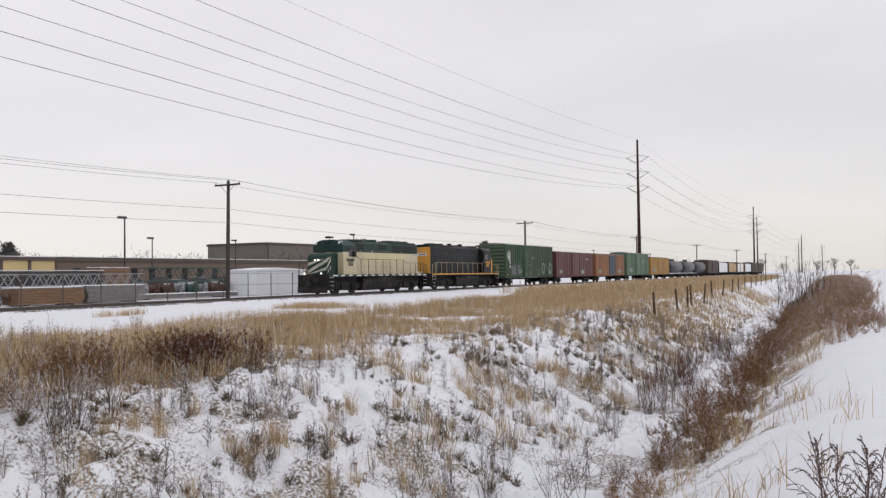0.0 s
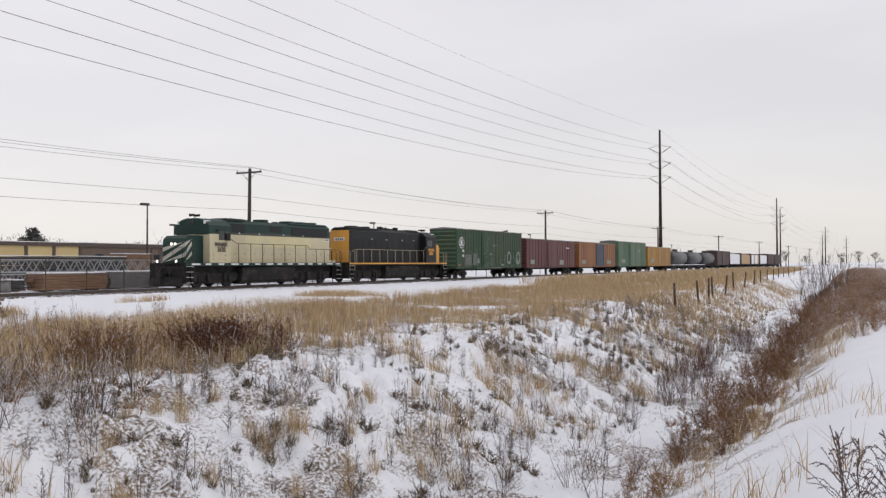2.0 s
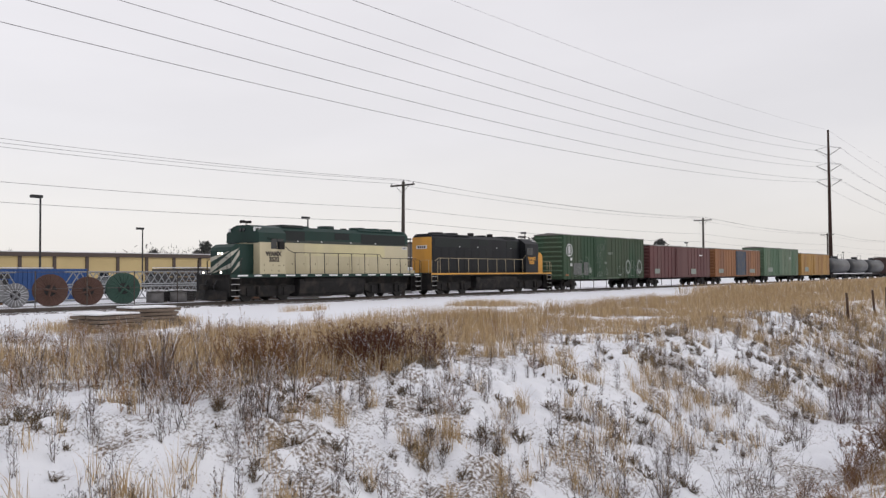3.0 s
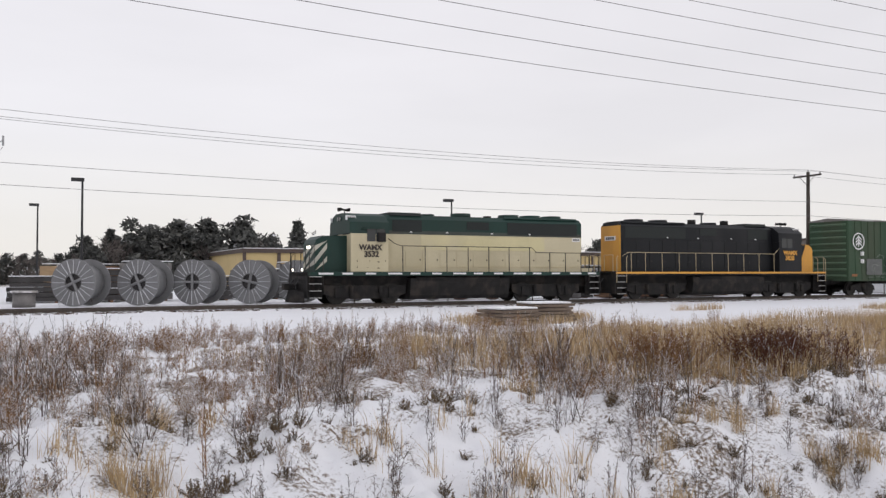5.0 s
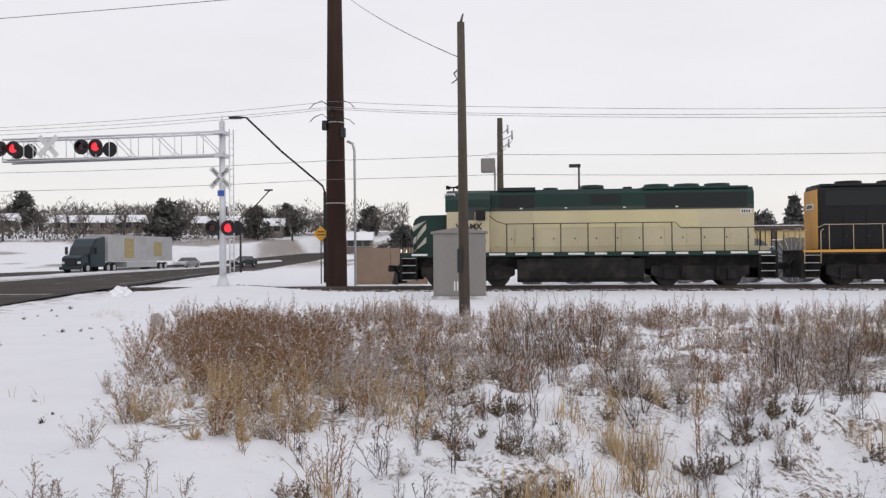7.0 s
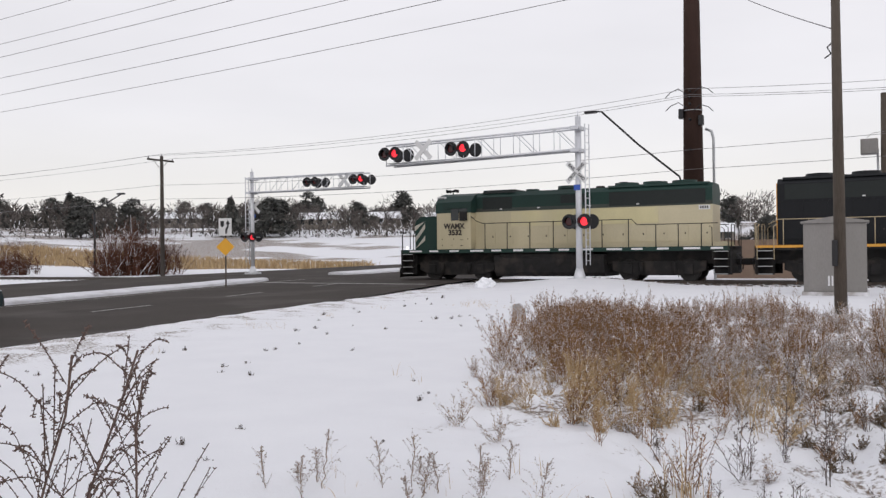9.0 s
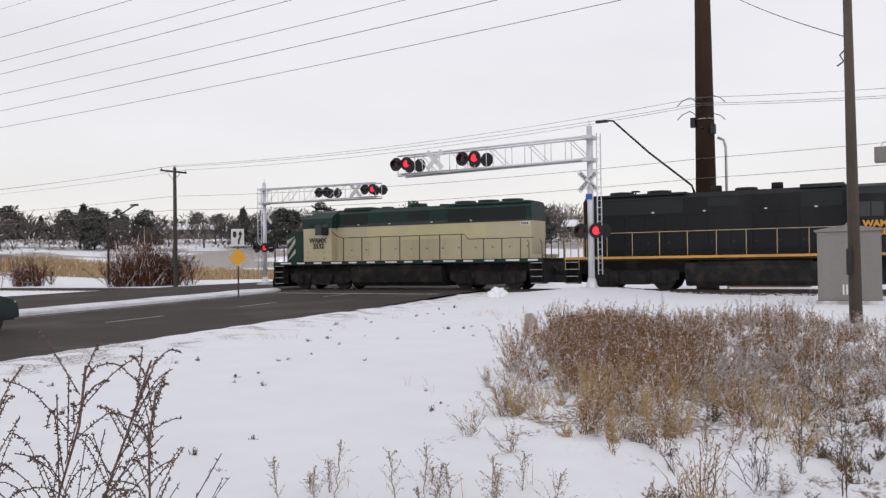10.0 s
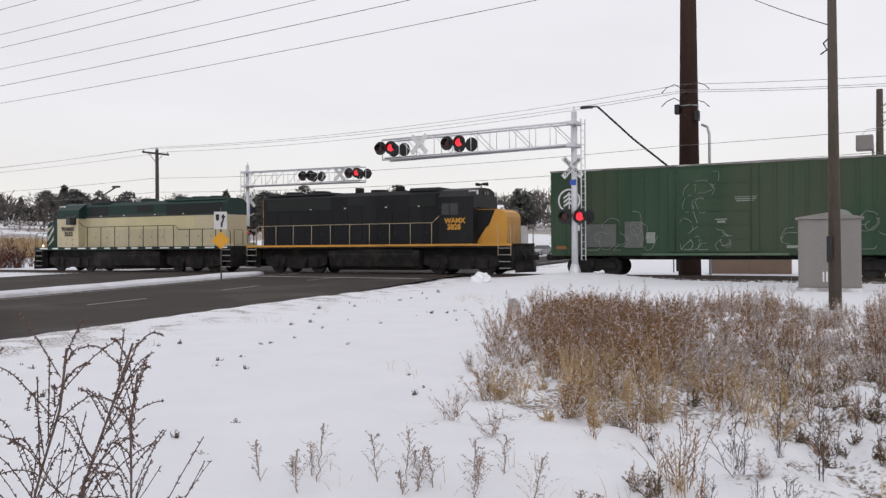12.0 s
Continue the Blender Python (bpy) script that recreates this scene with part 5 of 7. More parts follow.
# weeds
def weed_template(n_stem, height, spread, twigs, rs_, fleck=0.02, curl=0.0):
    A, C, W0, W1 = [], [], [], []
    for _ in range(n_stem):
        a, tilt = rs_.uniform(0, 6.28), abs(rs_.normal(0, spread))
        d = np.array([math.cos(a) * tilt, math.sin(a) * tilt, 1.0])
        d /= np.linalg.norm(d)
        p, h = np.array([rs_.normal(0, 0.04), rs_.normal(0, 0.04), 0.0]), height * rs_.uniform(0.55, 1.0)
        k = 4
        for i in range(k):
            q = p + d * h / k + rs_.normal(0, 0.012, 3) * height
            A.append(p), C.append(q), W0.append(0.0045 * (1 - 0.15 * i)), W1.append(0.0045 * (1 - 0.15 * (i + 1)))
            for _ in range(twigs if i else max(1, twigs // 2)):
                f = rs_.random()
                s = p + (q - p) * f
                b = rs_.uniform(0, 6.28)
                t = d * 0.75 + np.array([math.cos(b), math.sin(b), 0.15]) * 0.75
                L = height * rs_.uniform(0.06, 0.2) * (1.25 - i / k)
                e = s + t * L
                A.append(s), C.append(e), W0.append(0.0025), W1.append(0.0012)
                for _ in range(3):
                    c = s + (e - s) * rs_.uniform(0.3, 1.0)
                    v = rs_.normal(0, 1, 3)
                    v /= np.linalg.norm(v)
                    A.append(c), C.append(c + v * fleck * rs_.uniform(0.6, 1.6)), W0.append(fleck * 0.35), W1.append(fleck * 0.2)
            p = q
    return [np.array(z) for z in (A, C, W0, W1)]


def plant(name, templates, x, y, scale, material, label, category="weeds"):
    As, Cs, w0, w1 = [], [], [], []
    pick = vr.integers(0, len(templates), len(x))
    for j, (A, C, W0, W1) in enumerate(templates):
        k = np.where(pick == j)[0]
        if not len(k):
            continue
        an, sc = vr.uniform(0, 2 * np.pi, len(k)), scale[k]
        co, si = np.cos(an), np.sin(an)
        base = on_ground(x[k], y[k], 0.03)
        for src, dst in ((A, As), (C, Cs)):
            X = (co[:, None] * src[None, :, 0] - si[:, None] * src[None, :, 1]) * sc[:, None] + base[:, 0:1]
            Y = (si[:, None] * src[None, :, 0] + co[:, None] * src[None, :, 1]) * sc[:, None] + base[:, 1:2]
            Z = src[None, :, 2] * sc[:, None] + base[:, 2:3]
            dst.append(np.stack([X, Y, Z], -1).reshape(-1, 3))
        w0.append((W0[None] * sc[:, None] ** 0.5).ravel())
        w1.append((W1[None] * sc[:, None] ** 0.5).ravel())
    return stuff(name, seg_mesh(name, np.concatenate(As), np.concatenate(Cs), np.concatenate(w0), np.concatenate(w1), material), label, category)


tr_ = np.random.default_rng(5)
bushy = [weed_template(10, 0.60, 0.60, 6, tr_, 0.012) for _ in range(6)]
spiky = [weed_template(5, 0.8, 0.20, 4, tr_, 0.012) for _ in range(5)]
twiggy = [weed_template(9, 1.0, 0.42, 2, tr_, 0.008) for _ in range(4)]
low = [weed_template(11, 0.26, 0.9, 6, tr_, 0.011) for _ in range(4)]


def weed_patch(x, y):
    w = wildness(x, y)
    n = 0.6 * fuzz(x + 20, y, 1.7) + 0.4 * fuzz(x, y, 0.7)
    near = smooth(5.2, 7.6, y - 0.45 * np.clip(x, -4, 4) + (fuzz(x, y, 1.4) - 0.5) * 4)
    opening = 1 - 0.72 * smooth(-2.6, -1.4, x) * (1 - smooth(8.6, 10.6, y + (fuzz(x, y, 1.2) - 0.5) * 2))
    return w * near * opening * (0.12 + 0.7 * smooth(0.42, 0.62, n)) * (1 - 0.75 * smooth(8, 16, x))


x, y = scatter(2700, -11, 20, 5.2, 23, weed_patch)
plant("brown_weeds", bushy + spiky, x, y, vr.uniform(0.45, 1.05, len(x)), M["brown_weed"], "thicket of rusty brown dried weeds in the snow")
x, y = scatter(5600, -11, 20, 5.2, 23, weed_patch)
plant("frosted_weeds", bushy + low, x, y, vr.uniform(0.4, 0.85, len(x)), M["frosted_weed"], "snow-flecked dry weeds in the patch")
# the dense thicket by the open snow
x, y = scatter(900, -9.5, -2.5, 8.5, 19, lambda x, y: np.exp(-((x + 0.0 + 0.37 * y) / 1.6) ** 2 - ((y - 14.5) / 4.5) ** 2) * 0.8 * wildness(x, y))
plant("thicket_weeds", bushy, x, y, vr.uniform(0.7, 1.3, len(x)), M["brown_weed"], "dense mound of tan-brown dried weeds")
x, y = scatter(420, -6.5, 0.5, 6.4, 11, lambda x, y: np.exp(-((x + 2.7) / 1.1) ** 2 - ((y - 8.9) / 1.4) ** 2) * 0.8 * wildness(x, y) ** 2)
plant("thicket_weeds", low + bushy, x, y, vr.uniform(0.6, 1.0, len(x)), M["tan_grass"], "low tan mound of dried weeds")
# bare twiggy shrubs in the foreground
x, y = scatter(260, -0.5, 8, 8.3, 14, lambda x, y: np.full(len(x), 0.6) * smooth(0.35, 0.55, fuzz(x, y, 1.6)))
plant("bare_twigs", twiggy, x, y, vr.uniform(0.7, 1.25, len(x)), M["grey_twig"], "bare brown twiggy shrubs", "shrubs")
# slope of the ditch: short tufts, dead mats and stalks
slope = lambda x, y: smooth(4.6, 5.6, vv(x, y)) * (1 - smooth(9.5, 11, vv(x, y))) * smooth(-2.6, -0.8, x)
x, y = scatter(4600, -3, 60, 4, 11.5, lambda x, y: slope(x, y) * smooth(0.42, 0.62, 0.5 * fuzz(x, y, 0.9) + 0.5 * fuzz(x + 7, y, 0.35)) * (1 - 0.6 * smooth(20, 60, x)))
plant("dead_mats", low, x, y, vr.uniform(0.25, 0.95, len(x)), M["dull_tuft"], "low dead plants showing through the snow on the bank")
x, y = scatter(2700, -2, 50, 4.6, 10.5, lambda x, y: slope(x, y) * smooth(0.5, 0.66, fuzz(x + 33, y, 1.2)))
x, y = tufts(x, y, 26, 0.07)
P = on_ground(x, y)
stuff("slope_grass", blade_mesh("slope_grass", P, vr.uniform(0.10, 0.46, len(P)), vr.uniform(0.004, 0.010, len(P)), np.abs(vr.normal(0.2, 0.22, len(P))), M["tan_grass"]), "tufts of tan grass on the snowy bank")
x, y = scatter(1700, -2, 40, 4.2, 10, lambda x, y: slope(x, y) * 0.5)
plant("thin_stalks", spiky, x, y, vr.uniform(0.3, 0.85, len(x)), M["grey_twig"], "thin dark stalks standing in the snow")
# dense bunches of fine dry grass on the bank
x, y = scatter(800, 0.5, 46, 5.0, 11.5, lambda x, y: smooth(4.8, 5.8, vv(x, y)) * (1 - smooth(10.2, 11.5, vv(x, y))) * smooth(0.46, 0.68, fuzz(x + 51, y, 1.6)) * (1 - 0.35 * smooth(5, 9, x)))
x, y = tufts(x, y, 75, 0.055)
P = on_ground(x, y)
stuff("bunch_grass", blade_mesh("bunch_grass", P, vr.uniform(0.12, 0.46, len(P)), vr.uniform(0.003, 0.006, len(P)), np.abs(vr.normal(0.22, 0.2, len(P))), M["tan_grass"]), "dense bunches of fine tan grass on the snowy bank")
# fallen stems and leaf litter lying over snow and clods
x, y = scatter(110000, 0.3, 40, 4.4, 13, lambda x, y: np.maximum(slope(x, y), wildness(x, y) * 0.6) * smooth(0.40, 0.62, 0.5 * fuzz(x + 5, y, 0.5) + 0.3 * fuzz(x, y + 3, 0.22) + 0.2 * fuzz(x, y, 1.9)) * (1 - 0.6 * smooth(14, 40, x)))
P = on_ground(x, y, 0.0)
D = vr.normal(0, 1, (len(x), 3)) * vr.uniform(0.02, 0.075, len(x))[:, None]
D[:, 2] = np.abs(D[:, 2]) * 0.7 + 0.008
stuff("leaf_litter", seg_mesh("leaf_litter", P, P + D, vr.uniform(0.001, 0.0032, len(x)), vr.uniform(0.0006, 0.0015, len(x)), M["dull_tuft"]), "fallen stems and leaf litter over the snowy bank", "litter")
# ditch bottom: bare grey shrubs
x, y = scatter(300, 7, 42, 3, 8, lambda x, y: np.exp(-((vv(x, y) - 4.4) / 0.9) ** 2) * 0.8)
plant("ditch_shrubs", twiggy, x, y, vr.uniform(0.6, 1.2, len(x)), M["grey_twig"], "bare grey shrubs along the ditch bottom", "shrubs")
# far bank: rust bushes
x, y = scatter(2600, 6, 95, 0.3, 8, lambda x, y: np.exp(-((vv(x, y) - 2.7) / 0.85) ** 2) * (0.35 + 0.65 * smooth(0.36, 0.6, fuzz(x, y, 2.1))))
plant("rust_bushes", bushy, x, y, vr.uniform(0.5, 1.2, len(x)) * (0.65 + 0.35 * smooth(10, 20, x)), M["rust_bush"], "rust-brown bushes along the ditch", "bushes")
x, y = scatter(2600, 4, 60, 0.2, 6, lambda x, y: np.exp(-((vv(x, y) - 1.7) / 1.0) ** 2) * smooth(0.4, 0.6, fuzz(x, y, 1.3)))
x, y = tufts(x, y, 18, 0.09)
P = on_ground(x, y)
stuff("bank_grass", blade_mesh("bank_grass", P, vr.uniform(0.15, 0.5, len(P)), vr.uniform(0.005, 0.010, len(P)), np.abs(vr.normal(0.25, 0.25, len(P))), M["tan_grass"]), "tan grass on the near bank of the ditch")
x, y = scatter(3400, 70, 190, -8, 14, lambda x, y: smooth(-1.6 - 0.03 * x, -0.4, vv(x, y)) * (1 - smooth(2.0, 3.2, vv(x, y))) * (0.35 + 0.65 * smooth(0.4, 0.6, fuzz(x, y, 2.6))) * smooth(16, 24, x))
plant("brush", bushy, x, y, vr.uniform(0.8, 1.6, len(x)), M["brown_weed"], "brown brush along the far edge of the ditch", "bushes")
x, y = scatter(3600, 20, 72, -2.5, 7, lambda x, y: smooth(-0.6 - 0.03 * x, 0.4, vv(x, y)) * (1 - smooth(2.4, 3.6, vv(x, y))) * (0.3 + 0.7 * smooth(0.38, 0.55, fuzz(x, y, 2.0))) * smooth(20, 27, x))
plant("brush", bushy, x, y, vr.uniform(0.5, 1.2, len(x)), M["brown_weed"], "brown brush along the edge of the ditch", "bushes")
x, y = scatter(260, 8.5, 19, 1.4, 4.6, lambda x, y: np.exp(-((vv(x, y) - 2.9 - 0.02 * (x - 12)) / 0.75) ** 2) * 0.75)
plant("ditch_brush", bushy + low, x, y, vr.uniform(0.45, 0.95, len(x)), M["brown_weed"], "tangled tan and rust brush in the ditch", "bushes")
# sprigs on the open snow
x, y = scatter(150, -16, 0, 4.5, 26, lambda x, y: (1 - wildness(x, y)) * clear(x, y) * 0.9)
plant("snow_sprigs", low, x, y, vr.uniform(0.2, 0.5, len(x)), M["grey_twig"], "small dark sprigs poking through the open snow")
x, y = scatter(500, -14, 0, 4.2, 24, lambda x, y: (1 - wildness(x, y)) * clear(x, y) * smooth(0.55, 0.7, fuzz(x, y, 1.5)))
x, y = tufts(x, y, 7, 0.1)
P = on_ground(x, y)
stuff("snow_grass", blade_mesh("snow_grass", P, vr.uniform(0.06, 0.22, len(P)), vr.uniform(0.003, 0.006, len(P)), np.abs(vr.normal(0.3, 0.3, len(P))), M["tan_grass"]), "sparse grass tips in the open snow")
# field beyond the road
x, y = scatter(9000, -130, -40, 60, 92, lambda x, y: (road_near(y) - x > 28) * smooth(66, 70, y) * (1 - smooth(84, 90, y)) * 0.9)
x, y = tufts(x, y, 5, 0.4)
P = on_ground(x, y)
stuff("field_grass", blade_mesh("field_grass", P, vr.uniform(0.3, 0.9, len(P)), vr.uniform(0.05, 0.12, len(P)), np.abs(vr.normal(0.15, 0.15, len(P))), M["tan_grass"]), "tan grass field beyond the road")


# distant brush under the far trees
n = 44000
ang, rad = np.radians(vr.uniform(-74, 20, n)), vr.uniform(0, 1, n)
rad = np.where(np.degrees(ang) < -10, 172 + 70 * rad, 126 + 34 * rad)
x, y = rad * np.sin(ang), rad * np.cos(ang)
k = (fuzz(x, y, 9) > 0.33) & ((road_near(y) - x < -4) | (road_near(y) - x > 29))
x, y = x[k], y[k]
P = on_ground(x, y, 0.1)
P[:, 2] += vr.random(len(x)) ** 1.3 * 4.6 * (0.3 + fuzz(x, y, 14)) * (1 + 0.55 * smooth(2, 6, np.degrees(np.arctan2(x, y))) - 0.5 * smooth(-14, -9, np.degrees(np.arctan2(x, y))) * (1 - smooth(2, 6, np.degrees(np.arctan2(x, y)))))
D = vr.normal(0, 0.35, (len(x), 3))
D[:, 2] = np.abs(D[:, 2]) + 0.2
stuff("far_brush", seg_mesh("far_brush", P, P + D, np.full(len(x), 0.11), np.full(len(x), 0.05), leafy("far_grey_brush", (0.055, 0.052, 0.047), (0.17, 0.15, 0.135), 0.06)), "grey-brown brush below the distant trees", "brush")
n = 14000
ang, rad = np.radians(vr.uniform(18, 67, n)), vr.uniform(195, 250, n)
x, y = rad * np.sin(ang), rad * np.cos(ang)
k = fuzz(x, y, 7) > 0.36
x, y = x[k], y[k]
P = on_ground(x, y, 0.1)
P[:, 2] += 2 + vr.random(len(x)) ** 1.3 * 6.5 * (0.15 + fuzz(x, y, 10))
D = vr.normal(0, 0.4, (len(x), 3))
D[:, 2] = np.abs(D[:, 2]) + 0.3
stuff("far_brush", seg_mesh("far_brush", P, P + D, np.full(len(x), 0.08), np.full(len(x), 0.03), leafy("far_grey_treetops", (0.06, 0.056, 0.052), (0.19, 0.17, 0.155), 0.0)), "grey-brown treetops beyond the low buildings", "brush")
# dark wood across the fields
n = 15000
ang, rad = np.radians(vr.uniform(-66.5, -44.3, n)), vr.uniform(228, 245, n)
x, y = rad * np.sin(ang), rad * np.cos(ang)
P = on_ground(x, y, 0.1)
P[:, 2] = 5.2 + vr.random(n) * 8.1 * (0.55 + 0.55 * fuzz(x, y, 8))
D = vr.normal(0, 0.5, (n, 3))
D[:, 2] = np.abs(D[:, 2]) + 0.3
stuff("far_wood", seg_mesh("far_wood", P, P + D, np.full(n, 0.24), np.full(n, 0.10), leafy("far_dark_wood", (0.022, 0.027, 0.024), (0.075, 0.078, 0.07), 0.0)), "dark band of woodland across the snowy fields", "trees")
# bare grey-brown woodland along the hill
n = 26000
ang, rad = np.radians(vr.uniform(-46, -9, n)), vr.uniform(226, 250, n)
x, y = rad * np.sin(ang), rad * np.cos(ang)
k = vr.random(n) < 0.25 + 0.75 * smooth(0.3, 0.55, fuzz(x, y, 9))
x, y = x[k], y[k]
P = on_ground(x, y, 0.1)
P[:, 2] += vr.random(len(x)) ** 1.15 * 8.6 * (0.45 + 0.6 * fuzz(x, y, 7))
D = vr.normal(0, 0.45, (len(x), 3))
D[:, 2] = np.abs(D[:, 2]) + 0.35
stuff("far_wood", seg_mesh("far_wood", P, P + D, np.full(len(x), 0.10), np.full(len(x), 0.04), leafy("far_bare_wood", (0.06, 0.055, 0.053), (0.17, 0.15, 0.14), 0.0)), "grey-brown bare woodland along the snowy hill", "trees")
# tan grass on the far shelf between the fence and the ditch
x, y = scatter(3000, 28, 95, 3, 16, lambda x, y: smooth(4.8, 6.0, vv(x, y)) * (1 - smooth(9.5, 11, vv(x, y))) * (0.3 + 0.7 * smooth(0.36, 0.55, fuzz(x, y, 2.2))))
x, y = tufts(x, y, 9, 0.3)
P = on_ground(x, y)
stuff("shelf_grass", blade_mesh("shelf_grass", P, vr.uniform(0.2, 0.6, len(P)), vr.uniform(0.014, 0.03, len(P)), np.abs(vr.normal(0.2, 0.2, len(P))), M["tan_grass"]), "tan grass between the fence and the ditch")
# stones of the ballast showing through the snow
x, y = scatter(9000, -14, 75, 36.9, 38.7, lambda x, y: smooth(0.45, 0.65, 0.6 * fuzz(x, y, 0.9) + 0.4 * fuzz(x, y, 0.3)))
P = on_ground(x, y, 0.005)
D = np.stack([vr.normal(0, 0.06, len(x)), vr.normal(0, 0.04, len(x)), vr.uniform(0.01, 0.05, len(x))], -1)
stuff("ballast_stones", seg_mesh("ballast_stones", P, P + D, np.full(len(x), 0.035), np.full(len(x), 0.02), M["grey_twig"]), "dark ballast stones showing through the snow", "gravel")


# single shrubs
def shrub(x, y, size, templates, n, material, label, flat=1.0):
    parts = []
    for k in range(n):
        A, C, W0, W1 = templates[k % len(templates)]
        a = vr.uniform(0, 6.28)
        co, si = math.cos(a), math.sin(a)
        off = vr.normal(0, 0.28 * size, 2)
        R = np.array([[co, -si, 0], [si, co, 0], [0, 0, flat]])
        o = np.array([off[0], off[1], 0])
        parts.append((A @ R.T * size + o, C @ R.T * size + o, W0 * size ** (0.5 if size < 2 else 1.1), W1 * size ** (0.5 if size < 2 else 1.1)))
    me = seg_mesh("foliage", *[np.concatenate([q[i] for q in parts]) for i in range(4)], material)
    p = thing("shrub", pose(x, y, float(ground_z(x, y)) - 0.03), label, "shrub", "roadside shrubs")
    ob = new("foliage", me)
    ob.parent = p
    return p


shrub(10.6, 10.1, 1.5, bushy, 24, M["dark_bush"], "dense dark maroon shrub on the bank")
shrub(11.4, 10.5, 1.35, bushy, 16, M["dark_bush"], "dense dark maroon shrub on the bank")
shrub(8.9, 10.6, 1.3, bushy, 14, M["rust_bush"], "reddish-brown shrub beside the maroon one")
shrub(7.3, 11.5, 0.9, bushy, 8, M["brown_weed"], "reddish-brown shrub beside the maroon one")
for x, y, s in ((14.5, 2.3, 1.3), (17.5, 2.4, 1.5), (20.5, 2.2, 1.6), (24.0, 2.6, 1.6), (29.0, 2.7, 1.7), (35.0, 3.2, 1.7), (42.0, 3.5, 1.8), (52.0, 4.2, 2.0)):
    shrub(x, y + 0.3, s * 0.85, bushy, 12, M["rust_bush"], "rust-red tumbling bush on the ditch bank", 0.8)
for x, y, s in ((31.0, 0.9, 1.2), (36.0, 0.7, 1.4), (42.0, 0.6, 1.5), (49.0, 0.8, 1.6), (57.0, 0.5, 1.7), (57.0, 2.2, 1.8), (67.0, 0.9, 1.9), (68.0, 3.0, 2.0), (80.0, 1.2, 2.2)):
    shrub(x, y + 0.5, s * 0.7, bushy, 12, M["rust_bush" if s < 1.65 else "brown_weed"], "rust-brown bush beside the snowy path", 0.8)
for x, y, s in ((20.0, 4.6, 1.2), (24.0, 5.0, 1.3), (32.0, 5.4, 1.3)):
    shrub(x, y, s, twiggy, 9, M["dark_bush"], "dark bare shrub in the ditch")
shrub(62.0, 4.6, 3.4, twiggy, 10, M["grey_twig"], "large bare grey shrub far along the ditch")
for x, y, s in ((-68.8, 44.7, 3.4), (-55.4, 46.6, 4.8), (-54.4, 47.6, 4.2), (-56.4, 45.6, 4.2)):
    shrub(x, y, s, twiggy + bushy, 22, M["dark_bush"], "tall dark bare bush beside the road")


# big dry weeds close to the camera
def tall_weed(x, y, h, rs_, lean, label, stems=1):
    """A dry flower stalk with curved side sprays, each carrying rows of small seed heads."""
    p = thing("dry_weed", pose(x, y, float(ground_z(x, y)) - 0.02), label, "weed", "foreground weeds")
    for _ in range(stems):
        a = rs_.uniform(0, 6.28)
        d = Vector((lean[0] + 0.12 * math.cos(a), lean[1] + 0.12 * math.sin(a), 1)).normalized()
        bm = B()
        pts = [Vector((0, 0, 0)) + d * h * k / 8 + Vector((rs_.normal(0, 0.006), rs_.normal(0, 0.006), 0)) for k in range(9)]
        pipe(bm, pts, 0.0035, 5)
        part("stem", bm, M["stalk" if h > 0.5 else "pale_stalk"], p)
        n = int(h * 27) if h > 0.5 else 18
        for k in range(n):
            f = (0.28 if h > 0.5 else 0.08) + (0.72 if h > 0.5 else 0.9) * k / n
            o = d * h * f
            b = rs_.uniform(0, 6.28)
            L = h * (0.52 if h > 0.5 else 0.62) * (1.18 - f) * rs_.uniform(0.45, 1.35)
            out = Vector((math.cos(b), math.sin(b), rs_.uniform(0.8, 2.0))).normalized()
            droop = rs_.uniform(-0.1, 0.45)
            bm, prev, way = B(), o, [o]
            m = 9 if h > 0.5 else 5
            for i in range(1, m + 1):
                u = i / m
                q = o + out * L * u + Vector((0, 0, -L * droop * max(0, u - 0.5) ** 1.5 * 3))
                way.append(q)
                for _ in range(4):
                    c = prev.lerp(q, rs_.random())
                    s = Vector(rs_.normal(0, 1, 3)).normalized()
                    rod(bm, c, c + s * rs_.uniform(0.005, 0.010), 0.0020, 0.0015, 4, False)
                prev = q
            pipe(bm, way, 0.0015, 4)
            part("spray", bm, M["stalk" if h > 0.5 else "pale_stalk"], p)
    return p


fr = np.random.default_rng(21)
tall_weed(-2.32, 1.37, 1.36, fr, (0.26, 0.16), "dark dry weed with drooping seed sprays close by", 2)
tall_weed(-2.04, 1.62, 1.2, fr, (0.14, 0.10), "dark dry weed with drooping seed sprays close by")
tall_weed(-2.42, 1.30, 1.20, fr, (-0.05, 0.04), "dark dry weed with drooping seed sprays close by")
tall_weed(5.0, 0.25, 0.74, fr, (0.02, 0.02), "bushy dry weed beside the snowy path", 3)
tall_weed(5.3, 0.10, 0.66, fr, (0.02, -0.05), "bushy dry weed beside the snowy path", 3)
tall_weed(4.8, -0.02, 0.55, fr, (-0.02, 0.05), "bushy dry weed beside the snowy path")
tall_weed(-2.35, 1.12, 1.12, fr, (-0.02, 0.10), "dark dry weed with drooping seed sprays close by")
tall_weed(-2.0, 1.30, 0.98, fr, (0.02, 0.16), "dark dry weed with drooping seed sprays close by")
for k in range(13):
    tall_weed(fr.uniform(-4.3, -1.6), fr.uniform(4.1, 5.3), fr.uniform(0.12, 0.34), fr, (fr.uniform(-0.1, 0.1), 0.0), "short dry seed stalk standing in snow")
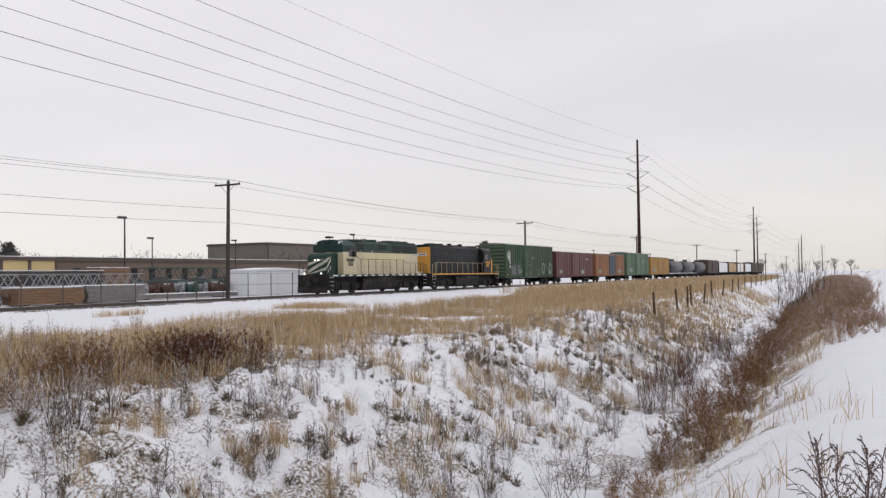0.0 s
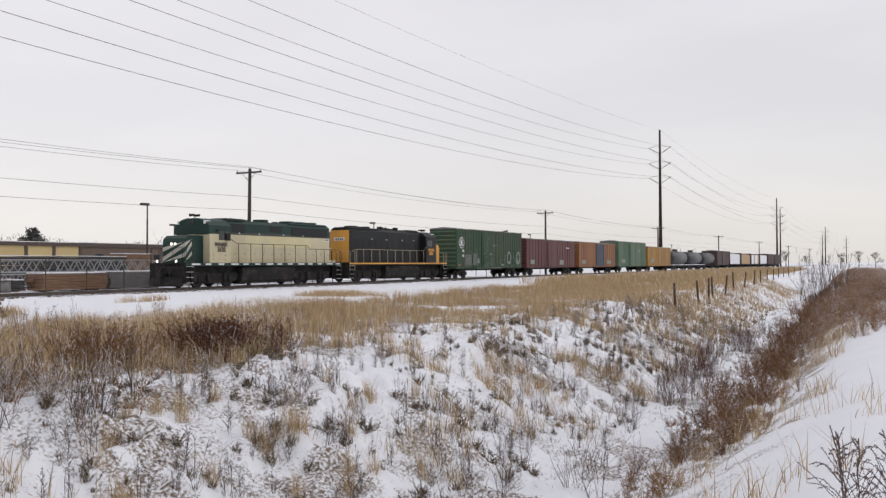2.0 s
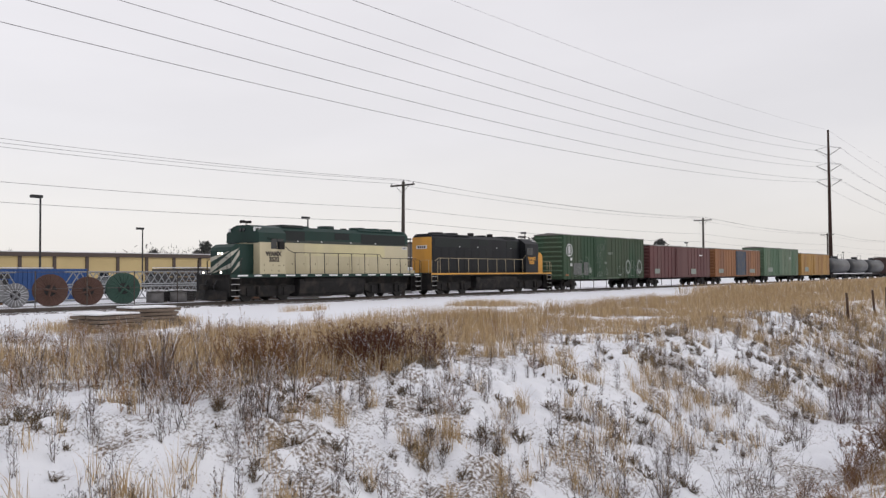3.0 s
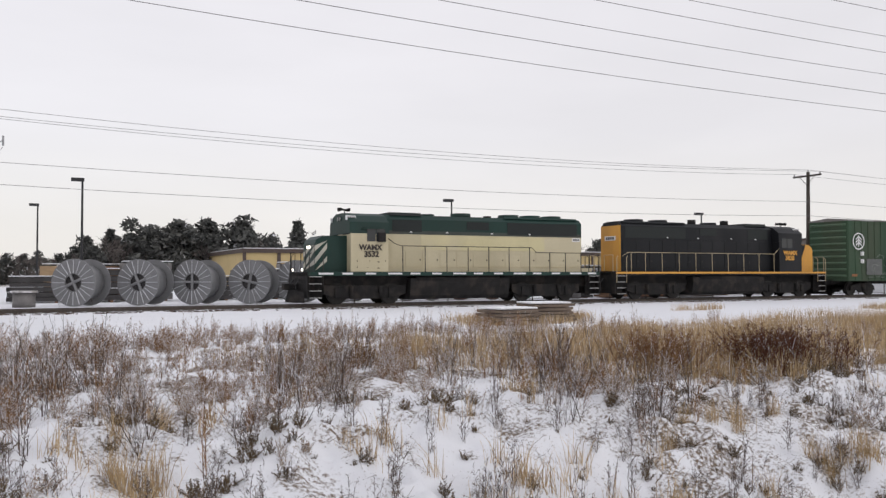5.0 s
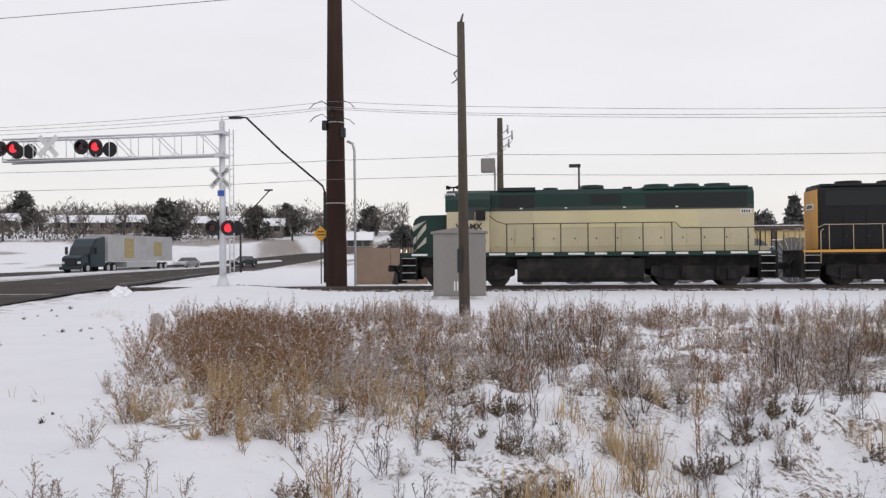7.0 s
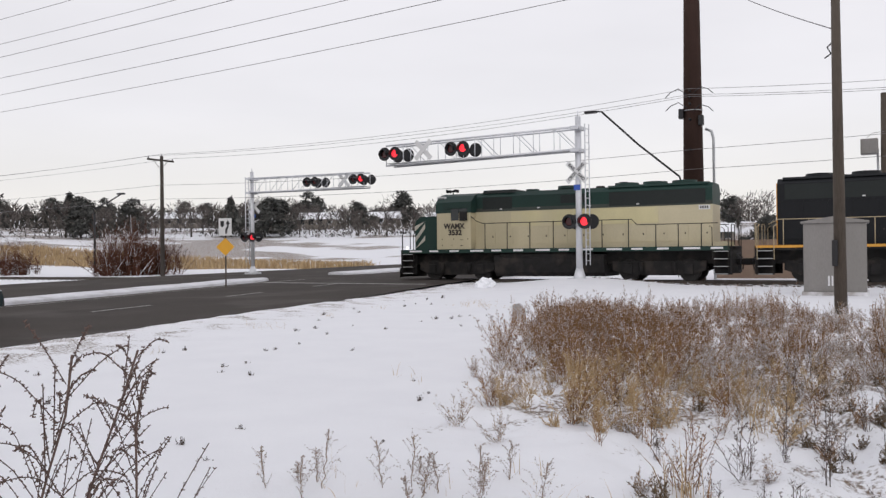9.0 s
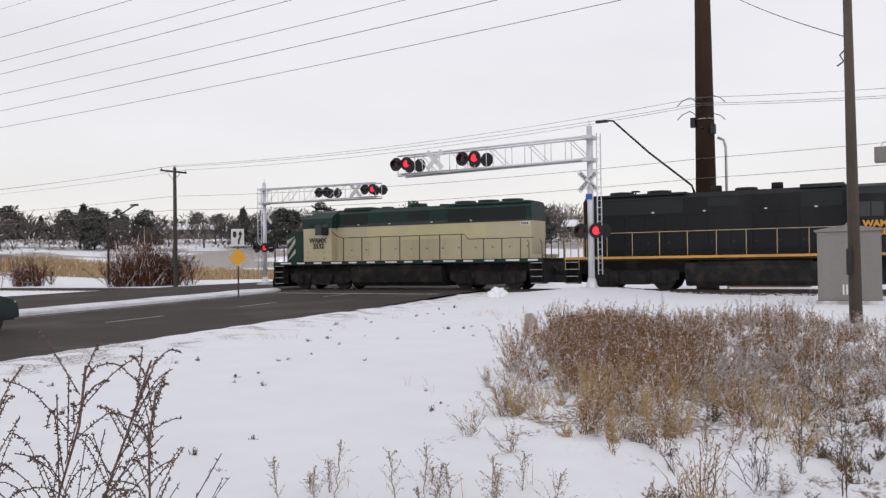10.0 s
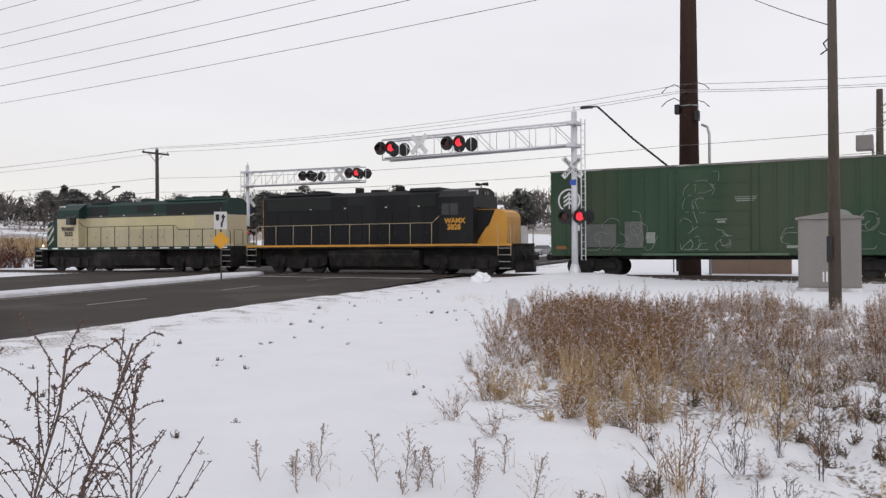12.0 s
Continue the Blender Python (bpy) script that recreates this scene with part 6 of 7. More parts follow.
for x, y, h in ((-3.9, 4.3, 0.30), (-3.56, 4.47, 0.42), (-3.5, 4.2, 0.30), (-3.2, 4.65, 0.34), (-3.03, 4.75, 0.36), (-2.8, 4.7, 0.28), (-2.64, 4.96, 0.30), (-3.7, 4.6, 0.25)):
    tall_weed(x, y, h, fr, (0.02, 0.0), "short dry seed stalk standing in snow")

# ---- roadside fittings ----
def marker_box():
    p = thing("cable_marker", pose(-8.1, 17.2, float(ground_z(-8.1, 17.2)), 0, 0, 12), "small grey utility box in the snow", "utility box")
    bm = B()
    prism(bm, [(-0.13, -0.1), (0.13, -0.1), (0.13, 0.30), (0.0, 0.40), (-0.13, 0.36)], -0.1, 0.1)
    part("body", bm, M["kerb"], p)


marker_box()
M["old_wood"] = mat("grey_old_boards", (0.17, 0.13, 0.10), 0.9, vary=0.35, scale=2, fine=30, streak=0.3, stain=(0.07, 0.05, 0.04), amount=0.6)
M["post_wood"] = mat("brown_fence_post", (0.075, 0.042, 0.028), 0.9, vary=0.3, streak=6)

# pile of boards by the track
for j, (x, y, n, rz, dz) in enumerate(((13.9, 24.2, 4, 8, 0.0), (15.7, 24.9, 5, -6, 0.0))):
    p = thing("board_stack", pose(x, y, float(ground_z(x, y)), 0, 0, rz), "low stack of weathered grey boards with snow on top", "lumber", "board stacks")
    for k in range(n):
        for q in range(2):
            bm = B()
            slab(bm, -0.95 + 0.05 * k, 0.85 + 0.08 * k * (1 if q else -1), -0.75 + 0.76 * q, -0.03 + 0.76 * q, 0.04 + 0.115 * k, 0.13 + 0.115 * k, 0.01)
            part("board", bm, M["old_wood"], p)
    bm = B()
    slab(bm, -0.8, 0.7, -0.6, 0.6, 0.04 + 0.115 * n, 0.10 + 0.115 * n, 0.028)
    part("snow_cap", bm, M["snow"], p, "thin cap of snow")
# leaning fence posts along the bank
fp = random.Random(3)
for x, y in ((37.7, 8.9), (44.8, 9.4), (48.4, 9.6), (50.5, 9.8), (55.5, 10.0), (62, 10.6), (69, 11.0), (77, 11.5), (85, 12.1), (93, 12.6), (101, 13.0), (110, 13.6), (120, 14.2), (131, 14.8), (143, 15.4)):
    p = thing("fence_post", pose(x, y, float(ground_z(x, y)), fp.uniform(-6, 6), fp.choice((14, 8, 18, 3, 2)) if x < 60 else fp.uniform(-3, 5), 0), "leaning brown wooden fence post in grass", "fence post", "fence posts")
    bm = B()
    rod(bm, (0, 0, -0.3), (0, 0, 1.25), 0.06, 0.05, 8)
    part("post", bm, M["post_wood"], p)
    bm = B()
    rod(bm, (-0.005, -0.06, 1.0), (0.005, -0.075, 1.03), 0.02, 0.015, 6)
    part("staple", bm, M["steel"], p)

# snow heap by the road edge
bm = B()
bmesh.ops.create_icosphere(bm, subdivisions=4, radius=1.0)
for v in bm.verts:
    lump = 1 + 0.35 * noise.noise(v.co * 2.1) + 0.18 * noise.noise(v.co * 5.0) + 0.08 * noise.noise(v.co * 11.0)
    v.co = Vector((v.co.x * 0.42 * lump, v.co.y * 0.36 * lump, max(-0.2, v.co.z * 0.34 * lump)))
heap = part("snow_heap", bm, M["snow"])
heap.location = (-16.9, 32.5, 0.1)
tagged(heap, "small heap of ploughed snow at the road edge", "snow pile")


# keep-right sign and hazard diamond on one post
def median_sign():
    x, y = -27.6, 28.0
    p = thing("road_sign", pose(x, y, 0.30, 0, 0, 25), "white sign with a curved black arrow over an amber diamond", "road sign")
    bm = B()
    slab(bm, -0.03, 0.03, -0.02, 0.02, -0.2, 3.1)
    part("post", bm, M["steel"], p)
    bm = B()
    slab(bm, -0.30, 0.30, -0.05, -0.025, 2.12, 2.90, 0.01)
    pl = part("sign_plate", bm, M["white"], p, "white plate with a black arrow")
    bm = B()
    prism(bm, [(x * 0.76, 2.51 + (z - 2.55) * 0.76) for x, z in ((0.02, 2.15), (0.12, 2.15), (0.14, 2.4), (0.22, 2.55), (0.22, 2.72), (0.31, 2.70), (0.17, 2.95), (0.03, 2.70), (0.12, 2.72), (0.12, 2.58), (0.02, 2.42))], -0.058, -0.052)
    part("arrow", bm, M["black"], pl)
    bm = B()
    prism(bm, [(-0.21, 2.78), (-0.05, 2.78), (-0.05, 2.56), (-0.13, 2.49), (-0.21, 2.56)], -0.058, -0.052)
    part("island_symbol", bm, M["black"], pl)
    bm = B()
    prism(bm, [(-0.42, 1.62), (0, 1.22), (0.42, 1.62), (0, 2.02)], -0.05, -0.025)
    part("diamond", bm, M["yellow_sign"], p, "plain amber diamond")


median_sign()


def street_lamp(x, y, z, h, tip, arm_z, label):
    """A dark post with one long sloping arm and a cobra head."""
    p = thing("street_lamp", pose(x, y, z), label, "street lamp", "street lamps")
    bm = B()
    rod(bm, (0, 0, 0), (0, 0, h), 0.10, 0.08, 10)
    part("post", bm, M["black"], p)
    bm = B()
    pipe(bm, [(0, 0, h), (-0.12, 0, h + 0.35), (tip * 0.5, 0, (h + arm_z) / 2 + 0.15), (tip * 0.93, 0, arm_z), (tip, 0, arm_z + 0.03)], 0.055, 8)
    part("arm", bm, M["black"], p)
    bm = B()
    slab(bm, tip - 0.65, tip + 0.05, -0.14, 0.14, arm_z - 0.06, arm_z + 0.08, 0.04)
    part("lamp_head", bm, M["black"], p)
    return p


street_lamp(-11.95, 46.0, 0.15, 5.0, -4.8, 9.25, "dark street lamp with a long sloping arm")
p = street_lamp(-25.7, 70.4, 0.3, 4.2, 2.8, 7.0, "grey street lamp beyond the crossing")
p = street_lamp(-57.1, 43.8, 0.2, 4.7, 3.4, 6.1, "street lamp with a long arm above the far kerb")
p = thing("warning_sign", pose(-12.1, 45.7, 0.1, 0, 0, 10), "amber diamond warning sign on a post", "road sign")
bm = B()
slab(bm, -0.03, 0.03, -0.02, 0.02, 0, 2.6)
part("post", bm, M["steel"], p)
bm = B()
prism(bm, [(-0.43, 2.75), (0, 2.32), (0.43, 2.75), (0, 3.18)], -0.05, -0.025)
part("diamond", bm, M["yellow_sign"], p)
bm = B()
slab(bm, -0.2, 0.2, -0.058, -0.052, 2.82, 2.88)
slab(bm, -0.24, 0.24, -0.058, -0.052, 2.66, 2.72)
part("text_bar", bm, M["black"], p)
p = thing("conduit_mast", pose(-10.1, 45.3, 0), "thin grey conduit mast with a bent top", "mast")
bm = B()
pipe(bm, [(0, 0, 0), (0, 0, 7.3), (-0.1, 0, 7.7), (-0.4, 0, 7.85)], 0.07, 8)
part("pipe", bm, M["galv"], p)
# tan wall panel
M["tan_wall"] = mat("tan_concrete_panel", (0.30, 0.215, 0.16), 0.85, vary=0.12, scale=2, fine=40)
wall = thing("screen_wall", pose(-8.5, 47.4, 0.1, 0, 0, -2), "low tan concrete screen wall behind the track", "wall")
for k in range(2):
    bm = B()
    slab(bm, -2.1 + 2.1 * k, -0.02 + 2.1 * k, -0.1, 0.1, -0.2, 1.95, 0.01)
    part("panel", bm, M["tan_wall"], wall)

# ---- vehicles ----
M["car_dark"] = mat("dark_teal_car_paint", (0.035, 0.05, 0.055), 0.25, 0.3, vary=0.1)
M["car_silver"] = mat("silver_car_paint", (0.45, 0.46, 0.48), 0.3, 0.4, vary=0.06)
M["truck_green"] = mat("dark_blue_green_cab_paint", (0.025, 0.045, 0.055), 0.3, 0.2, vary=0.12)
M["trailer"] = mat("grubby_white_trailer", (0.46, 0.46, 0.47), 0.5, vary=0.08, scale=1.0, stain=(0.34, 0.34, 0.35), amount=0.5)
M["tyre"] = mat("black_tyre", (0.015, 0.015, 0.016), 0.85)
M["poster"] = mat("faded_ochre_graphic", (0.42, 0.33, 0.16), 0.6, vary=0.3, scale=3)
M["tail"] = mat("headlamp_glass", (0.7, 0.7, 0.68), 0.15)


def wheel_at(p, x, y, r, w=0.22):
    bm = B()
    s = 1 if y > 0 else -1
    rod(bm, (x, y, r), (x, y - s * w, r), r, sides=20)
    t = part("wheel", bm, M["tyre"], p)
    bm = B()
    rod(bm, (x, y + s * 0.012, r), (x, y - s * 0.02, r), r * 0.62, r * 0.66, sides=16)
    rim = part("rim", bm, M["galv"], t)
    return t


def car(m, paint, label, tall=0.0):
    """A saloon or hatchback, nose towards +x."""
    p = thing("car", m, label, "car", "waiting cars")
    bm = B()
    prism(bm, [(-2.2, 0.35), (2.15, 0.30), (2.25, 0.55), (2.15, 0.78), (1.0, 0.98 + tall * 0.3), (-2.15, 1.0 + tall * 0.5), (-2.28, 0.7)], -0.88, 0.88)
    bmesh.ops.bevel(bm, geom=bm.edges[:], offset=0.06, segments=2, affect="EDGES")
    part("body", bm, paint, p)
    bm = B()
    vs = []
    for x, z, w in ((-2.0, 0.95 + tall * 0.4, 0.80), (-1.35, 1.42 + tall, 0.62), (0.05, 1.45 + tall, 0.62), (1.05, 0.95 + tall * 0.3, 0.80)):
        vs.append((bm.verts.new((x, -w, z)), bm.verts.new((x, w, z))))
    for a, b in zip(vs, vs[1:]):
        bm.faces.new((a[0], b[0], b[1], a[1]))
    bm.faces.new([v[0] for v in vs][::-1])
    bm.faces.new([v[1] for v in vs])
    part("glasshouse", bm, M["glass"], p)
    bm = B()
    slab(bm, -1.4, 0.1, -0.64, 0.64, 1.42 + tall, 1.47 + tall, 0.02)
    part("roof", bm, paint, p)
    for x in (-1.35, 1.35):
        for y in (-0.9, 0.9):
            wheel_at(p, x, y, 0.33)
    for y in (-0.6, 0.6):
        bm = B()
        slab(bm, 2.05, 2.22, y - 0.18, y + 0.18, 0.62, 0.76, 0.03)
        part("headlight", bm, M["tail"], p)
    bm = B()
    slab(bm, 2.12, 2.30, -0.8, 0.8, 0.34, 0.52, 0.04)
    part("bumper", bm, M["black"], p)
    return p


ROAD_A = math.degrees(math.atan2(1, -0.245))
car(pose(-20.4, 10.42, 0.0, 0, 0, ROAD_A), M["car_dark"], "dark teal car waiting at the crossing", 0.35)
car(pose(-46.2, 106.5, 0.2, 0, 0, -92), M["car_silver"], "silver saloon waiting behind the lorry")
car(pose(-40.5, 112.0, 0.3, 0, 0, -100), M["car_dark"], "dark car further back in the queue")


def lorry():
    p = thing("lorry", pose(-47.3, 81.2, 0.12, 0, 0, -90), "dark green tractor with a grubby white box trailer", "lorry")
    # nose towards +x
    bm = B()
    slab(bm, -6.5, 0.2, -0.5, 0.5, 0.7, 1.05)
    part("chassis", bm, M["under"], p)
    bm = B()
    prism(bm, [(0.15, 0.55), (0.2, 1.5), (-0.1, 1.75), (-1.35, 1.95), (-1.35, 0.55)], -1.05, 1.05)
    bmesh.ops.bevel(bm, geom=bm.edges[:], offset=0.08, segments=2, affect="EDGES")
    part("bonnet", bm, M["truck_green"], p)
    bm = B()
    prism(bm, [(-1.3, 0.6), (-1.3, 1.9), (-1.75, 2.7), (-2.6, 3.55), (-4.4, 3.85), (-4.4, 0.6)], -1.2, 1.2)
    bmesh.ops.bevel(bm, geom=bm.edges[:], offset=0.1, segments=2, affect="EDGES")
    part("sleeper_cab", bm, M["truck_green"], p)
    bm = B()
    vs = [bm.verts.new(c) for c in ((-1.28, -1.0, 1.95), (-1.28, 1.0, 1.95), (-1.74, 0.98, 2.68), (-1.74, -0.98, 2.68))]
    bm.faces.new(vs)
    part("windscreen", bm, M["glass"], p)
    for s in (-1, 1):
        bm = B()
        slab(bm, -2.6, -1.75, s * 1.21 - 0.012, s * 1.21 + 0.012, 1.95, 2.6)
        part("side_window", bm, M["glass"], p)
        bm = B()
        slab(bm, -1.45, -1.25, s * 1.4 - 0.12, s * 1.4 + 0.12, 1.9, 2.7, 0.03)
        part("mirror", bm, M["black"], p)
        bm = B()
        slab(bm, 0.1, 0.24, s * 0.85 - 0.15, s * 0.85 + 0.15, 0.95, 1.2, 0.03)
        part("headlight", bm, M["tail"], p)
    bm = B()
    slab(bm, 0.18, 0.26, -0.55, 0.55, 0.75, 1.5, 0.02)
    part("grille", bm, M["black"], p)
    bm = B()
    slab(bm, 0.1, 0.4, -1.2, 1.2, 0.35, 0.7, 0.06)
    part("bumper", bm, M["truck_green"], p)
    for x in (-0.9, -5.0, -6.3):
        for y in (-1.2, 1.2):
            wheel_at(p, x, y, 0.5, 0.3)
    t = thing("box_trailer", pose(-47.3, 81.2, 0.12, 0, 0, -90), "grubby white box trailer with faded ochre graphics", "trailer")
    bm = B()
    slab(bm, -20.6, -4.75, -1.28, 1.28, 1.15, 4.05, 0.03)
    part("box", bm, M["trailer"], t)
    bm = B()
    slab(bm, -16.5, -9.0, -1.24, 1.24, 0.45, 1.1, 0.02)
    part("side_skirt", bm, M["trailer"], t)
    for s in (-1, 1):
        bm = B()
        slab(bm, -10.6, -8.4, s * 1.286 - 0.006, s * 1.286 + 0.006, 1.5, 3.7)
        part("graphic_panel", bm, M["poster"], t)
        bm = B()
        slab(bm, -17.6, -15.6, s * 1.286 - 0.006, s * 1.286 + 0.006, 1.7, 3.4)
        part("graphic_panel", bm, M["poster"], t)
        for k in range(4):
            bm = B()
            slab(bm, -7.6, -6.6 + 0.2 * (k % 2), s * 1.286 - 0.006, s * 1.286 + 0.006, 2.2 + 0.28 * k, 2.32 + 0.28 * k)
            part("text_bar", bm, M["galv"], t)
    for x in (-17.6, -18.9):
        for y in (-1.2, 1.2):
            wheel_at(t, x, y, 0.5, 0.3)


lorry()

# ---- yard beyond the track ----
M["reel"] = mat("galvanised_cable_reel", (0.22, 0.22, 0.225), 0.55, 0.35, vary=0.15, scale=3)
M["reel_red"] = mat("rusty_red_reel", (0.085, 0.042, 0.03), 0.7, vary=0.3, stain=(0.10, 0.05, 0.04), amount=0.6)
M["reel_green"] = mat("green_reel", (0.03, 0.075, 0.055), 0.6, vary=0.2)
M["truss"] = mat("galvanised_lattice", (0.30, 0.31, 0.32), 0.5, 0.4)
M["timber"] = mat("brown_timber_stack", (0.20, 0.115, 0.07), 0.85, vary=0.3, scale=2, streak=0.3)
M["dark_stack"] = mat("dark_steel_stock", (0.05, 0.047, 0.047), 0.7, 0.2, vary=0.4, scale=2)
M["grey_stack"] = mat("grey_pipe_stock", (0.19, 0.18, 0.175), 0.6, 0.3, vary=0.3)
M["tan_build"] = mat("ochre_painted_blockwork", (0.50, 0.385, 0.19), 0.85, vary=0.1, scale=0.5)
M["brown_build"] = mat("brown_brick_building", (0.13, 0.095, 0.075), 0.85, vary=0.15, scale=0.4)
M["grey_build"] = mat("brown_grey_cladding", (0.15, 0.13, 0.115), 0.8, vary=0.12, scale=0.4)
M["roof_dark"] = mat("dark_fascia", (0.07, 0.05, 0.042), 0.7)
M["house_wall"] = mat("muted_house_siding", (0.22, 0.19, 0.165), 0.8, vary=0.1)


def reel(x, y, r, w, material, turn, label, spokes=4):
    """A large cable reel on its flanges; axle along y."""
    p = thing("cable_reel", pose(x, y, 0.0, 0, 0, turn), label, "cable reel", "cable reels")
    for s in (-1, 1):
        bm = B()
        n = 30
        a = [2 * math.pi * k / n for k in range(n)]
        ri = r * 0.36
        ring = [[bm.verts.new((q * math.cos(t), s * (w / 2) + dy, r + q * math.sin(t))) for t in a] for q, dy in ((r, -0.03), (r, 0.03), (ri, 0.03), (ri, -0.03))]
        for j in range(4):
            A, C = ring[j], ring[(j + 1) % 4]
            for k in range(n):
                bm.faces.new((A[k], A[(k + 1) % n], C[(k + 1) % n], C[k]))
        bmesh.ops.recalc_face_normals(bm, faces=bm.faces[:])
        fl = part("flange", bm, material, p)
        for k in range(20):
            t = 2 * math.pi * k / 20
            bm = B()
            rod(bm, (r * 0.4 * math.cos(t), s * (w / 2 + 0.04), r + r * 0.4 * math.sin(t)), (r * 0.95 * math.cos(t), s * (w / 2 + 0.04), r + r * 0.95 * math.sin(t)), 0.022, sides=4)
            part("rib", bm, M["galv"] if material == M["reel"] else material, fl)
        for k in range(spokes // 2):
            t = math.pi * k / (spokes // 2) + x
            bm = B()
            rod(bm, (-ri * 1.1 * math.cos(t), s * (w / 2), r - ri * 1.1 * math.sin(t)), (ri * 1.1 * math.cos(t), s * (w / 2), r + ri * 1.1 * math.sin(t)), 0.08, sides=6)
            part("spoke", bm, material, fl)
    bm = B()
    rod(bm, (0, -w / 2 + 0.12, r), (0, w / 2 - 0.12, r), r * 0.74, sides=24)
    part("drum", bm, material, p)
    # dark discs stand in for the shade inside the open hub holes
    for s in (-1, 1):
        bm = B()
        rod(bm, (0, s * (w / 2 - 0.11), r), (0, s * (w / 2 - 0.09), r), r * 0.42, sides=20)
        part("hub_plate", bm, M["dark_stack"], p)
    return p


for k, x in enumerate((2.0, 5.1, 7.85, 10.8, 13.4, 16.3)):
    reel(x, 47.0, 1.2, 1.4, M["reel"], -34 - 4 * (k % 3), "large galvanised cable reel standing in the yard")
for k, (x, m_, r) in enumerate(((21.4, M["reel"], 0.66), (19.8, M["reel"], 0.95), (23.3, M["reel_red"], 0.9), (25.5, M["reel_red"], 0.82), (27.7, M["reel_green"], 0.93))):
    reel(x, 46.6, r, 0.9, m_, -24, ("rusty red" if m_ == M["reel_red"] else "green" if m_ == M["reel_green"] else "small grey") + " cable reel standing in the yard")
for k in range(8):
    reel(47.5 + 1.35 * k, 50.5 + 0.2 * (k % 2), 0.62, 0.8, (M["reel"], M["reel_red"], M["reel_red"], M["reel"], M["reel_green"])[k % 5], 25, "small old cable reel in a row")


def lattice(x, y, z, L, h, turn, label, bays=10, steel="truss"):
    p = thing("lattice_section", pose(x, y, z, 0, 0, turn), label, "steel truss", "lattice sections")
    for yy in (-h / 2, h / 2):
        for zz in (0.05, h):
            bm = B()
            rod(bm, (0, yy, zz), (L, yy, zz), 0.05, sides=6)
            part("chord", bm, M[steel], p)
    for k in range(bays):
        x0, x1 = L * k / bays, L * (k + 1) / bays
        for yy in (-h / 2, h / 2):
            bm = B()
            rod(bm, (x0, yy, 0.05), ((x0 + x1) / 2, yy, h), 0.035, sides=5)
            rod(bm, ((x0 + x1) / 2, yy, h), (x1, yy, 0.05), 0.035, sides=5)
            part("lacing", bm, M[steel], p)
    return p


for j, (x, y, L) in enumerate(((26.5, 51.5, 11), (38.5, 52.0, 10), (14.0, 53.5, 10))):
    for k in range(2):
        lattice(x + 0.4 * k, y, 0.15 + 0.95 * k, L, 0.85, 0, "galvanised steel lattice tower section on the ground")
M["truss_green"] = mat("dark_green_truss_paint", (0.02, 0.05, 0.04), 0.6, vary=0.2)
lattice(53.0, 56.0, 1.3, 11.0, 1.2, 0, "long dark green steel truss on trestles", 6, "truss_green")
for x, h in ((53.5, 1.3), (60.5, 1.3)):
    p = thing("trestle", pose(x, 56, 0), "dark steel trestle under the truss", "trestle", "trestles")
    bm = B()
    pipe(bm, [(0, -0.6, 0), (0, 0, h), (0, 0.6, 0)], 0.06)
    part("frame", bm, M["dark_stack"], p)


def stack(name, x0, x1, y, d, h, material, label, rows=6, cols=1, cat="stack"):
    """A pile of boards, pipes or beams lying along x."""
    p = thing(name, pose((x0 + x1) / 2, y, 0), label, cat, "yard stacks")
    L = x1 - x0
    rr = random.Random(int(x0 * 10))
    for k in range(rows):
        for c in range(cols):
            bm = B()
            o = rr.uniform(-0.12, 0.12)
            slab(bm, -L / 2 + o, L / 2 + o, -d / 2 + d * c / cols, -d / 2 + d * (c + 1) / cols - 0.02, 0.08 + (h - 0.1) * k / rows, 0.08 + (h - 0.1) * (k + 0.86) / rows)
            part("layer", bm, material, p)
    for s in (-0.35, 0.35):
        bm = B()
        slab(bm, L * s - 0.08, L * s + 0.08, -d / 2, d / 2, -0.1, 0.09)
        part("bearer", bm, M["timber"], p)
    bm = B()
    slab(bm, -L / 2, L / 2, -d / 2 + 0.05, d / 2 - 0.05, h, h + 0.05, 0.02)
    part("snow_cap", bm, M["snow"], p)
    return p


stack("timber_stack", 33.5, 38.2, 46.4, 1.6, 1.1, M["timber"], "stack of brown timber with snow on top", 6, 2, "lumber")
stack("pipe_stack", 38.6, 43.4, 46.6, 1.6, 1.15, M["grey_stack"], "stack of long grey pipes with snow on top", 8, 2, "pipes")
stack("beam_stack", 30.2, 33.0, 47.2, 1.2, 0.7, M["dark_stack"], "low stack of dark steel beams", 4)
stack("beam_stack", 44.2, 55.5, 48.4, 1.2, 0.4, M["grey_stack"], "long low stack of grey beams in snow", 3)
for k, x in enumerate((-1.5, 1.5, 4.7, 8.0, 11.4, 14.6, 18.0, 21.5)):
    stack("steel_stock", x, x + 2.9, 54 + (k % 3), 2.0, 1.5 + 0.45 * ((k * 7) % 3), (M["dark_stack"], M["dark_stack"], M["grey_stack"])[k % 3], "rack of dark steel stock dusted with snow", 5, 2)
for k, x in enumerate((0.2, 3.3, 24.0, 26.5, 40.0, 43.0)):
    stack("crate_stack", x, x + 2.4, 58.0, 1.6, 2.25, M["timber"] if k % 2 else M["lumber"], "pale wooden crate pile in the yard", 3, 1, "crates")
stack("steel_rack", 36.0, 47.5, 55.5, 2.2, 2.25, M["dark_stack"], "long dark rack of steel stock under a snow cap", 7, 2)
stack("plank_pile", 48.0, 51.0, 56.2, 1.6, 2.5, M["timber"], "pile of reddish-brown planks in the yard", 8, 1, "lumber")
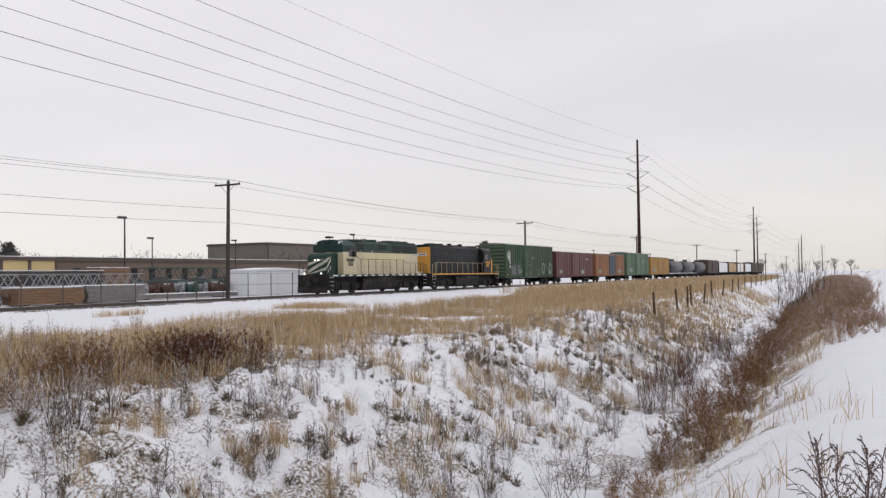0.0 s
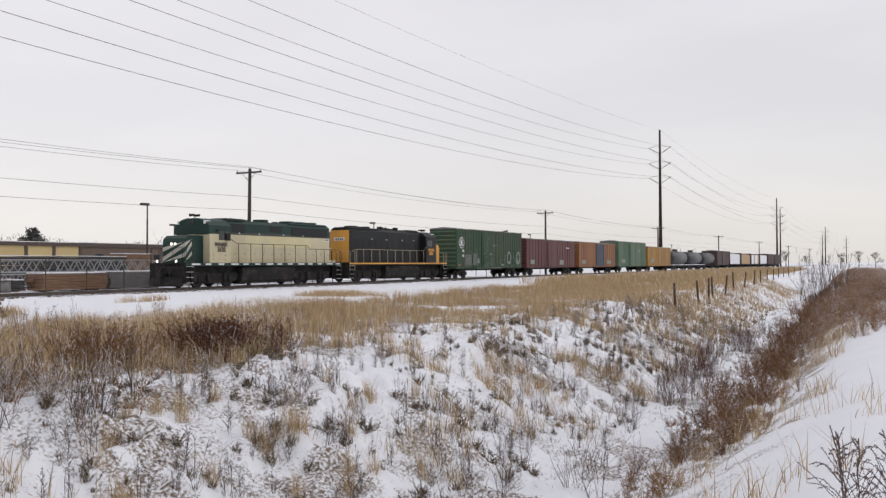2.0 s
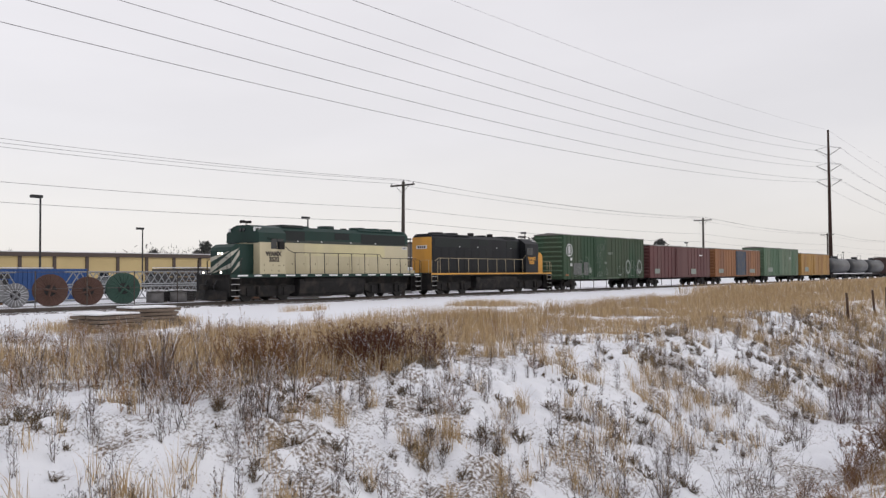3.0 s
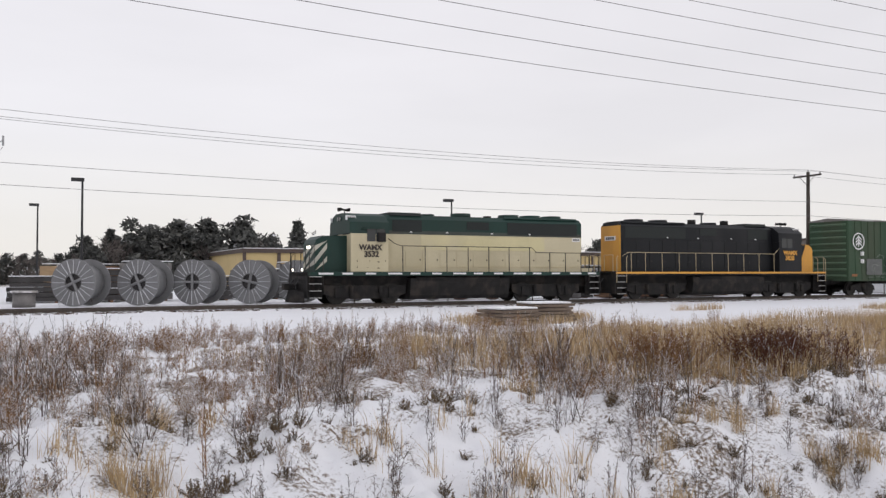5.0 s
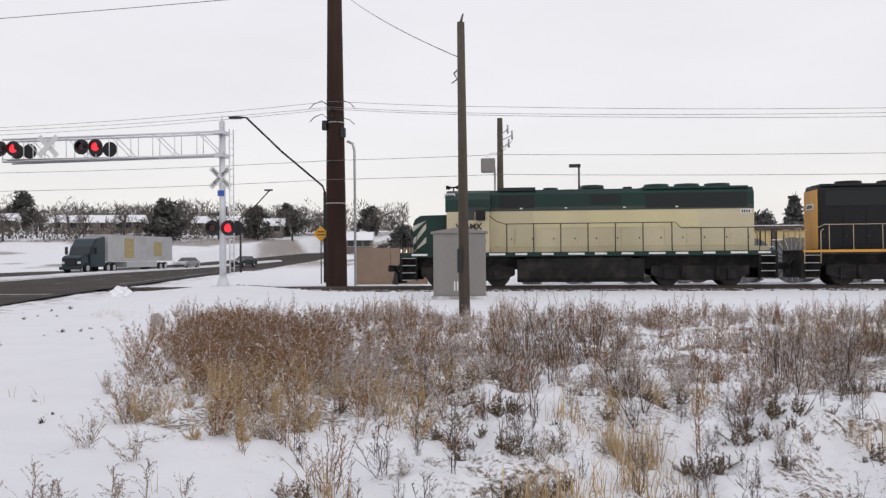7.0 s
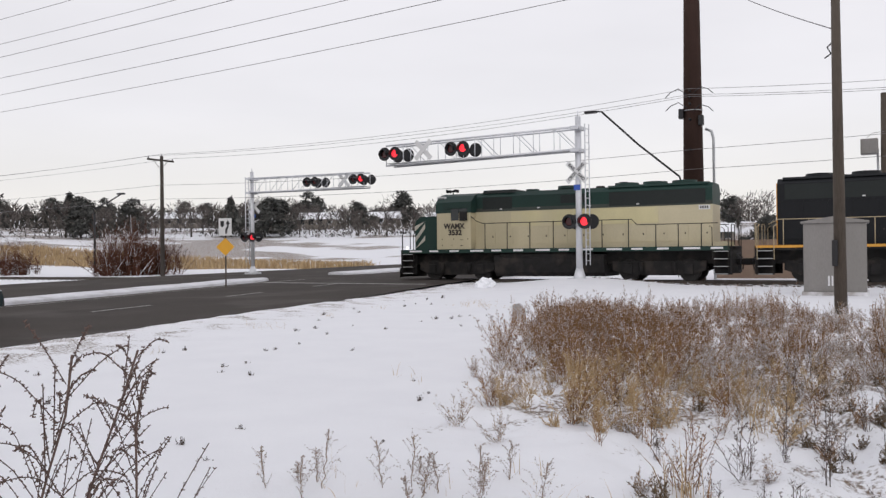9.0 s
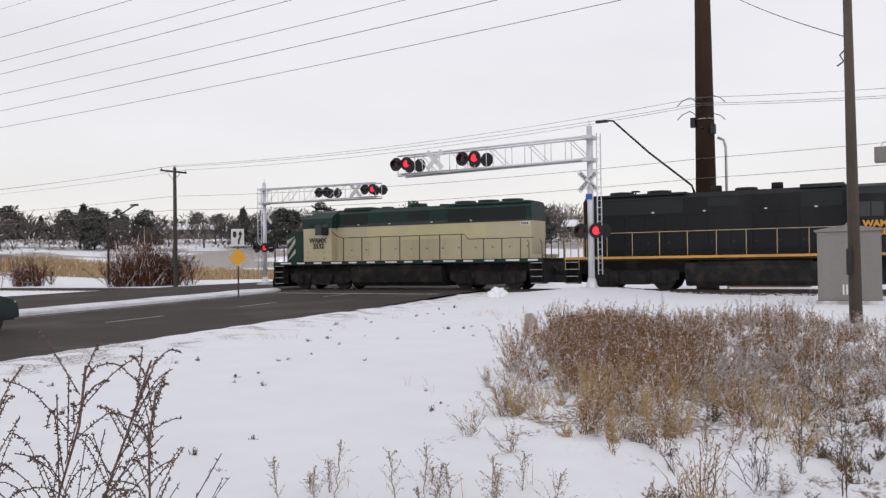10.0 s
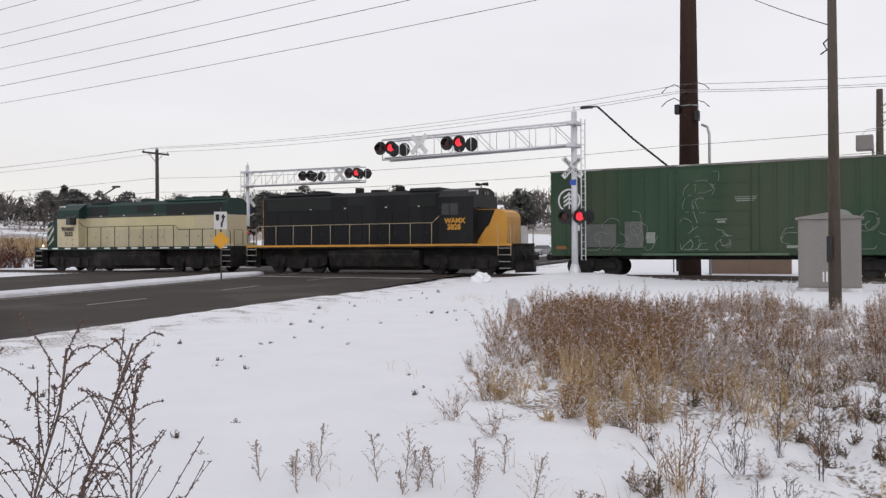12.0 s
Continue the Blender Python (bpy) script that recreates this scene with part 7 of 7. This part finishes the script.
# blue container, drums and shed
p = thing("storage_container", pose(27.5, 57.0, 0), "blue steel storage container in the yard", "container")
bm = B()
slab(bm, -3.0, 3.0, -1.2, 1.2, 0.1, 2.2, 0.02)
part("body", bm, mat("blue_container_paint", (0.02, 0.07, 0.22), 0.6, vary=0.2), p)
for k in range(20):
    bm = B()
    slab(bm, -2.9 + 0.3 * k, -2.75 + 0.3 * k, -1.235, -1.2, 0.15, 2.1)
    part("corrugation", bm, p.children[0].data.materials[0], p)
for k, (x, y) in enumerate(((29.6, 46.2), (31.3, 46.3), (17.9, 46.0), (-0.6, 46.2))):
    p = thing("concrete_drum", pose(x, y, 0), "grey concrete drum with a flat lid", "drum", "drums")
    bm = B()
    rod(bm, (0, 0, 0), (0, 0, 0.72), 0.52, 0.5, 18)
    part("body", bm, M["grey_stack"], p)
    bm = B()
    rod(bm, (0, 0, 0.72), (0, 0, 0.82), 0.62, 0.6, 18)
    part("lid", bm, M["kerb"], p)
p = thing("white_shed", pose(61.0, 49.0, 0), "white flat-sided storage shed by the fence", "shed")
bm = B()
slab(bm, -3.5, 3.5, -1.4, 1.4, 0, 2.15, 0.02)
part("wall", bm, M["wrap"], p)
bm = B()
prism(bm, [(-3.6, 2.15), (3.6, 2.15), (3.6, 2.25), (-0.5, 2.42), (-3.6, 2.25)], -1.5, 1.5)
part("roof", bm, M["snow"], p)
bm = B()
slab(bm, -0.5, 0.5, -1.42, -1.40, 0.05, 1.95)
part("door", bm, M["wrap"], p)
# yard fence
fence = thing("yard_fence", pose(0, 45.2, 0), "thin steel yard fence with three rails", "fence")
for k in range(34):
    x = 16 + 2.9 * k
    bm = B()
    rod(bm, (x, 0, -0.2), (x, 0, 1.95), 0.035, sides=6)
    part("post", bm, M["steel"], fence)
for z in (0.1, 1.0, 1.9):
    bm = B()
    rod(bm, (16, 0, z), (112, 0, z), 0.014, sides=5)
    part("rail", bm, M["steel"], fence)


# car-park lamps
def lot_lamp(x, y, h):
    p = thing("lot_lamp", pose(x, y, 0), "dark car-park lamp with a box head on a thin pole", "street lamp", "car-park lamps")
    bm = B()
    rod(bm, (0, 0, 0), (0, 0, h), 0.10, 0.07, 8)
    part("pole", bm, M["black"], p)
    bm = B()
    slab(bm, -0.75, 0.12, -0.2, 0.2, h - 0.12, h + 0.12, 0.02)
    part("head", bm, M["black"], p)


for x, y, h in ((2.8, 66, 8.4), (-0.1, 90, 8.3), (32.2, 66, 7.95), (60.1, 66, 7.6), (86.8, 90, 7.2), (56.0, 90, 7.3), (101, 66, 7.4), (104, 90, 7.4), (158, 66, 7.4), (214, 66, 7.4), (275, 66, 7.4)):
    lot_lamp(x, y, h)


# ---- buildings ----
def building(x0, x1, y0, y1, h, wallm, label, pilasters=0, windows=0, wz=(2.4, 3.4), fascia=0.5):
    p = thing("commercial_building", pose((x0 + x1) / 2, (y0 + y1) / 2, float(ground_z((x0 + x1) / 2, y0))), label, "building", "buildings")
    a, b = (x1 - x0) / 2, (y1 - y0) / 2
    bm = B()
    slab(bm, -a, a, -b, b, -0.5, h)
    part("wall", bm, wallm, p)
    bm = B()
    slab(bm, -a - 0.25, a + 0.25, -b - 0.25, b + 0.25, h, h + fascia)
    part("roof", bm, M["roof_dark"], p)
    bm = B()
    slab(bm, -a, a, -b, b, h + fascia, h + fascia + 0.1)
    part("roof_snow", bm, M["snow"], p)
    for k in range(pilasters + 1):
        x = -a + 2 * a * k / max(1, pilasters)
        bm = B()
        slab(bm, x - 0.2, x + 0.2, -b - 0.15, -b, 0, h)
        part("pilaster", bm, M["roof_dark"], p)
    for k in range(windows):
        x = -a + 2 * a * (k + 0.5) / windows
        bm = B()
        slab(bm, x - 0.6, x + 0.6, -b - 0.05, -b + 0.05, *wz)
        w = part("window", bm, M["glass"], p)
        bm = B()
        slab(bm, x - 0.7, x + 0.7, -b - 0.09, -b - 0.0, wz[0] - 0.12, wz[0])
        part("sill", bm, M["kerb"], w)
    return p


building(22, 80, 101, 126, 4.2, M["tan_build"], "long low ochre building with dark pilasters", 14, 9, (1.6, 2.2))
building(80.3, 160, 104, 130, 4.2, M["brown_build"], "long low brown commercial building", 0, 22, (1.2, 3.2), 0.6)
building(163, 192, 131, 150, 9.4, M["grey_build"], "taller brown-grey building block behind the low roofs", 0, 0)
building(160.5, 215, 110, 130, 3.4, M["brown_build"], "long low brown commercial building", 0, 12, (1.2, 2.6), 0.5)
for k in range(22):
    x = 24 + k * 3.4
    p = car(pose(x, 78 + (k % 2) * 6, 0, 0, 0, 90 if k % 3 else -90), (M["car_dark"], M["car_silver"], M["dark_stack"])[k % 3], "parked car in the lot beyond the yard", 0.25 * (k % 2))


# ---- trees ----
# pine tones are lightened: the distance haze is put into the colour
M["pine"] = leafy("hazed_pine_needles", (0.055, 0.058, 0.056), (0.15, 0.15, 0.14), 0.01)
M["bark"] = mat("grey_bark", (0.06, 0.05, 0.043), 0.9, vary=0.3, streak=6)
M["bare"] = leafy("bare_branch_haze", (0.09, 0.08, 0.075), (0.20, 0.175, 0.165), 0.0)


def pine(seed, cone):
    g = np.random.default_rng(seed)
    n = 3000
    if cone:
        z = g.random(n) ** 0.7
        r = (1 - z) * 0.34 * (0.75 + 0.5 * ((z * 9) % 1)) * g.uniform(0.4, 1.05, n) ** 0.5
        z = 0.06 + 0.94 * z
    else:
        lz = g.uniform(0.06, 0.92, 22)
        sp = 0.34 * (1.05 - lz) ** 0.6
        lobes = np.stack([g.uniform(-1, 1, 22) * sp, g.uniform(-1, 1, 22) * sp, lz], -1)
        pick = g.integers(0, 22, n)
        v = g.normal(size=(n, 3))
        v /= np.linalg.norm(v, axis=1)[:, None]
        C = lobes[pick] + v * (g.random(n) ** 0.5 * 0.13)[:, None]
    if cone:
        a = g.uniform(0, 6.283, n)
        C = np.stack([r * np.cos(a), r * np.sin(a), z], -1)
    d = g.normal(size=(n, 3)) * 0.034
    d[:, 2] -= 0.012
    s = g.normal(size=(n, 3)) * 0.017
    V = np.stack([C - s, C + s, C + d + s * 0.3, C + d - s * 0.3], 1).reshape(-1, 3)
    i = np.arange(n)[:, None] * 4
    return quads_mesh("crown", V, i + np.array([0, 1, 2, 3]), np.zeros((0, 3), int), M["pine"])


def bare_tree(seed):
    g = np.random.default_rng(seed)
    A, C, W = [], [], []

    def grow(p, d, L, w, depth):
        q = p + d * L
        A.append(p), C.append(q), W.append(w)
        if depth == 0:
            return
        for _ in range(3 if depth > 1 else 4):
            e = d + g.normal(0, 0.42, 3)
            e[2] += 0.12
            e /= np.linalg.norm(e)
            grow(p + d * L * g.uniform(0.55, 1.0), e, L * g.uniform(0.55, 0.85), w * 0.6, depth - 1)

    grow(np.array([0, 0, 0.0]), np.array([0, 0, 1.0]), 0.26, 0.016, 5)
    A, C, W = np.array(A), np.array(C), np.array(W)
    return seg_mesh("crown", A, C, np.maximum(W, 0.0028), np.maximum(W * 0.7, 0.0022), M["bare"])


def make_tree(me, label, leafless):
    p = thing("tree", pose(0, 0, -500), label, "tree", "background trees")
    bm = B()
    rod(bm, (0, 0, -0.05), (0, 0, 0.55 if not leafless else 0.2), 0.022, 0.01, 7)
    for k in range(5):
        a = k * 1.9
        rod(bm, (0, 0, 0.18 + 0.07 * k), (0.16 * math.cos(a), 0.16 * math.sin(a), 0.42 + 0.06 * k), 0.009, 0.004, 5)
    part("trunk", bm, M["bark"], p)
    ob = new("crown", me)
    ob.parent = p
    return p


kinds = [make_tree(pine(1, False), "dark rounded evergreen tree in the distance", False), make_tree(pine(2, False), "dark rounded evergreen tree in the distance", False), make_tree(pine(3, True), "dark pointed evergreen tree in the distance", False),
         make_tree(bare_tree(4), "bare grey deciduous tree in the distance", True), make_tree(bare_tree(5), "bare grey deciduous tree in the distance", True), make_tree(bare_tree(6), "bare grey deciduous tree in the distance", True)]
used, tg = set(), random.Random(12)


def put_tree(k, x, y, h, wide=1.0):
    m = Matrix.Translation((x, y, float(ground_z(x, y)) - 0.1)) @ Matrix.Rotation(tg.uniform(0, 6.28), 4, "Z")
    t = kinds[k]
    if k not in used:
        used.add(k)
        t.scale = (h * wide, h * wide, h)
        t.matrix_world = m @ Matrix.Diagonal((h * wide, h * wide, h, 1))
        return
    o = copy_thing(t, m)
    o.scale = (h * wide, h * wide, h)


def at_angle(deg, r):
    return r * math.sin(math.radians(deg)), r * math.cos(math.radians(deg))


a = -72.0
while a < -10:
    for row in range(3):
        r = (185, 215, 250)[row] + tg.uniform(-12, 12)
        k = tg.choice((0, 1, 0, 2, 3, 4, 5, 3) if a < -34 else (3, 4, 5, 3, 4, 0))
        put_tree(k, *at_angle(a + tg.uniform(-1, 1), r), tg.uniform(6.0, 9.5) * (1.15 if k > 2 else 1), tg.uniform(1.1, 1.7) if k < 2 else 1.15)
    a += 1.0
a = -10.0
while a < 19:
    for row in range(3):
        r = (128, 140, 158)[row] + tg.uniform(-6, 6)
        x, y = at_angle(a + tg.uniform(-0.8, 0.8), r)
        if road_near(y) - 3 < x + 28 and x < float(road_near(y)) + 3:
            continue
        k = tg.choice((0, 1, 0, 2, 3, 4, 5, 3))
        put_tree(k, x, y, tg.uniform(6.5, 10.2) * (1.15 if k > 2 else 1) * (0.55 + 0.45 * float(smooth(1, 5, a))), tg.uniform(0.9, 1.4) if k < 2 else 1.0)
    a += 0.9
a = 19.0
while a < 66:
    k = tg.choice((3, 4, 5, 3, 4, 0))
    put_tree(k, *at_angle(a + tg.uniform(-0.5, 0.5), 205 + tg.uniform(-15, 40)), tg.uniform(7.5, 11.5), 1.0)
    a += tg.uniform(0.6, 1.4)
for a, r, h in ((80.0, 330, 9), (83.4, 380, 10), (84.6, 420, 8), (86.5, 300, 7), (87.5, 350, 9), (88.4, 320, 8)):
    put_tree(tg.choice((3, 4)), *at_angle(a, r), h, 1.2)


# houses on the hill
def house(x, y, w, d, h, label, turn=0):
    p = thing("house", pose(x, y, float(ground_z(x, y)), 0, 0, turn), label, "house", "hillside houses")
    bm = B()
    slab(bm, -w / 2, w / 2, -d / 2, d / 2, -1, h)
    part("wall", bm, M["house_wall"], p)
    bm = B()
    sweep(bm, [(-d / 2 - 0.5, h - 0.1), (d / 2 + 0.5, h - 0.1), (0, h + d * 0.24)], -w / 2 - 0.4, w / 2 + 0.4)
    part("roof", bm, M["snow"], p, "snow-covered roof")
    for k in range(4):
        bm = B()
        xx = -w / 2 + w * (k + 0.5) / 4
        slab(bm, xx - 0.6, xx + 0.6, -d / 2 - 0.04, -d / 2 + 0.04, 1.0, 2.2)
        wn_ = part("window", bm, M["glass"], p)
        bm = B()
        slab(bm, xx - 0.7, xx + 0.7, -d / 2 - 0.08, -d / 2, 0.9, 1.0)
        part("sill", bm, M["kerb"], wn_)


for a, r, w in ((-64, 225, 13), (-47.5, 222, 14), (-38.5, 206, 11), (-34.5, 212, 12), (-29.5, 200, 15), (-27, 206, 9), (-21.5, 200, 12), (-18.5, 186, 10), (-12.5, 176, 8)):
    x, y = at_angle(a, r)
    house(x, y, w * 0.8, 7, 2.3, "low house with a snowy roof on the hill", -a * 0.6)

# ---- what moves ----
S_ROWS = [(0, 57.75), (1.0, 48.95), (2.0, 40.2), (3.0, 31.42), (4.0, 22.4), (5.0, 13.4), (6.0, 4.6), (6.75, -2.0), (7.5, -8.65), (8.5, -17.7), (9.5, -26.95), (10.5, -36.1), (11.25, -43.0), (12.0, -49.95)]
S_T, S_X = [t for t, s in S_ROWS], [s for t, s in S_ROWS]


def on_track(u, turn, mid):
    """A vehicle whose middle lies mid metres ahead of its origin along the line."""
    c = u + mid
    a = track_turn(c)
    x, y = c - mid * math.cos(math.radians(a)), float(track_y(c)) - mid * math.sin(math.radians(a))
    return pose(x, y, RAIL_Z, 0, 0, a + turn)


def motions():
    for ob, off, turn in MOVING:
        mid = {loco1: 6.15, loco2: -6.15}.get(ob, 0.0)
        walk(ob, [(t, on_track(s + off, turn, mid)) for t, s in S_ROWS])
    ticks = np.arange(0, 361, 2) / 30.0
    for w, x, z, r in WHEELS:
        back = -1 if w.parent.parent == loco2 else 1
        rows = []
        for t in ticks:
            roll = (S_X[0] - float(np.interp(t, S_T, S_X))) / r
            rows.append((float(t), Matrix.Translation((x, 0, z)) @ Matrix.Rotation(-roll * back, 4, "Y")))
        walk(w, rows)


motions()
